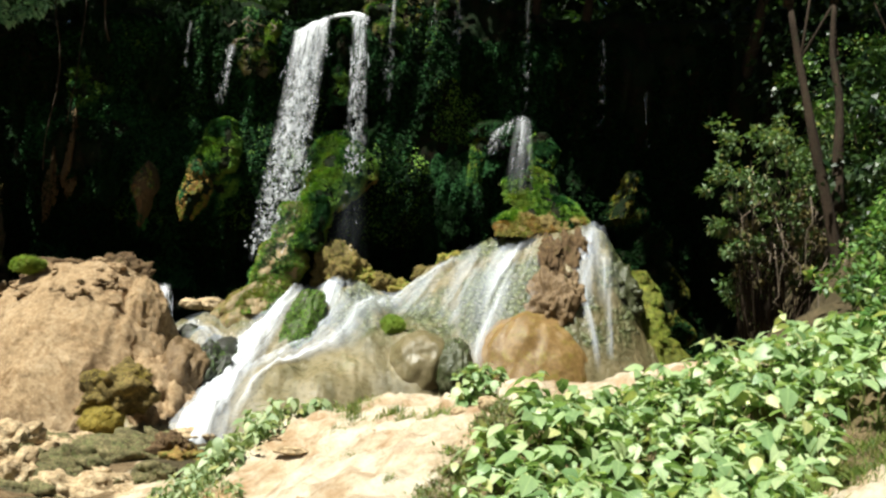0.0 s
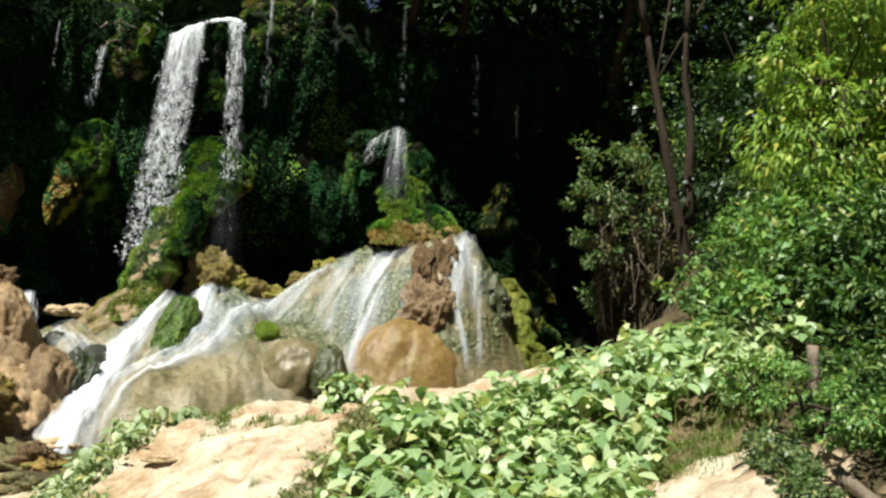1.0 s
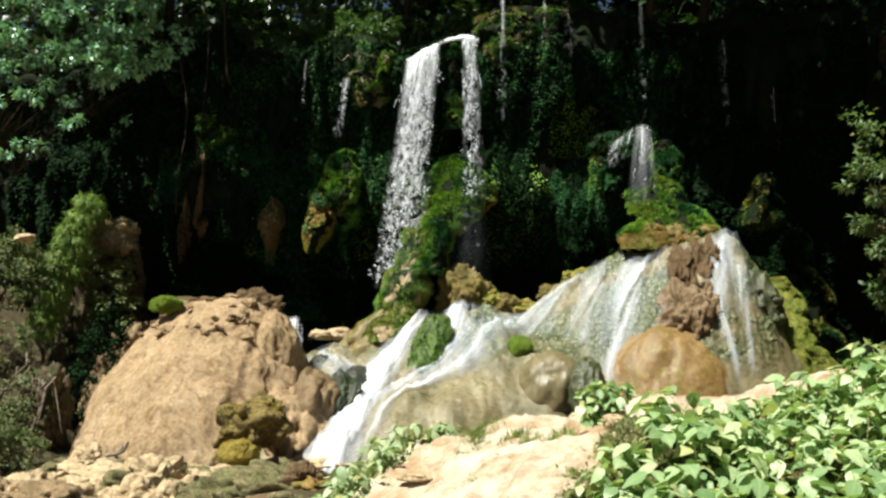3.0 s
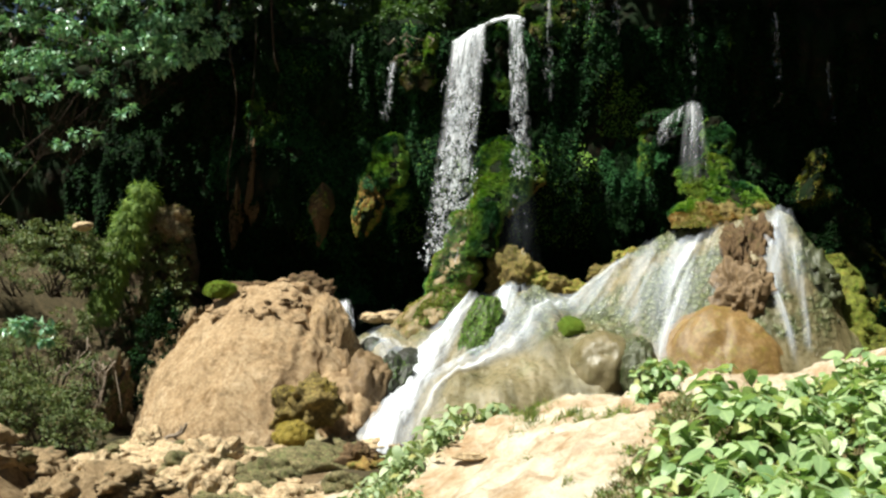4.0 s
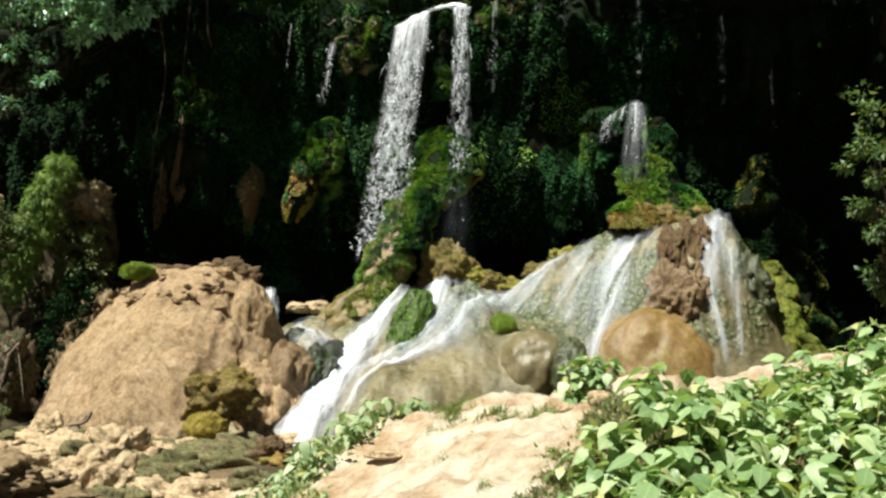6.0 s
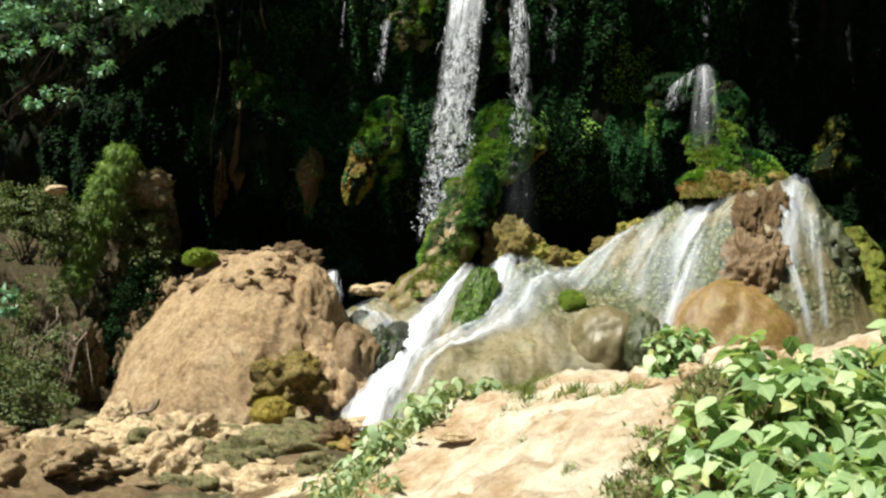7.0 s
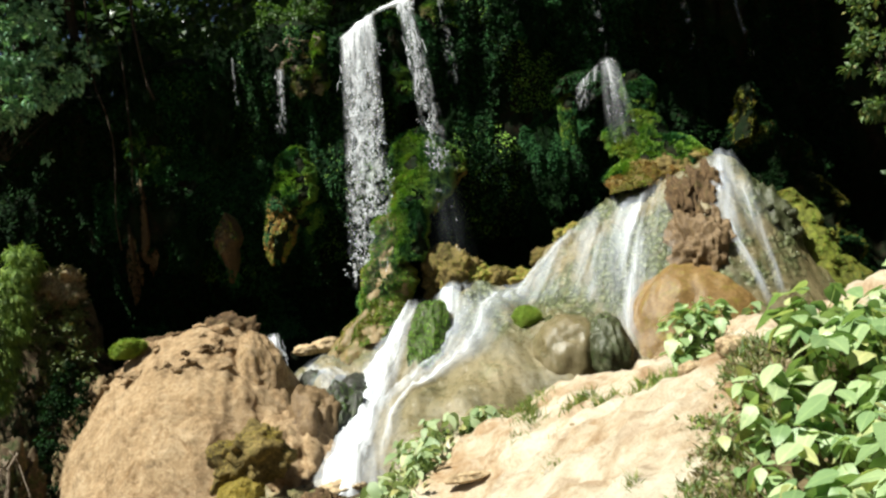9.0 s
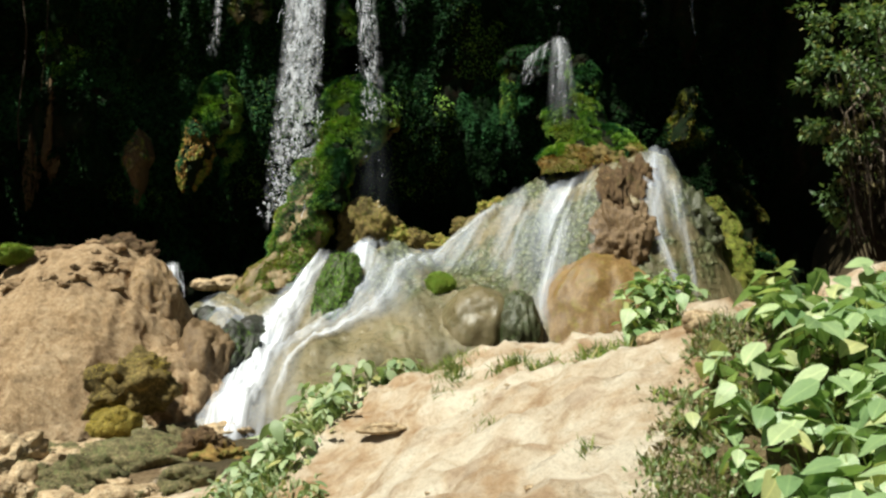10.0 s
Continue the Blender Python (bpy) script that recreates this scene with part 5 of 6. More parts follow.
def fall(name, top, bottom, width_top, width_bottom, strands, drops, label, seed, body=None, fade=1.0, thick=1.0, slant=0.0, layers=1):
    """A free fall from the lip: sheets that break into clots, and drops that leave the rock in an arc; slant: how the lip slopes across."""
    r = np.random.default_rng(seed)
    top, bottom = np.array(top, float), np.array(bottom, float)
    ob = empty(name, top, label, "waterfall")

    def at(q, u):
        w = width_top + (width_bottom - width_top) * q
        x = top[0] + (bottom[0] - top[0]) * q**1.2 + u * w
        y = top[1] + (bottom[1] - top[1]) * np.sqrt(q)
        z = top[2] + (bottom[2] - top[2]) * q + slant * u * (1 - q) * w
        return np.stack([x, y, z], -1) - top

    pieces = []
    drop = top[2] - bottom[2]
    for _ in range(strands):
        q0 = r.random() ** (1.5 * fade)
        ln = r.uniform(0.15, 0.6) * (1.1 - 0.5 * q0) / drop
        u = np.clip(r.normal() * 0.24, -0.5, 0.5)
        q = np.clip(np.linspace(q0, q0 + ln, 6), 0, 1)
        p = at(q, u + 0.02 * r.normal(size=6).cumsum())
        p[:, 1] += r.normal() * 0.10
        rad = thick * r.uniform(0.005, 0.014) * np.array([0.25, 0.8, 1, 0.9, 0.6, 0.1]) * r.uniform(0.6, 1.4, 6)
        pieces.append(tube(p, rad, 5))
    v, f = joined(*pieces)
    mesh_thing("falling_water", v, f, DROPS, ob, "white threads of falling water", kind="stuff")
    # drops gather in loose clots
    clots = max(4, drops // 9)
    cq, cu = 0.97 * r.random(clots) ** (0.8 * fade), np.clip(r.normal(size=clots) * 0.24, -0.55, 0.55)
    pick = r.integers(0, clots, drops)
    q, u = np.clip(cq[pick] + 0.006 * r.normal(size=drops), 0, 0.99), cu[pick]
    p = at(q, u) + r.normal(size=(drops, 3)) * np.array([0.045, 0.10, 0.05]) * thick
    dv, df = ico(1)
    s = thick * 0.006 * np.exp(r.uniform(0, 1.3, drops))
    stretch = np.stack([s * r.uniform(0.8, 1.6, drops), s, s * r.uniform(0.8, 1.9, drops)], -1)
    v = (p[:, None] + dv[None] * stretch[:, None]).reshape(-1, 3)
    f = (df[None] + (np.arange(drops) * len(dv))[:, None, None]).reshape(-1, 3)
    mesh_thing("spray", v, f, DROPS, ob, "scattered bright drops", kind="stuff")
    if body is not None:
        for layer in range(layers):
            n = 70
            q, u = np.linspace(0, 1, n), np.linspace(-0.5, 0.5, 24)
            g = np.stack([at(q, np.full(n, k)) for k in u], 1)
            w = width_top + (width_bottom - width_top) * q
            g[..., 1] += 0.05 - 0.14 * layer + 0.07 * vnoise((g * np.array([6, 1, 1.5]) + 5 * layer).reshape(-1, 3), seed + layer).reshape(n, 24)
            sheet("water_sheet", g, w, q * drop + 3.7 * layer + seed, body, ob, "thin curtain of water")
    return ob


main_fall = fall("main_waterfall", (-1.42, 27.05, 10.95), (-2.05, 26.35, 3.4), 1.1, 1.35, 90, 2600, "white main waterfall dropping from the mossy lip", 1, CURTAIN, 1.1, slant=0.55, layers=2)
fall("side_waterfall", (0.02, 27.0, 11.4), (0.32, 26.3, 6.2), 0.42, 0.75, 60, 700, "narrow second waterfall beside the main one", 2, THINFALL, 1.3, 0.85, -0.1, 2)
# the rim of white water that arches over the block between the two falls
rim_line = np.array([(-1.9, 27.1, 10.62), (-1.4, 27.15, 10.98), (-0.9, 27.2, 11.28), (-0.5, 27.25, 11.45), (-0.1, 27.2, 11.5), (0.15, 27.1, 11.42)])
rim_t = np.linspace(0, 5, 40)
rim_p = np.stack([np.interp(rim_t, np.arange(6), rim_line[:, c]) for c in range(3)], -1)
rim_p[1:-1] = (rim_p[:-2] + rim_p[1:-1] + rim_p[2:]) / 3
v, f = tube(rim_p - np.array(main_fall.location), 0.075 + 0.02 * vnoise(rim_p * 5, 3), 8, 5, 0.5)
mesh_thing("water_rim", v, f, DROPS, main_fall, "white water curling over the lip")
fall("water_trickle", (-3.75, 26.9, 10.0), (-3.95, 26.8, 8.0), 0.26, 0.36, 3, 70, "thin trickle beside a mossy lump", 3, THINFALL, 1.4, 0.7)
fall("water_trickle", (-5.1, 27.2, 10.7), (-5.1, 27.1, 9.2), 0.05, 0.09, 2, 12, "thin trickle on the dark cliff", 4, THINFALL, thick=0.5)
for k, (x, z0, z1, w, n) in enumerate(((0.95, 12.6, 8.6, 0.25, 14), (2.25, 12.7, 10.9, 0.15, 8), (3.0, 12.7, 10.4, 0.28, 14), (5.25, 12.6, 8.7, 0.16, 8), (7.75, 11.5, 8.2, 0.22, 8), (9.3, 10.0, 7.5, 0.08, 4))):
    fall("water_trickle", (x, 26.8, z0), (x + 0.1, 26.6, z1), w, w * 1.5, 2, n, "thin trickle down the dark cliff", 20 + k, thick=0.3, body=THINFALL)
fall("water_spout", (5.15, 25.9, 8.5), (5.05, 25.3, 6.0), 0.45, 1.0, 14, 260, "small spout spreading over moss", 7, SPOUT, 1.6, 0.4, layers=2)
fall("water_spout", (4.62, 26.0, 8.2), (4.3, 25.9, 7.2), 0.75, 0.6, 8, 60, "thin water running off the side of the spout", 8, THINFALL, 1.6, 0.35, 0.75)
fall("spray_haze", (0.2, 26.2, 6.4), (0.3, 25.9, 2.9), 0.9, 1.4, 2, 60, "drifting spray under the second fall", 10, HAZE, 1.0, 0.4)
fall("spray_haze", (-1.6, 25.9, 5.2), (-1.8, 25.4, 2.2), 0.9, 1.6, 2, 60, "drifting spray at the foot of the main fall", 11, HAZE, 1.0, 0.4)
fall("small_fall", (-4.42, 24.0, 2.5), (-4.25, 23.4, 1.3), 0.3, 0.5, 30, 90, "short fall from the boulder's edge", 9, SPOUT, 1.2, 0.45, layers=2)


def cascade(name, label, sheets):
    """One cascade of the slope: its broad veil and the whiter rills within it."""
    ob = empty(name, (sheets[0][1][0][0], sheets[0][1][0][1], float(bed_z(np.array([sheets[0][1][0][0]]), np.array([sheets[0][1][0][1]]))[0])), label, "cascade", "cascades on the tufa slope")
    for k, (kind, line, material, lift, swell) in enumerate(sheets):
        s = stream(kind, line, material, "", len(name) + k, lift, swell, ob)
        s.location = -ob.location
    return ob


cascade("white_chute", "broad white chute foaming down the tufa", (
    ("foam", ((-1.0, 25.1, 0.5), (-1.45, 24.4, 0.65), (-1.8, 23.8, 0.8), (-2.25, 22.8, 0.9), (-2.5, 21.6, 0.85), (-2.7, 20.4, 1.0), (-2.75, 18.8, 1.25)), WHITE, 0.10, 0.16),
    ("veil", ((-0.9, 25.2, 1.1), (-1.4, 24.4, 1.3), (-1.9, 23.6, 1.5), (-2.3, 22.6, 1.7), (-2.4, 21.3, 1.7), (-2.5, 20.2, 1.8), (-2.6, 18.8, 1.9)), MIST, 0.05, 0.10)))
cascade("basin_cascade", "thin grey cascade from the basin", (
    ("veil", ((-4.2, 25.4, 0.9), (-3.6, 24.9, 1.2), (-3.1, 24.1, 1.0), (-2.6, 23.2, 0.8)), MIST, 0.06, 0.06),
    ("rill", ((-3.9, 25.2, 0.3), (-3.4, 24.6, 0.35), (-2.9, 23.9, 0.3), (-2.6, 23.2, 0.3)), VEIL, 0.07, 0.06)))
cascade("middle_cascade", "broad veil of water over a rounded step", (
    ("veil", ((0.3, 25.6, 1.3), (0.3, 24.6, 1.7), (0.2, 23.7, 1.8), (-0.3, 23.0, 1.6), (-1.0, 22.5, 1.1), (-1.8, 22.1, 0.7)), MIST, 0.06, 0.10),
    ("rill", ((0.1, 25.5, 0.8), (0.1, 24.6, 1.0), (0.05, 23.8, 1.0), (-0.4, 23.1, 0.8), (-1.0, 22.6, 0.55), (-1.8, 22.15, 0.4), (-2.3, 21.8, 0.3)), VEIL, 0.08, 0.12)))
cascade("ridge_cascade", "cascade running along the crest of the slope", (
    ("veil", ((3.9, 25.3, 1.0), (3.0, 25.1, 1.2), (2.24, 25.0, 1.3), (1.6, 24.6, 1.3), (0.95, 23.8, 1.3), (0.44, 23.1, 1.2), (0.0, 22.6, 1.1), (-0.85, 22.2, 0.9)), MIST, 0.06, 0.10),
    ("rill", ((3.3, 25.3, 0.5), (2.6, 25.2, 0.6), (1.8, 24.9, 0.6), (0.95, 23.9, 0.6), (0.45, 23.15, 0.5), (0.1, 22.6, 0.45), (-0.85, 22.2, 0.3), (-1.7, 21.4, 0.2), (-2.0, 19.9, 0.2)), VEIL, 0.08, 0.10)))
cascade("upper_veil", "misty veil beside the orange dome", (
    ("veil", ((5.25, 24.5, 1.6), (4.95, 24.0, 2.1), (4.5, 23.5, 1.9), (4.07, 23.0, 1.3), (3.72, 22.6, 0.7), (3.6, 22.1, 0.5)), MIST, 0.08, 0.12),
    ("rill", ((5.2, 24.4, 0.6), (4.9, 24.0, 0.8), (4.48, 23.5, 0.7), (4.05, 23.0, 0.45), (3.75, 22.6, 0.38), (3.65, 22.1, 0.35)), VEIL, 0.10, 0.12)))
cascade("crest_veil", "thin misty veils over green rock below the crest", (
    ("veil", ((4.2, 25.4, 1.1), (3.9, 24.3, 1.5), (3.3, 23.5, 1.2), (2.8, 23.0, 0.8)), MIST, 0.07, 0.08),
    ("rill", ((3.9, 24.1, 0.6), (3.58, 23.55, 0.5), (3.28, 23.34, 0.45), (2.94, 23.16, 0.4)), MIST, 0.09, 0.08),
    ("veil", ((3.3, 25.6, 1.0), (2.9, 24.9, 1.4), (2.4, 24.2, 1.2), (1.9, 23.6, 0.9)), MIST, 0.08, 0.08)))
cascade("dome_cascade", "spreading cascade beside the orange dome", (
    ("veil", ((7.2, 24.2, 0.5), (7.05, 23.7, 1.0), (6.95, 23.3, 1.4), (6.9, 22.95, 1.3), (6.95, 22.6, 1.0)), MIST, 0.10, 0.16),
    ("mist", ((7.25, 24.15, 0.35), (7.2, 23.7, 0.7), (7.15, 23.3, 0.9), (7.15, 22.95, 0.7)), MIST, 0.16, 0.18),
    ("rill", ((7.15, 24.0, 0.3), (6.95, 23.6, 0.55), (6.72, 23.2, 0.5), (6.45, 22.9, 0.3), (6.55, 22.6, 0.2), (6.75, 22.3, 0.2), (6.85, 22.05, 0.2)), VEIL, 0.12, 0.07),
    ("rill", ((7.3, 23.5, 0.35), (7.28, 23.2, 0.4), (7.2, 22.85, 0.25), (7.18, 22.5, 0.2), (7.15, 22.2, 0.2)), VEIL, 0.10, 0.05)))
# ---- trees and thickets ----


def tree(name, base, limbs, balls, clumps, leaves, size, material, label, seed, radius=0.2, bark=None, droop=0.5, group="", spread=0.33, shell=0.75, shape=LEAF, twigs=3):
    """A tree: tapered trunk and limbs to the given tips, and a crown of leaf sprays round the balls."""
    r = np.random.default_rng(seed)
    base = np.array(base, float)
    ob = empty(name, base, label, "tree" if "tree" in name else "bush", group)
    pieces = []
    for k, (tip, thick, start) in enumerate(limbs):
        a = np.array(start, float)
        p = bent(a, tip, 12, 0.014 * np.linalg.norm(np.array(tip) - a), seed + k)
        pieces.append(tube(p, radius * thick * np.linspace(1, 0.35, 12) ** 0.9 * np.r_[1.35, np.ones(11)], 9, seed + k, 0.25))
    for b in balls:
        for _ in range(twigs):
            a = np.array(limbs[r.integers(len(limbs))][0], float) * 0.8
            t = np.array(b[:3]) + r.normal(size=3) * np.array(b[3:6]) * 0.4
            pieces.append(tube(bent(a, t, 7, 0.15, seed + 40), radius * 0.22 * np.linspace(1, 0.2, 7), 5))
    v, f = joined(*pieces)
    mesh_thing("trunk", v, f, bark or BARK, ob, "rough grey-brown bark")
    v, f = leaf_mass(r, balls, clumps, leaves, size, None if material is FOREST else shape, droop, spread, shell)
    mesh_thing("crown", v, f, material, ob, kind="stuff", smooth=False)
    return ob


def thicket(name, at, balls, clumps, leaves, size, material, label, seed, droop=0.4, category="bush", twigs=14, spread=0.33, shell=0.75, shape=LEAF, group=""):
    r = np.random.default_rng(seed)
    at = np.array(at, float)
    ob = empty(name, at, label, category, group)
    pieces = []
    for _ in range(twigs):
        b = balls[r.integers(len(balls))]
        tip = np.array(b[:3]) + unit(r.normal(size=3)) * np.array(b[3:6]) * r.uniform(0.3, 1.0)
        foot = np.array([b[0] * 0.6 + r.normal() * 0.15, b[1] * 0.6 + r.normal() * 0.15, 0.0])
        pieces.append(tube(bent(foot, tip, 7, 0.12, seed + 3), 0.018 * np.linspace(1.2, 0.3, 7) * max(b[3:6]) ** 0.5, 5))
    v, f = joined(*pieces)
    mesh_thing("branchwork", v, f, BARK, ob, "thin brown branches", kind="stuff")
    v, f = leaf_mass(r, balls, clumps, leaves, size, None if material is FOREST else shape, droop, spread, shell)
    mesh_thing("leaves", v, f, material, ob, kind="stuff", smooth=False)
    return ob


def gz(x, y):
    return float(ground_z(np.array([float(x)]), np.array([float(y)]))[0])


# two-stemmed tree with the bush round its foot
tree("forked_tree", (11.76, 19.08, 3.31), (((-1.81, 0.0, 6.94), 1.0, (0.0, 0.0, -0.82)), ((-0.57, 0.14, 7.21), 0.8, (-0.37, 0.0, 2.04)), ((-2.86, 0.0, 14.96), 0.5, (-1.81, 0.0, 6.8)), ((-0.68, 0.41, 15.64), 0.45, (-0.57, 0.14, 7.07))),
     ((2.0, 4.5, 17, 3.0, 3.0, 2.0), (5.5, 4.5, 18, 3, 3, 2)), 110, 7000, 0.28, FOREST, "slender forked tree with dark bare stems", 401, 0.17)
q = np.random.default_rng(409)
for k in range(26):
    a = (q.uniform(9.01, 11.6), 19.63 + 0.4 * q.normal(), q.uniform(4.27, 6.17))
    b_ = (a[0] + q.uniform(-0.7, 0.5), a[1] - 0.2, a[2] - q.uniform(0.8, 2.3))
    v, f = tube(bent(a, b_, 8, 0.3, 750 + k), q.uniform(0.011, 0.03) * np.linspace(1, 0.4, 8), 5)
    mesh_thing("dead_vine", v, f, WOOD, None, "dry brown vine hanging under the leaning bush", "vine", "dead vines under the bush")
thicket("dead_creeper", (10.37, 19.9, 2.63), ((0.0, 0.0, 2.58, 1.09, 0.54, 0.82), (-0.68, -0.14, 1.63, 0.68, 0.54, 0.82), (0.82, 0.0, 1.63, 0.68, 0.54, 0.95)), 70, 2600, 0.11, DRY, "brown withered creeper hanging under the leaning bush", 408, 1.2, "creeper", 40, shape=LEAF2)
thicket("leaning_bush", (10.95, 20.04, 2.09), ((-1.36, -0.54, 4.49, 1.09, 0.95, 0.95), (-2.2, -1.0, 3.54, 0.65, 0.75, 0.5), (0.41, 0.54, 5.3, 1.22, 1.09, 0.95), (-0.95, 0.0, 2.99, 1.09, 0.95, 0.95), (1.22, 0.68, 3.54, 1.09, 0.95, 1.5), (-0.54, 0.54, 1.5, 1.09, 0.82, 0.95), (1.22, 0.41, 1.36, 0.95, 0.82, 1.09), (-1.77, -0.68, 2.58, 0.68, 0.68, 0.54)),
        160, 7500, 0.155, OPENLEAF, "leafy bush leaning out over the slope with bare twigs", 402, twigs=70)
thicket("hill_bush", (15.27, 22.62, 5.08), ((0.0, 0.0, 2.04, 2.72, 2.18, 2.45), (2.04, 0.54, 4.62, 2.99, 2.18, 2.18), (-0.82, 0.82, 4.9, 2.04, 1.77, 1.63)), 170, 13000, 0.19, SHRUB, "green bush on the slope behind the forked tree", 403, twigs=30, shape=LEAF2)
tree("leafy_tree", (8.6, 10.2, 2.6), (((0.2, 0, 3.5), 1.0, (0, 0, -0.3)), ((1.5, 0.3, 4.6), 0.6, (0.2, 0, 2.2)), ((-0.4, -0.2, 4.4), 0.5, (0.2, 0, 2.0))),
     ((-0.3, 0, 2.6, 1.1, 1.0, 0.9), (0.6, 0.2, 3.9, 1.4, 1.2, 0.9), (0.1, -0.3, 1.5, 1.0, 0.9, 0.7), (1.6, 0, 2.6, 1.3, 1.2, 1.2), (1.9, 0.3, 5.0, 1.8, 1.5, 1.1), (0.2, 0.3, 5.3, 1.1, 1.2, 0.8), (-0.8, 0, 3.7, 0.6, 0.6, 0.4)),
     240, 15000, 0.19, BRIGHT, "sunlit leafy tree with drooping bright green leaves", 404, 0.10, droop=0.9, spread=0.5, shape=SLIM)
thicket("dark_undergrowth", (7.5, 7.4, 2.4), ((0.2, 0.2, 0.8, 1.0, 0.9, 0.8), (1.2, 0.6, 1.3, 1.2, 1.0, 0.9), (-0.3, -1.0, 0.3, 0.8, 0.9, 0.6), (0.5, -1.8, 0.4, 0.9, 0.9, 0.7), (1.6, -1.0, 1.0, 1.1, 1.0, 1.0)),
        170, 9000, 0.14, UNDER, "dense green undergrowth beside the old rail", 405, twigs=30)
thicket("trailing_weeds", (5.1, 6.1, 1.5), ((0, 0, 0.15, 0.5, 0.7, 0.3), (-0.3, -0.9, 0.05, 0.5, 0.7, 0.3), (0.2, 0.9, 0.3, 0.5, 0.6, 0.35)), 90, 4200, 0.06, SHRUB, "small-leaved weeds trailing over the path's edge", 406, twigs=16, shell=0.4, shape=LEAF2)

for k, (x, y) in enumerate(((4.42, 5.3), (4.12, 4.6), (3.9, 4.0), (4.75, 5.9), (4.6, 5.6))):
    thicket("trailing_weeds", (x, y, gz(x, y)), ((0, 0, 0.08, 0.2, 0.35, 0.16), (0.1, 0.15, 0.14, 0.22, 0.35, 0.2)), 50, 1800, 0.05, OPENLEAF, "small-leaved weeds trailing over the path's edge", 480 + k, twigs=12, shell=0.4, shape=LEAF2)
for k, (x, z) in enumerate(((-6.2, 11.3), (-4.6, 11.7), (-3.4, 11.8), (-0.4, 12.2), (-7.6, 11.0))):
    thicket("lip_bush", (x, 29.3, z), ((0, 0, 0.4, 0.7, 0.5, 0.5), (0.5, 0.3, 0.9, 0.6, 0.5, 0.45)), 50, 1600, 0.13, WOODLEAF, "green bush at the lip of the cliff", 490 + k, twigs=8, shape=LEAF2, group="bushes at the lip")

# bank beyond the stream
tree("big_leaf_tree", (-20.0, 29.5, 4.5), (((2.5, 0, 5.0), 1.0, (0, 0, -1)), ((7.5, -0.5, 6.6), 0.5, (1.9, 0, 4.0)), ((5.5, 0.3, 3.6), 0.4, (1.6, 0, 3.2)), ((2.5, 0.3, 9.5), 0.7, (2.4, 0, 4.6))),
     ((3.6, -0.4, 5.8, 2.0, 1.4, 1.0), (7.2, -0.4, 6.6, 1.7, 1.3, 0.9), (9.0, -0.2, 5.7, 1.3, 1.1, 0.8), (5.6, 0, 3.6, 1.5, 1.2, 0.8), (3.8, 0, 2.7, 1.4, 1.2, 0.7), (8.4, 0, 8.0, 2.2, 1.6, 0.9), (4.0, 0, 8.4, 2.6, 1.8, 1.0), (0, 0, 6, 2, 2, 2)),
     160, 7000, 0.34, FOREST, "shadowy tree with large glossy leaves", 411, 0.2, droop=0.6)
q = np.random.default_rng(410)
sprays = []
for k in range(64):
    sx, sz = q.uniform(1.8, 8.5), q.uniform(2.6, 9.4) if k < 44 else q.uniform(6.5, 9.8)
    if sz < 5.2 and sx > 6.5 or sz < 4.0 and q.random() < 0.5:
        continue
    size = q.uniform(0.28, 0.6) * (1.25 if sz > 6 else 0.8)
    sprays.append((sx, 0.8 * q.normal(), sz, size * 1.2, size * 0.8, size * 0.65))
for k in range(30):
    sx, sz = q.uniform(4.8, 9.2), q.uniform(5.0, 9.2)
    if sx > 7.4 and sz < 6.4:
        continue
    sprays.append((sx, -0.4 + 0.5 * q.normal(), sz, 0.5, 0.4, 0.3))
tree("lit_branch_tree", (-17.5, 25.6, 3.0), (((4.0, 0, 4.4), 0.8, (0, 0, -1)), ((8.0, 0.3, 6.6), 0.4, (3.4, 0, 3.8)), ((5.4, 0, 4.2), 0.3, (3.2, 0, 3.6)), ((6.5, 0, 9.0), 0.4, (3.4, 0, 3.8))),
     sprays, 270, 8000, 0.2, PALE, "branches with pale sunlit leaves against dark woods", 410, 0.04, droop=0.5, spread=0.6, shell=0.3, twigs=1)
rock("soil_slope", (-9.6, 25.3, 0.2), (0.8, 1.2, 1.9), BANK, 94, "brown soil slope between the bank and the boulder", "bank", amp=0.25, fine=0.12, freq=2.4, lean=(0.15, 0.3), fur_of=MOSSDARK, fur_n=2500, fur_size=0.14, fur_up=0.2)
rock("earth_bank", (-11.2, 27.4, 1.2), (1.5, 1.4, 3.6), SOIL, 92, "brown earth bank with overhanging growth", "bank", amp=0.25, fine=0.1,
     fur_of=MOSSDARK, fur_n=5000, fur_size=0.22, fur_up=0.2)
thicket("bank_bush", (-13.2, 25.0, 2.4), ((0, 0, 1.6, 1.3, 1.0, 0.7), (1.3, 0.2, 1.2, 1.1, 0.9, 0.7), (-1.8, 0, 1.6, 1.4, 1.0, 0.8), (0.3, -0.4, 0.7, 1.6, 0.9, 0.6)), 190, 13000, 0.10, GREYBUSH, "grey-green bush on the stream bank", 412, twigs=30, shape=LEAF2)
thicket("bank_bush", (-10.2, 19.2, -1.3), ((0, 0, 0.8, 1.1, 0.9, 0.8), (0.9, -0.2, 0.5, 0.7, 0.6, 0.6), (-1.2, 0.3, 1.3, 1.1, 0.9, 0.9)), 170, 13000, 0.08, GREYBUSH, "low grey-green bush at the stream's edge", 413, twigs=60, shape=LEAF2)
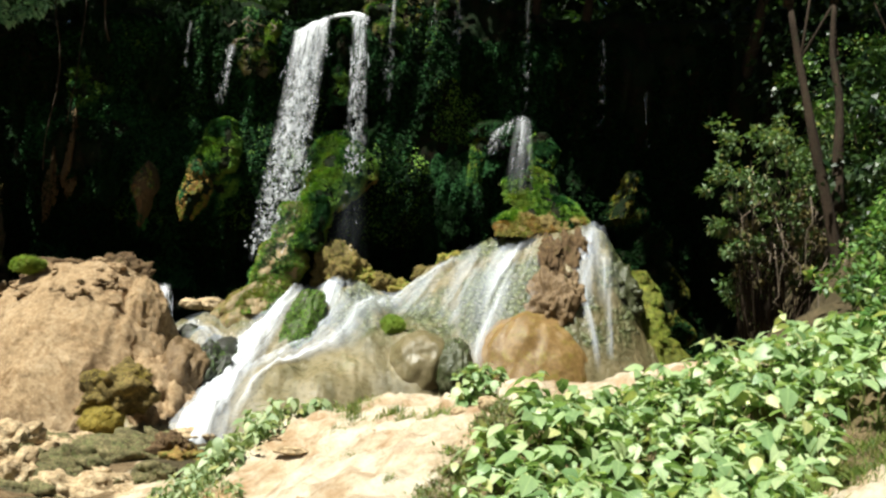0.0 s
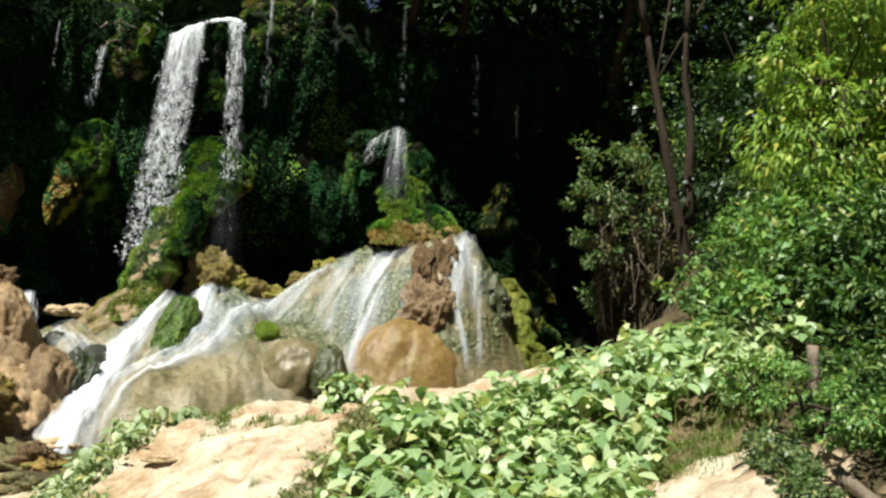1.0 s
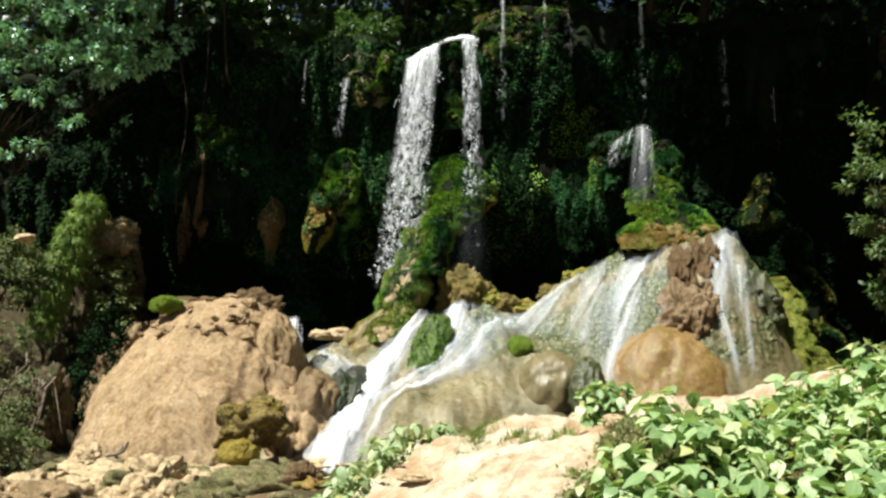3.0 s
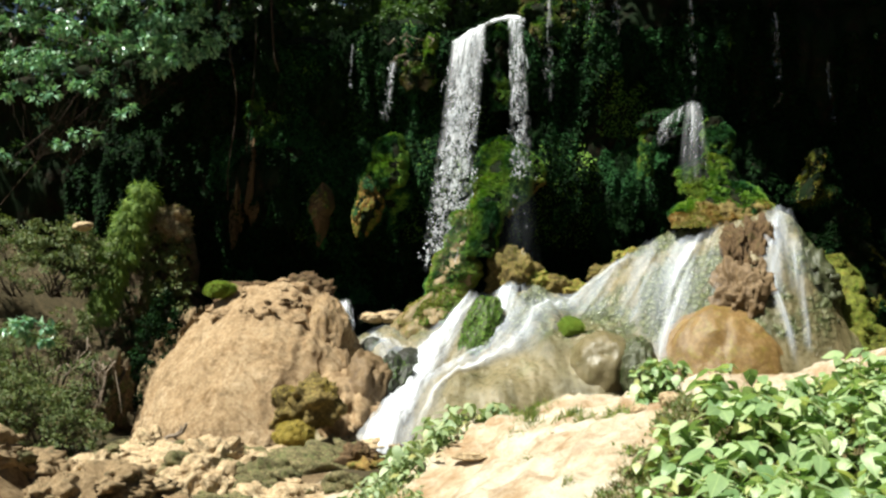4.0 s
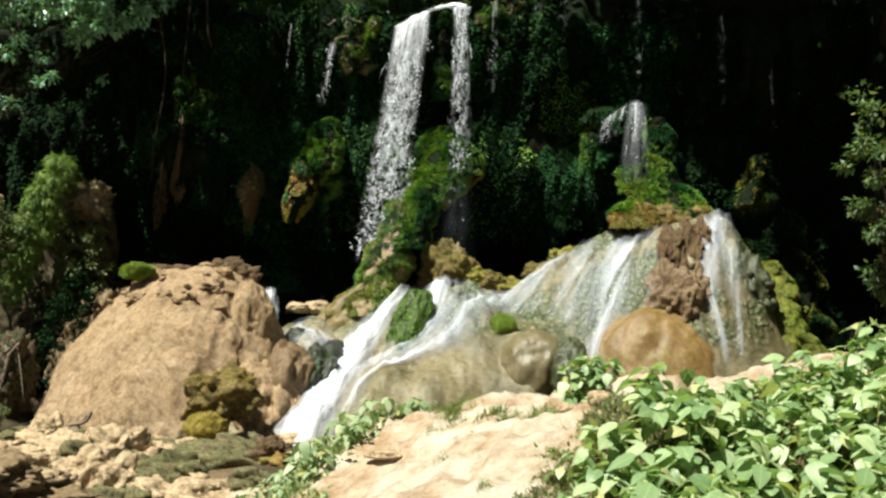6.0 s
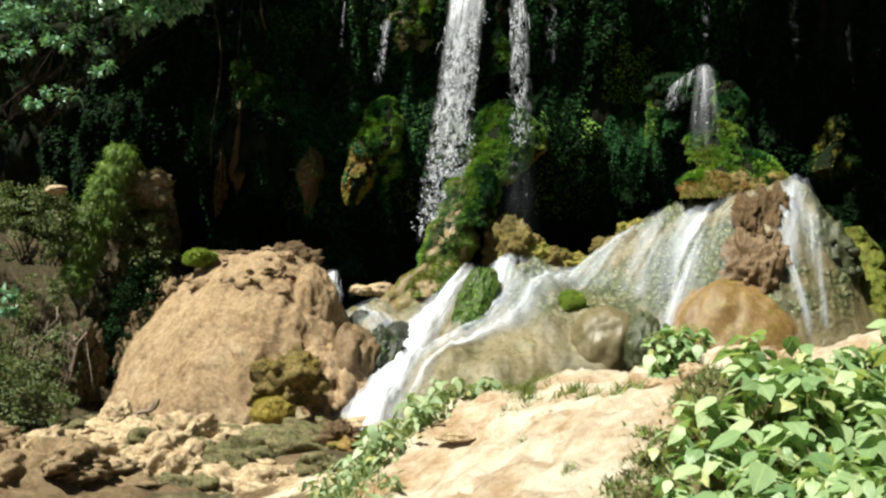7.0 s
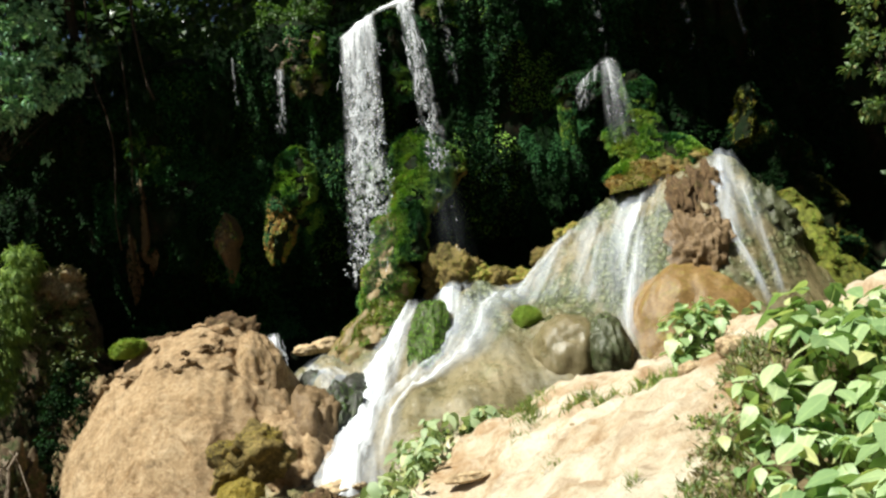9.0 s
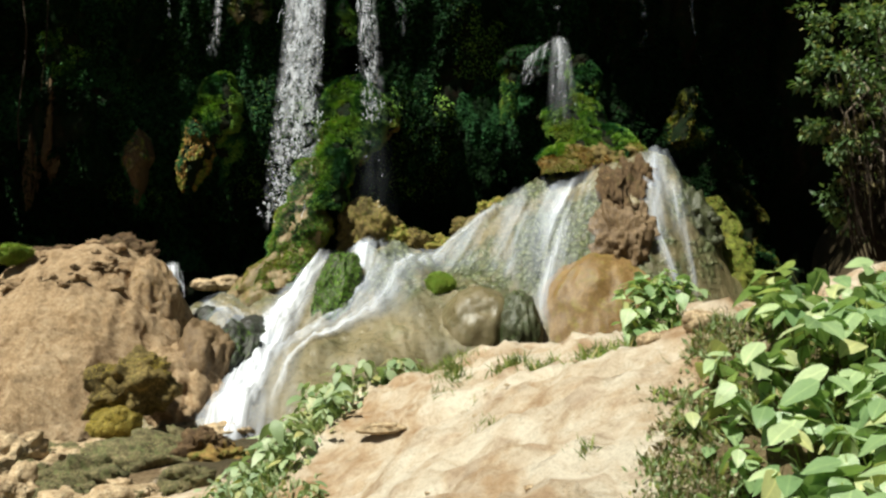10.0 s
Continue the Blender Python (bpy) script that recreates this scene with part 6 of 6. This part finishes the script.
thicket("bank_bush", (-12.4, 22.6, -0.6), ((0, 0, 1.4, 1.2, 0.9, 0.7), (-1.2, -0.2, 1.8, 1.0, 0.9, 0.6), (1.4, 0.4, 0.8, 0.8, 0.8, 0.8), (0.6, 0.8, 2.3, 0.7, 0.6, 0.5), (-0.4, -0.3, 0.5, 1.2, 0.8, 0.7), (-1.8, -0.2, 1.0, 1.0, 0.9, 0.8)), 190, 14000, 0.10, GREYBUSH, "tangled bush on the stream bank", 414, twigs=50, shape=LEAF2)
thicket("bank_bush", (-12.3, 21.0, -0.9), ((0, 0, 1.4, 1.0, 0.8, 0.7), (-1.1, 0, 1.9, 1.0, 0.8, 0.8), (0.7, 0.2, 0.8, 0.7, 0.6, 0.6), (-0.6, -0.2, 0.6, 1.1, 0.8, 0.6)), 150, 10000, 0.09, GREYBUSH, "leafy bush on the shaded stream bank", 418, twigs=30, shape=LEAF2)
thicket("pale_plant", (-10.7, 19.8, 0.4), ((0, 0, 1.0, 0.5, 0.3, 0.25), (-0.6, 0, 1.2, 0.4, 0.3, 0.25)), 14, 260, 0.2, PALE, "pale leafy spray above the low bush", 419, 0.6, "plant", 8)
thicket("fern_plume", (-11.1, 25.3, 2.6), ((0.25, 0, 2.7, 0.35, 0.35, 0.5), (0.05, -0.1, 1.9, 0.45, 0.35, 0.6), (-0.15, -0.2, 1.1, 0.45, 0.35, 0.6), (-0.35, -0.3, 0.3, 0.4, 0.35, 0.6), (-0.5, -0.4, -0.4, 0.3, 0.3, 0.5)),
        170, 15000, 0.27, PLUME, "long yellow-green grassy plume hanging on the bank", 415, 1.5, "grass", 12, spread=0.6, shape=BLADE)
thicket("bank_fern", (-10.1, 25.7, 1.2), ((0, 0, 1.2, 0.8, 0.5, 1.2), (-0.4, 0.3, 2.7, 0.8, 0.5, 0.7), (0.4, 0.3, 0.2, 0.5, 0.4, 0.7)), 120, 5200, 0.13, GREYBUSH, "dark ferny growth below a bare earth patch", 416, twigs=16)
thicket("bank_fern", (-9.9, 24.6, -0.6), ((0, 0, 1.6, 0.7, 0.5, 1.0), (-0.4, 0.2, 0.6, 0.6, 0.5, 0.7), (0.1, 0.3, 2.6, 0.5, 0.4, 0.6)), 90, 3800, 0.12, MOSSDARK, "shaded ferns beside the boulder", 417, twigs=12)
rock("earth_patch", (-10.3, 26.2, 4.75), (0.65, 0.5, 0.5), BANK, 90, "grey earth patch with dry grass on the bank", "rock", amp=0.35, fine=0.15, fur_of=STRAW, fur_n=5000, fur_size=0.16, fur_up=-0.2, fur_droop=1.2)
rock("white_stone", (-12.1, 24.4, 4.4), (0.28, 0.22, 0.15), STONE, 91, "pale stone lying among the bank's bushes", "stone", amp=0.2, sub=4)
for k in range(14):
    q = np.random.default_rng(700 + k)
    a = (-10.4 + 0.5 * q.normal(), 22.3 + 0.2 * q.normal(), 0.6 + 0.3 * q.normal())
    b_ = (a[0] + q.uniform(-0.5, 0.6), a[1] - 0.3, a[2] - q.uniform(0.5, 1.5))
    v, f = tube(bent(a, b_, 8, 0.2, 710 + k), q.uniform(0.012, 0.03) * np.linspace(1, 0.4, 8), 5)
    mesh_thing("dead_root", v, f, WOOD, None, "dead hanging root on the bank", "root", "dead roots on the bank")
rock("root_stump", (-10.3, 22.9, -0.2), (0.5, 0.5, 0.9), SOIL, 94, "brown stump of tangled roots", "stump", amp=0.45, fine=0.2)
for k, (x, z0, z1, w) in enumerate(((-8.6, 5.5, 14, 0.035), (-8.1, 7.0, 14, 0.025), (-7.2, 9.5, 14.5, 0.05))):
    v, f = tube(bent((x, 26.4, z0), (x - 0.3, 26.8, z1), 12, 0.25, 730 + k), w * np.linspace(0.6, 1, 12), 7, k, 0.3)
    mesh_thing("liana", v, f, BARK, None, "dark woody liana hanging before the cliff", "vine", "lianas before the cliff")
# trees above the cliff; unseen crowns are hung out over the edge to shade it
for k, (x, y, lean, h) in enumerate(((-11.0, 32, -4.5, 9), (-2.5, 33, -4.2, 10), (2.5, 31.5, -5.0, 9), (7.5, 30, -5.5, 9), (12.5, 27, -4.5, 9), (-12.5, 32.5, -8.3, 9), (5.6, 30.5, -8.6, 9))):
    tree("overhanging_shade_tree", (x, y, 10.8), (((0.4, lean * 0.5, h * 0.6), 1.0, (0, 0, -0.8)), ((-0.8, lean, h * 0.75), 0.6, (0.3, lean * 0.4, h * 0.5))),
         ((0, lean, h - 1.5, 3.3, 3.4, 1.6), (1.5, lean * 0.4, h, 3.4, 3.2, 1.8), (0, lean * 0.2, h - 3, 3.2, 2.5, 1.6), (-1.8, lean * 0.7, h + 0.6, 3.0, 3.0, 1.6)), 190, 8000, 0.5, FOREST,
         "tall forest tree over the cliff, unseen crown added for shade", 420 + k, 0.24, group="trees above the cliff")
rng = np.random.default_rng(44)
for k in range(22):
    x = -15 + 1.3 * k + rng.uniform(-0.5, 0.5)
    y = 31 + rng.uniform(-0.8, 2.5)
    thicket("edge_bush", (x, y, 11.2), ((0, 0, 0.7, 1.4, 1.0, 0.9), (0.8, 0.4, 1.6, 1.2, 0.9, 0.8), (-0.4, 1.0, 2.4, 1.4, 0.9, 1.0)), 60, 1700, 0.25, WOODLEAF, "green bush at the top of the cliff", 440 + k, twigs=8, group="bushes above the cliff")
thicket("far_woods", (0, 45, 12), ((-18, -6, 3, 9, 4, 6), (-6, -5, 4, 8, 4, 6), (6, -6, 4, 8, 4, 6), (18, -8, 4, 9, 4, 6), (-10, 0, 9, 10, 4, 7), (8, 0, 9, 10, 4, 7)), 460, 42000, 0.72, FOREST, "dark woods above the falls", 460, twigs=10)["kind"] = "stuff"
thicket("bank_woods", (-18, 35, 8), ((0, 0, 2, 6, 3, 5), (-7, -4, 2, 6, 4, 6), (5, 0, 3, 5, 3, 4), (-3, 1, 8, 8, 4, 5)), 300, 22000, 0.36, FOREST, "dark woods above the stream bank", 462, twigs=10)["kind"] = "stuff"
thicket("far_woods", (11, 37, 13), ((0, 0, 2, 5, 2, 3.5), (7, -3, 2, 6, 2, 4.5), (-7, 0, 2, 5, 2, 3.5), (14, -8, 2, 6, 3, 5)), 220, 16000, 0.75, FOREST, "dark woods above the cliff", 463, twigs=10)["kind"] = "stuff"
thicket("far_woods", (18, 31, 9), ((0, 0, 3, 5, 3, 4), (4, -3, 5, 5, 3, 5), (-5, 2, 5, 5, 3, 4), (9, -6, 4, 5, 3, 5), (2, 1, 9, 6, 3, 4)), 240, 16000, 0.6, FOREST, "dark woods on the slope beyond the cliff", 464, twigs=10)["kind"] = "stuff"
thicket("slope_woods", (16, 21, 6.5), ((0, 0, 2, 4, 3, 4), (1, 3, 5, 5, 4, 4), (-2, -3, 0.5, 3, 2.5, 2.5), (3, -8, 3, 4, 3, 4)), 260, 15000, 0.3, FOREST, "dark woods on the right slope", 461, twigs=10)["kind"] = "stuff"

for k, (x, y, s) in enumerate(((7.3, 8.2, 0.8), (7.8, 8.9, 1.0), (7.2, 9.8, 0.7), (7.4, 7.8, 0.9), (7.2, 10.6, 0.8), (6.6, 7.1, 0.6))):
    thicket("slope_bush", (x, y, gz(x, y)), ((0, 0, 0.4 * s, 0.9 * s, 0.8 * s, 0.6 * s), (0.5 * s, 0.3, 0.9 * s, 0.8 * s, 0.7 * s, 0.6 * s)), 60, 2000, 0.13, UNDER, "leafy green bush on the wooded slope", 670 + k, twigs=10, shape=LEAF2, group="bushes on the slope")
for k, (x, y, s) in enumerate(((5.5, 5.5, 0.5), (5.95, 6.4, 0.6), (5.35, 4.8, 0.5), (6.3, 5.6, 0.7), (5.8, 4.5, 0.6), (6.4, 6.9, 0.6), (5.2, 4.0, 0.5))):
    thicket("undergrowth", (x, y, gz(x, y)), ((0, 0, 0.3 * s, 0.8 * s, 0.8 * s, 0.5 * s), (0.4 * s, 0.3 * s, 0.8 * s, 0.7 * s, 0.7 * s, 0.5 * s)), 60, 2200, 0.09, UNDER, "dense undergrowth beyond the rail, coloured dark for shade", 690 + k, twigs=10, shape=LEAF2, group="undergrowth beyond the rail")
rng = np.random.default_rng(47)
made = 0
while made < 46:
    x, y = rng.uniform(5.4, 14.5), rng.uniform(7.5, 19.0)
    if x < 5.5 + 0.3 * (y - 7.5) or (y > 12 and x < 8.4) or x < 0.62 * y + 0.6 or (y < 10 and x < 7.0):
        continue
    s = rng.uniform(0.8, 1.3)
    thicket("slope_bush", (x, y, gz(x, y)), ((0, 0, 0.5 * s, 0.9 * s, 0.8 * s, 0.7 * s), (0.5 * s, 0.3, 1.1 * s, 0.8 * s, 0.7 * s, 0.6 * s), (-0.6 * s, -0.2, 0.2, 0.7 * s, 0.6 * s, 0.5 * s)), 60, 1500, 0.155, (UNDER, SHRUB, FOREST)[made % 3],
            "leafy green bush on the wooded slope", 600 + made, twigs=10, shape=LEAF2, group="bushes on the slope")
    made += 1

# ---- plants and stones of the path ----


def ovate(width, bend, seed, material):
    """A broad pointed leaf, one unit long, with a folded midrib and a slight wave, as a closed thin blade."""
    t = np.array([0.0, 0.10, 0.28, 0.5, 0.72, 0.9, 1.0])
    w = width * np.array([0.05, 0.62, 1.0, 0.93, 0.62, 0.24, 0.0])
    bm = bmesh.new()
    rows = []
    for k in range(7):
        z = -bend * t[k] ** 2
        wave = 0.02 * math.sin(k * 2.1 + seed)
        rows.append([bm.verts.new((s * w[k], t[k], z + (0.10 * w[k] + wave if s else 0))) for s in (-1, 0, 1)])
    for a, b in zip(rows[:-1], rows[1:]):
        for j in (0, 1):
            bm.faces.new((a[j], a[j + 1], b[j + 1], b[j]))
    bmesh.ops.remove_doubles(bm, verts=bm.verts, dist=0.001)
    me = bpy.data.meshes.new("leaf")
    bm.to_mesh(me)
    bm.free()
    me.materials.append(material)
    for p in me.polygons:
        p.use_smooth = True
    return me


LEAVES = [ovate(0.30 + 0.025 * k, 0.10 + 0.12 * k, k, BROAD) for k in range(4)]
PALE_LEAVES = [ovate(0.22 + 0.02 * k, 0.12 + 0.14 * k, k + 4, BANKLEAF) for k in range(4)]


def broadleaf(at, height, sprays, size, r, label, group, wide=1.0, low=0.55, kinds=None):
    """A plant of upright stems, each spray a stalk with three broad leaves."""
    ob = empty("broadleaf_plant", at, label, "plant", group)
    stalks = []
    for _ in range(sprays):
        a = r.uniform(0, 2 * np.pi)
        reach = wide * r.uniform(0.03, 0.30) * (0.6 + height)
        tip = np.array([math.cos(a) * reach, math.sin(a) * reach, height * r.uniform(low, 1.05)])
        v, f = tube(bent((0.04 * r.normal(), 0.04 * r.normal(), -0.08), tip, 5, 0.05, int(r.integers(999))), np.linspace(0.007, 0.003, 5), 3)
        stalks.append((v, f))
        for j in range(3):
            b = a + (j - 1) * 1.9 + r.normal() * 0.3
            s = size * r.uniform(0.7, 1.2) * (1.1 if j == 1 else 0.9)
            leaf = part("leaf", (kinds or LEAVES)[r.integers(4)], ob)
            tilt, roll = r.uniform(-0.8, 0.1), r.normal() * 0.3
            leaf.matrix_basis = Matrix.Translation(tip + 0.03 * r.normal(size=3)) @ Euler((tilt, roll, b - math.pi / 2)).to_matrix().to_4x4() @ Matrix.Diagonal((s, s, s, 1))
    v, f = joined(*stalks)
    mesh_thing("stalk", v, f, GRASS, ob)
    return ob


r = np.random.default_rng(71)
spots = []
tries = 0
while len(spots) < 285 and tries < 30000:
    tries += 1
    x, y = r.uniform(0.6, 6.9), r.uniform(3.6, 10.2)
    left = np.interp(y, (4, 6, 7, 8, 9, 10), (1.3, 0.58, 0.7, 1.2, 2.0, 2.7))
    if x < left or (x > 3.4 and y < 6.3 + 0.55 * (x - 4.0)) or (x > 2.6 and y < 5.0) or (x > 3.05 + 0.5 * (y - 5.1) and y < 7.4 + 0.2 * (x - 4)) or x > 5.8 + 0.45 * (y - 6) or (y < 4.6 and x < 1.35) or (x < 3.7 and y > 8.2 + 0.75 * (x - 1.5)):
        continue
    if any((x - a) ** 2 + (y - b) ** 2 < 0.19**2 for a, b, _ in spots):
        continue
    spots.append((x, y, float(step(0.0, 0.9, x - left))))
for x, y, inner in spots:
    h = r.uniform(0.24, 0.42) * (1.35 if x > 3.4 else 1.0) * (0.4 + 0.6 * inner)
    broadleaf((x, y, gz(x, y)), h, int(r.integers(5, 8)), (0.142 + 0.034 * inner) * r.uniform(0.8, 1.2), r, "sunlit broad-leaved green plant beside the path", "broad-leaved plants beside the path")
bank = [(np.interp(y, (9.8, 10.6, 11.4, 12.3, 13.2), (-1.25, -1.35, -1.15, -0.9, -1.2)) - r.uniform(-0.25, 0.8), y) for y in np.linspace(9.9, 13.4, 36)]
for x, y in bank:
    broadleaf((x, y, gz(x, y)), r.uniform(0.2, 0.4), int(r.integers(5, 8)), r.uniform(0.13, 0.18), r, "leafy pale green plant on the stream side of the path", "leafy plants beside the stream", 1.0, 0.25, PALE_LEAVES)
for x, y, n, h, s in ((1.60, 9.7, 30, 0.44, 0.115), (1.46, 9.64, 22, 0.34, 0.11), (1.76, 9.64, 22, 0.36, 0.11), (-0.25, 12.5, 8, 0.28, 0.17), (-0.95, 12.7, 7, 0.24, 0.15), (-1.3, 12.3, 7, 0.22, 0.15), (-1.05, 11.8, 5, 0.18, 0.14),
                      (-1.6, 13.0, 6, 0.2, 0.14), (-1.5, 11.6, 5, 0.16, 0.12), (2.75, 11.6, 5, 0.16, 0.11), (-0.6, 12.3, 6, 0.2, 0.14), (-1.9, 12.4, 6, 0.22, 0.14), (-1.7, 12.0, 6, 0.2, 0.13), (-2.0, 11.5, 6, 0.2, 0.13), (-1.75, 11.0, 5, 0.16, 0.12), (-2.2, 12.9, 6, 0.22, 0.13), (-1.45, 12.7, 6, 0.24, 0.15), (-0.35, 12.35, 6, 0.22, 0.15)):
    broadleaf((x, y, gz(x, y)), h * 1.15, n + 3, s * 1.2, r, "clump of broad-leaved plant on the sandy bank", "leafy clumps on the bank", 0.6 if y < 10 else 0.9, 0.06, LEAVES if y < 10 else PALE_LEAVES)


def tufts(name, spots_, blades, size, material, label, seed, category="grass", shape=BLADE, kind="stuff"):
    """Tufts of blades at spots (x, y, spread) joined into one."""
    q = np.random.default_rng(seed)
    at, way = [], []
    for x, y, s in spots_:
        p = np.array([x, y]) + q.normal(size=(blades, 2)) * s
        z = ground_z(p[:, 0], p[:, 1])
        at.append(np.stack([p[:, 0], p[:, 1], z - 0.01], -1))
        way.append(unit(q.normal(size=(blades, 3)) * np.array([0.6, 0.6, 0.2]) + np.array([0, 0, 0.9])))
    at, way = np.concatenate(at), np.concatenate(way)
    v, f = strew(shape, at, way, unit(q.normal(size=at.shape) + np.array([0, 0, 0.6])), size * q.uniform(0.4, 1.3, len(at)))
    return mesh_thing(name, v, f, material, None, label, category, "", kind, smooth=False)


LINE = ((4, 6, 7, 8, 9, 10), (1.0, 0.38, 0.52, 1.08, 1.85, 2.7))
edge = [(np.interp(y, *LINE) - 0.02 + abs(r.normal()) * 0.24, y, 0.07) for y in np.linspace(5.2, 10.2, 220)]
tufts("bank_weeds", edge, 26, 0.08, DRY, "dry brown weeds along the edge of the plants", 1, "weeds", BLADE)
tufts("bank_weeds", edge[::2], 90, 0.05, STRAW, "low straw-coloured weeds along the edge of the plants", 11, "weeds", LEAF2)
tufts("bank_weeds", edge[1::2], 70, 0.05, BANKLEAF, "low pale green weeds along the edge of the plants", 13, "weeds", LEAF2)
tufts("bank_grass", edge[::3], 40, 0.12, GRASS, "tufts of green and straw grass along the path", 2)
tufts("bank_grass", [(0.66, 7.3, 0.05), (0.75, 7.0, 0.06), (0.5, 7.9, 0.04), (0.2, 9.2, 0.06), (0.35, 10.6, 0.08), (0.1, 11.0, 0.08)], 50, 0.08, GRASS, "low grass tufts growing in the path", 12)
tufts("bank_grass", [(1.35, 9.6, 0.12), (1.55, 9.4, 0.12), (1.8, 9.5, 0.12), (1.2, 9.9, 0.1), (0.75, 11.2, 0.08), (0.85, 10.4, 0.06), (0.3, 11.6, 0.08)], 170, 0.14, GRASS, "short grass at the foot of the leafy clump", 3)
tufts("bank_grass", [(r.uniform(-2.4, 0.6), r.uniform(12.0, 13.4), 0.15) for _ in range(34)], 70, 0.12, GRASS, "short grass and weeds on the bank's brow", 4)
tufts("path_weeds", [(0.62, 7.2, 0.05), (0.75, 7.4, 0.06), (0.7, 6.8, 0.06), (0.9, 7.7, 0.06), (1.05, 8.2, 0.06)], 60, 0.05, GRASS, "small weeds growing in the path", 5, "weeds", LEAF)
tufts("stream_grass", [(r.uniform(-2.6, -1.2), r.uniform(9.6, 12.0), 0.14) for _ in range(26)], 60, 0.18, GRASS, "long grass between path and stream", 6)
tufts("stream_weeds", [(np.interp(y, (9.8, 10.6, 11.4, 12.3, 13.2), (-1.2, -1.3, -1.1, -0.9, -1.0)) - abs(r.normal()) * 0.75, y, 0.16) for y in r.uniform(9.7, 13.3, 110)], 60, 0.09, BANKLEAF, "small leafy weeds between path and stream", 7, "weeds", LEAF)
tufts("path_grass", [(r.uniform(3.6, 5.6), 7.2 + 0.3 * r.normal(), 0.16) for _ in range(80)], 80, 0.11, GRASS, "thin grass beside the upper path", 8)

low = []
for _ in range(280):
    y = r.uniform(5.8, 10.0)
    low.append((np.interp(y, (4, 6, 7, 8, 9, 10), (1.6, 1.1, 1.3, 1.7, 2.4, 3.2)) + abs(r.normal()) * 0.9, y, 0.12))
tufts("low_weeds", low, 40, 0.06, GRASS, "low leafy weeds under the broad-leaved plants", 9, "weeds", LEAF)
tufts("low_grass", low[:70], 40, 0.14, GRASS, "grass under the broad-leaved plants", 10)
rock("flat_stone", (-0.43, 10.8, gz(-0.43, 10.8) + 0.02), (0.22, 0.12, 0.05), STONE, 501, "flat tan stone lying on the path", "stone", amp=0.25, sub=4)
rock("pale_stone", (1.53, 8.72, gz(1.53, 8.72) + 0.03), (0.11, 0.09, 0.09), STONE, 502, "rounded pale stone at the bank's edge", "stone", amp=0.18, sub=4)
rock("pale_stone", (1.30, 8.95, gz(1.30, 8.95) + 0.01), (0.12, 0.08, 0.06), STONE, 503, "low pale stone beside the leafy clump", "stone", amp=0.2, sub=4)
rock("bank_stone", (0.45, 11.9, gz(0.45, 11.9) - 0.03), (0.22, 0.16, 0.10), EARTH, 504, "worn stone edge in the bank", "stone", amp=0.3, sub=4)
rock("bank_stone", (0.0, 12.1, gz(0.0, 12.1) - 0.03), (0.2, 0.15, 0.09), EARTH, 505, "worn stone edge in the bank", "stone", amp=0.3, sub=4)
for k in range(40):
    x, y = r.uniform(-1.2, 2.2), r.uniform(6.0, 12.5)
    if x > 0.7 + 0.3 * max(0, y - 7.6):
        continue
    s = r.uniform(0.008, 0.025)
    rock("pebble", (x, y, gz(x, y) + s * 0.2), (s * 1.4, s, s * 0.7), STONE, 520 + k, "small pale pebble on the sandy path", "pebble", "pebbles on the path", amp=0.25, sub=2)

# old rail of the upper path
v, f = tube(bent((5.5, 6.4, gz(5.5, 6.4) - 0.15), (5.48, 6.4, 2.1), 8, 0.03, 3), np.linspace(0.055, 0.048, 8), 9, 3, 0.3)
mesh_thing("wooden_post", v, f, WOOD, None, "weathered wooden post among the weeds", "post")
v, f = tube(bent((4.86, 5.25, gz(4.86, 5.25) + 0.10), (4.05, 3.4, gz(4.05, 3.4) + 0.12), 12, 0.03, 5), np.linspace(0.05, 0.045, 12), 9, 5, 0.3)
mesh_thing("wooden_rail", v, f, WOOD, None, "weathered round rail beside the upper path", "rail")
# roots and sticks
for k, (a, b, w) in enumerate((((-7.9, 20.4, -1.0), (-7.3, 20.2, -0.55), 0.05), ((-7.6, 20.2, -1.1), (-7.45, 20.3, -0.62), 0.04), ((-8.6, 20.6, -0.95), (-7.2, 20.0, -0.95), 0.09))):
    v, f = tube(bent(a, b, 8, 0.1, 60 + k), w * np.linspace(1, 0.6, 8), 7, k, 0.3)
    mesh_thing("driftwood", v, f, WOOD, None, "wet piece of driftwood at the pool", "wood", "driftwood at the pool")
for k in range(9):
    a = (-3.1 + 0.3 * r.normal(), 27.0, 10.7 + 0.25 * r.normal())
    b = (a[0] + r.uniform(-0.7, 0.7), 26.5 + 0.2 * r.normal(), a[2] - r.uniform(-0.2, 0.7))
    v, f = tube(bent(a, b, 8, 0.2, 90 + k), 0.03 * np.linspace(1, 0.3, 8), 5)
    mesh_thing("bare_root", v, f, WOOD, None, "bare pale root at the lip of the fall", "root", "roots at the lip")
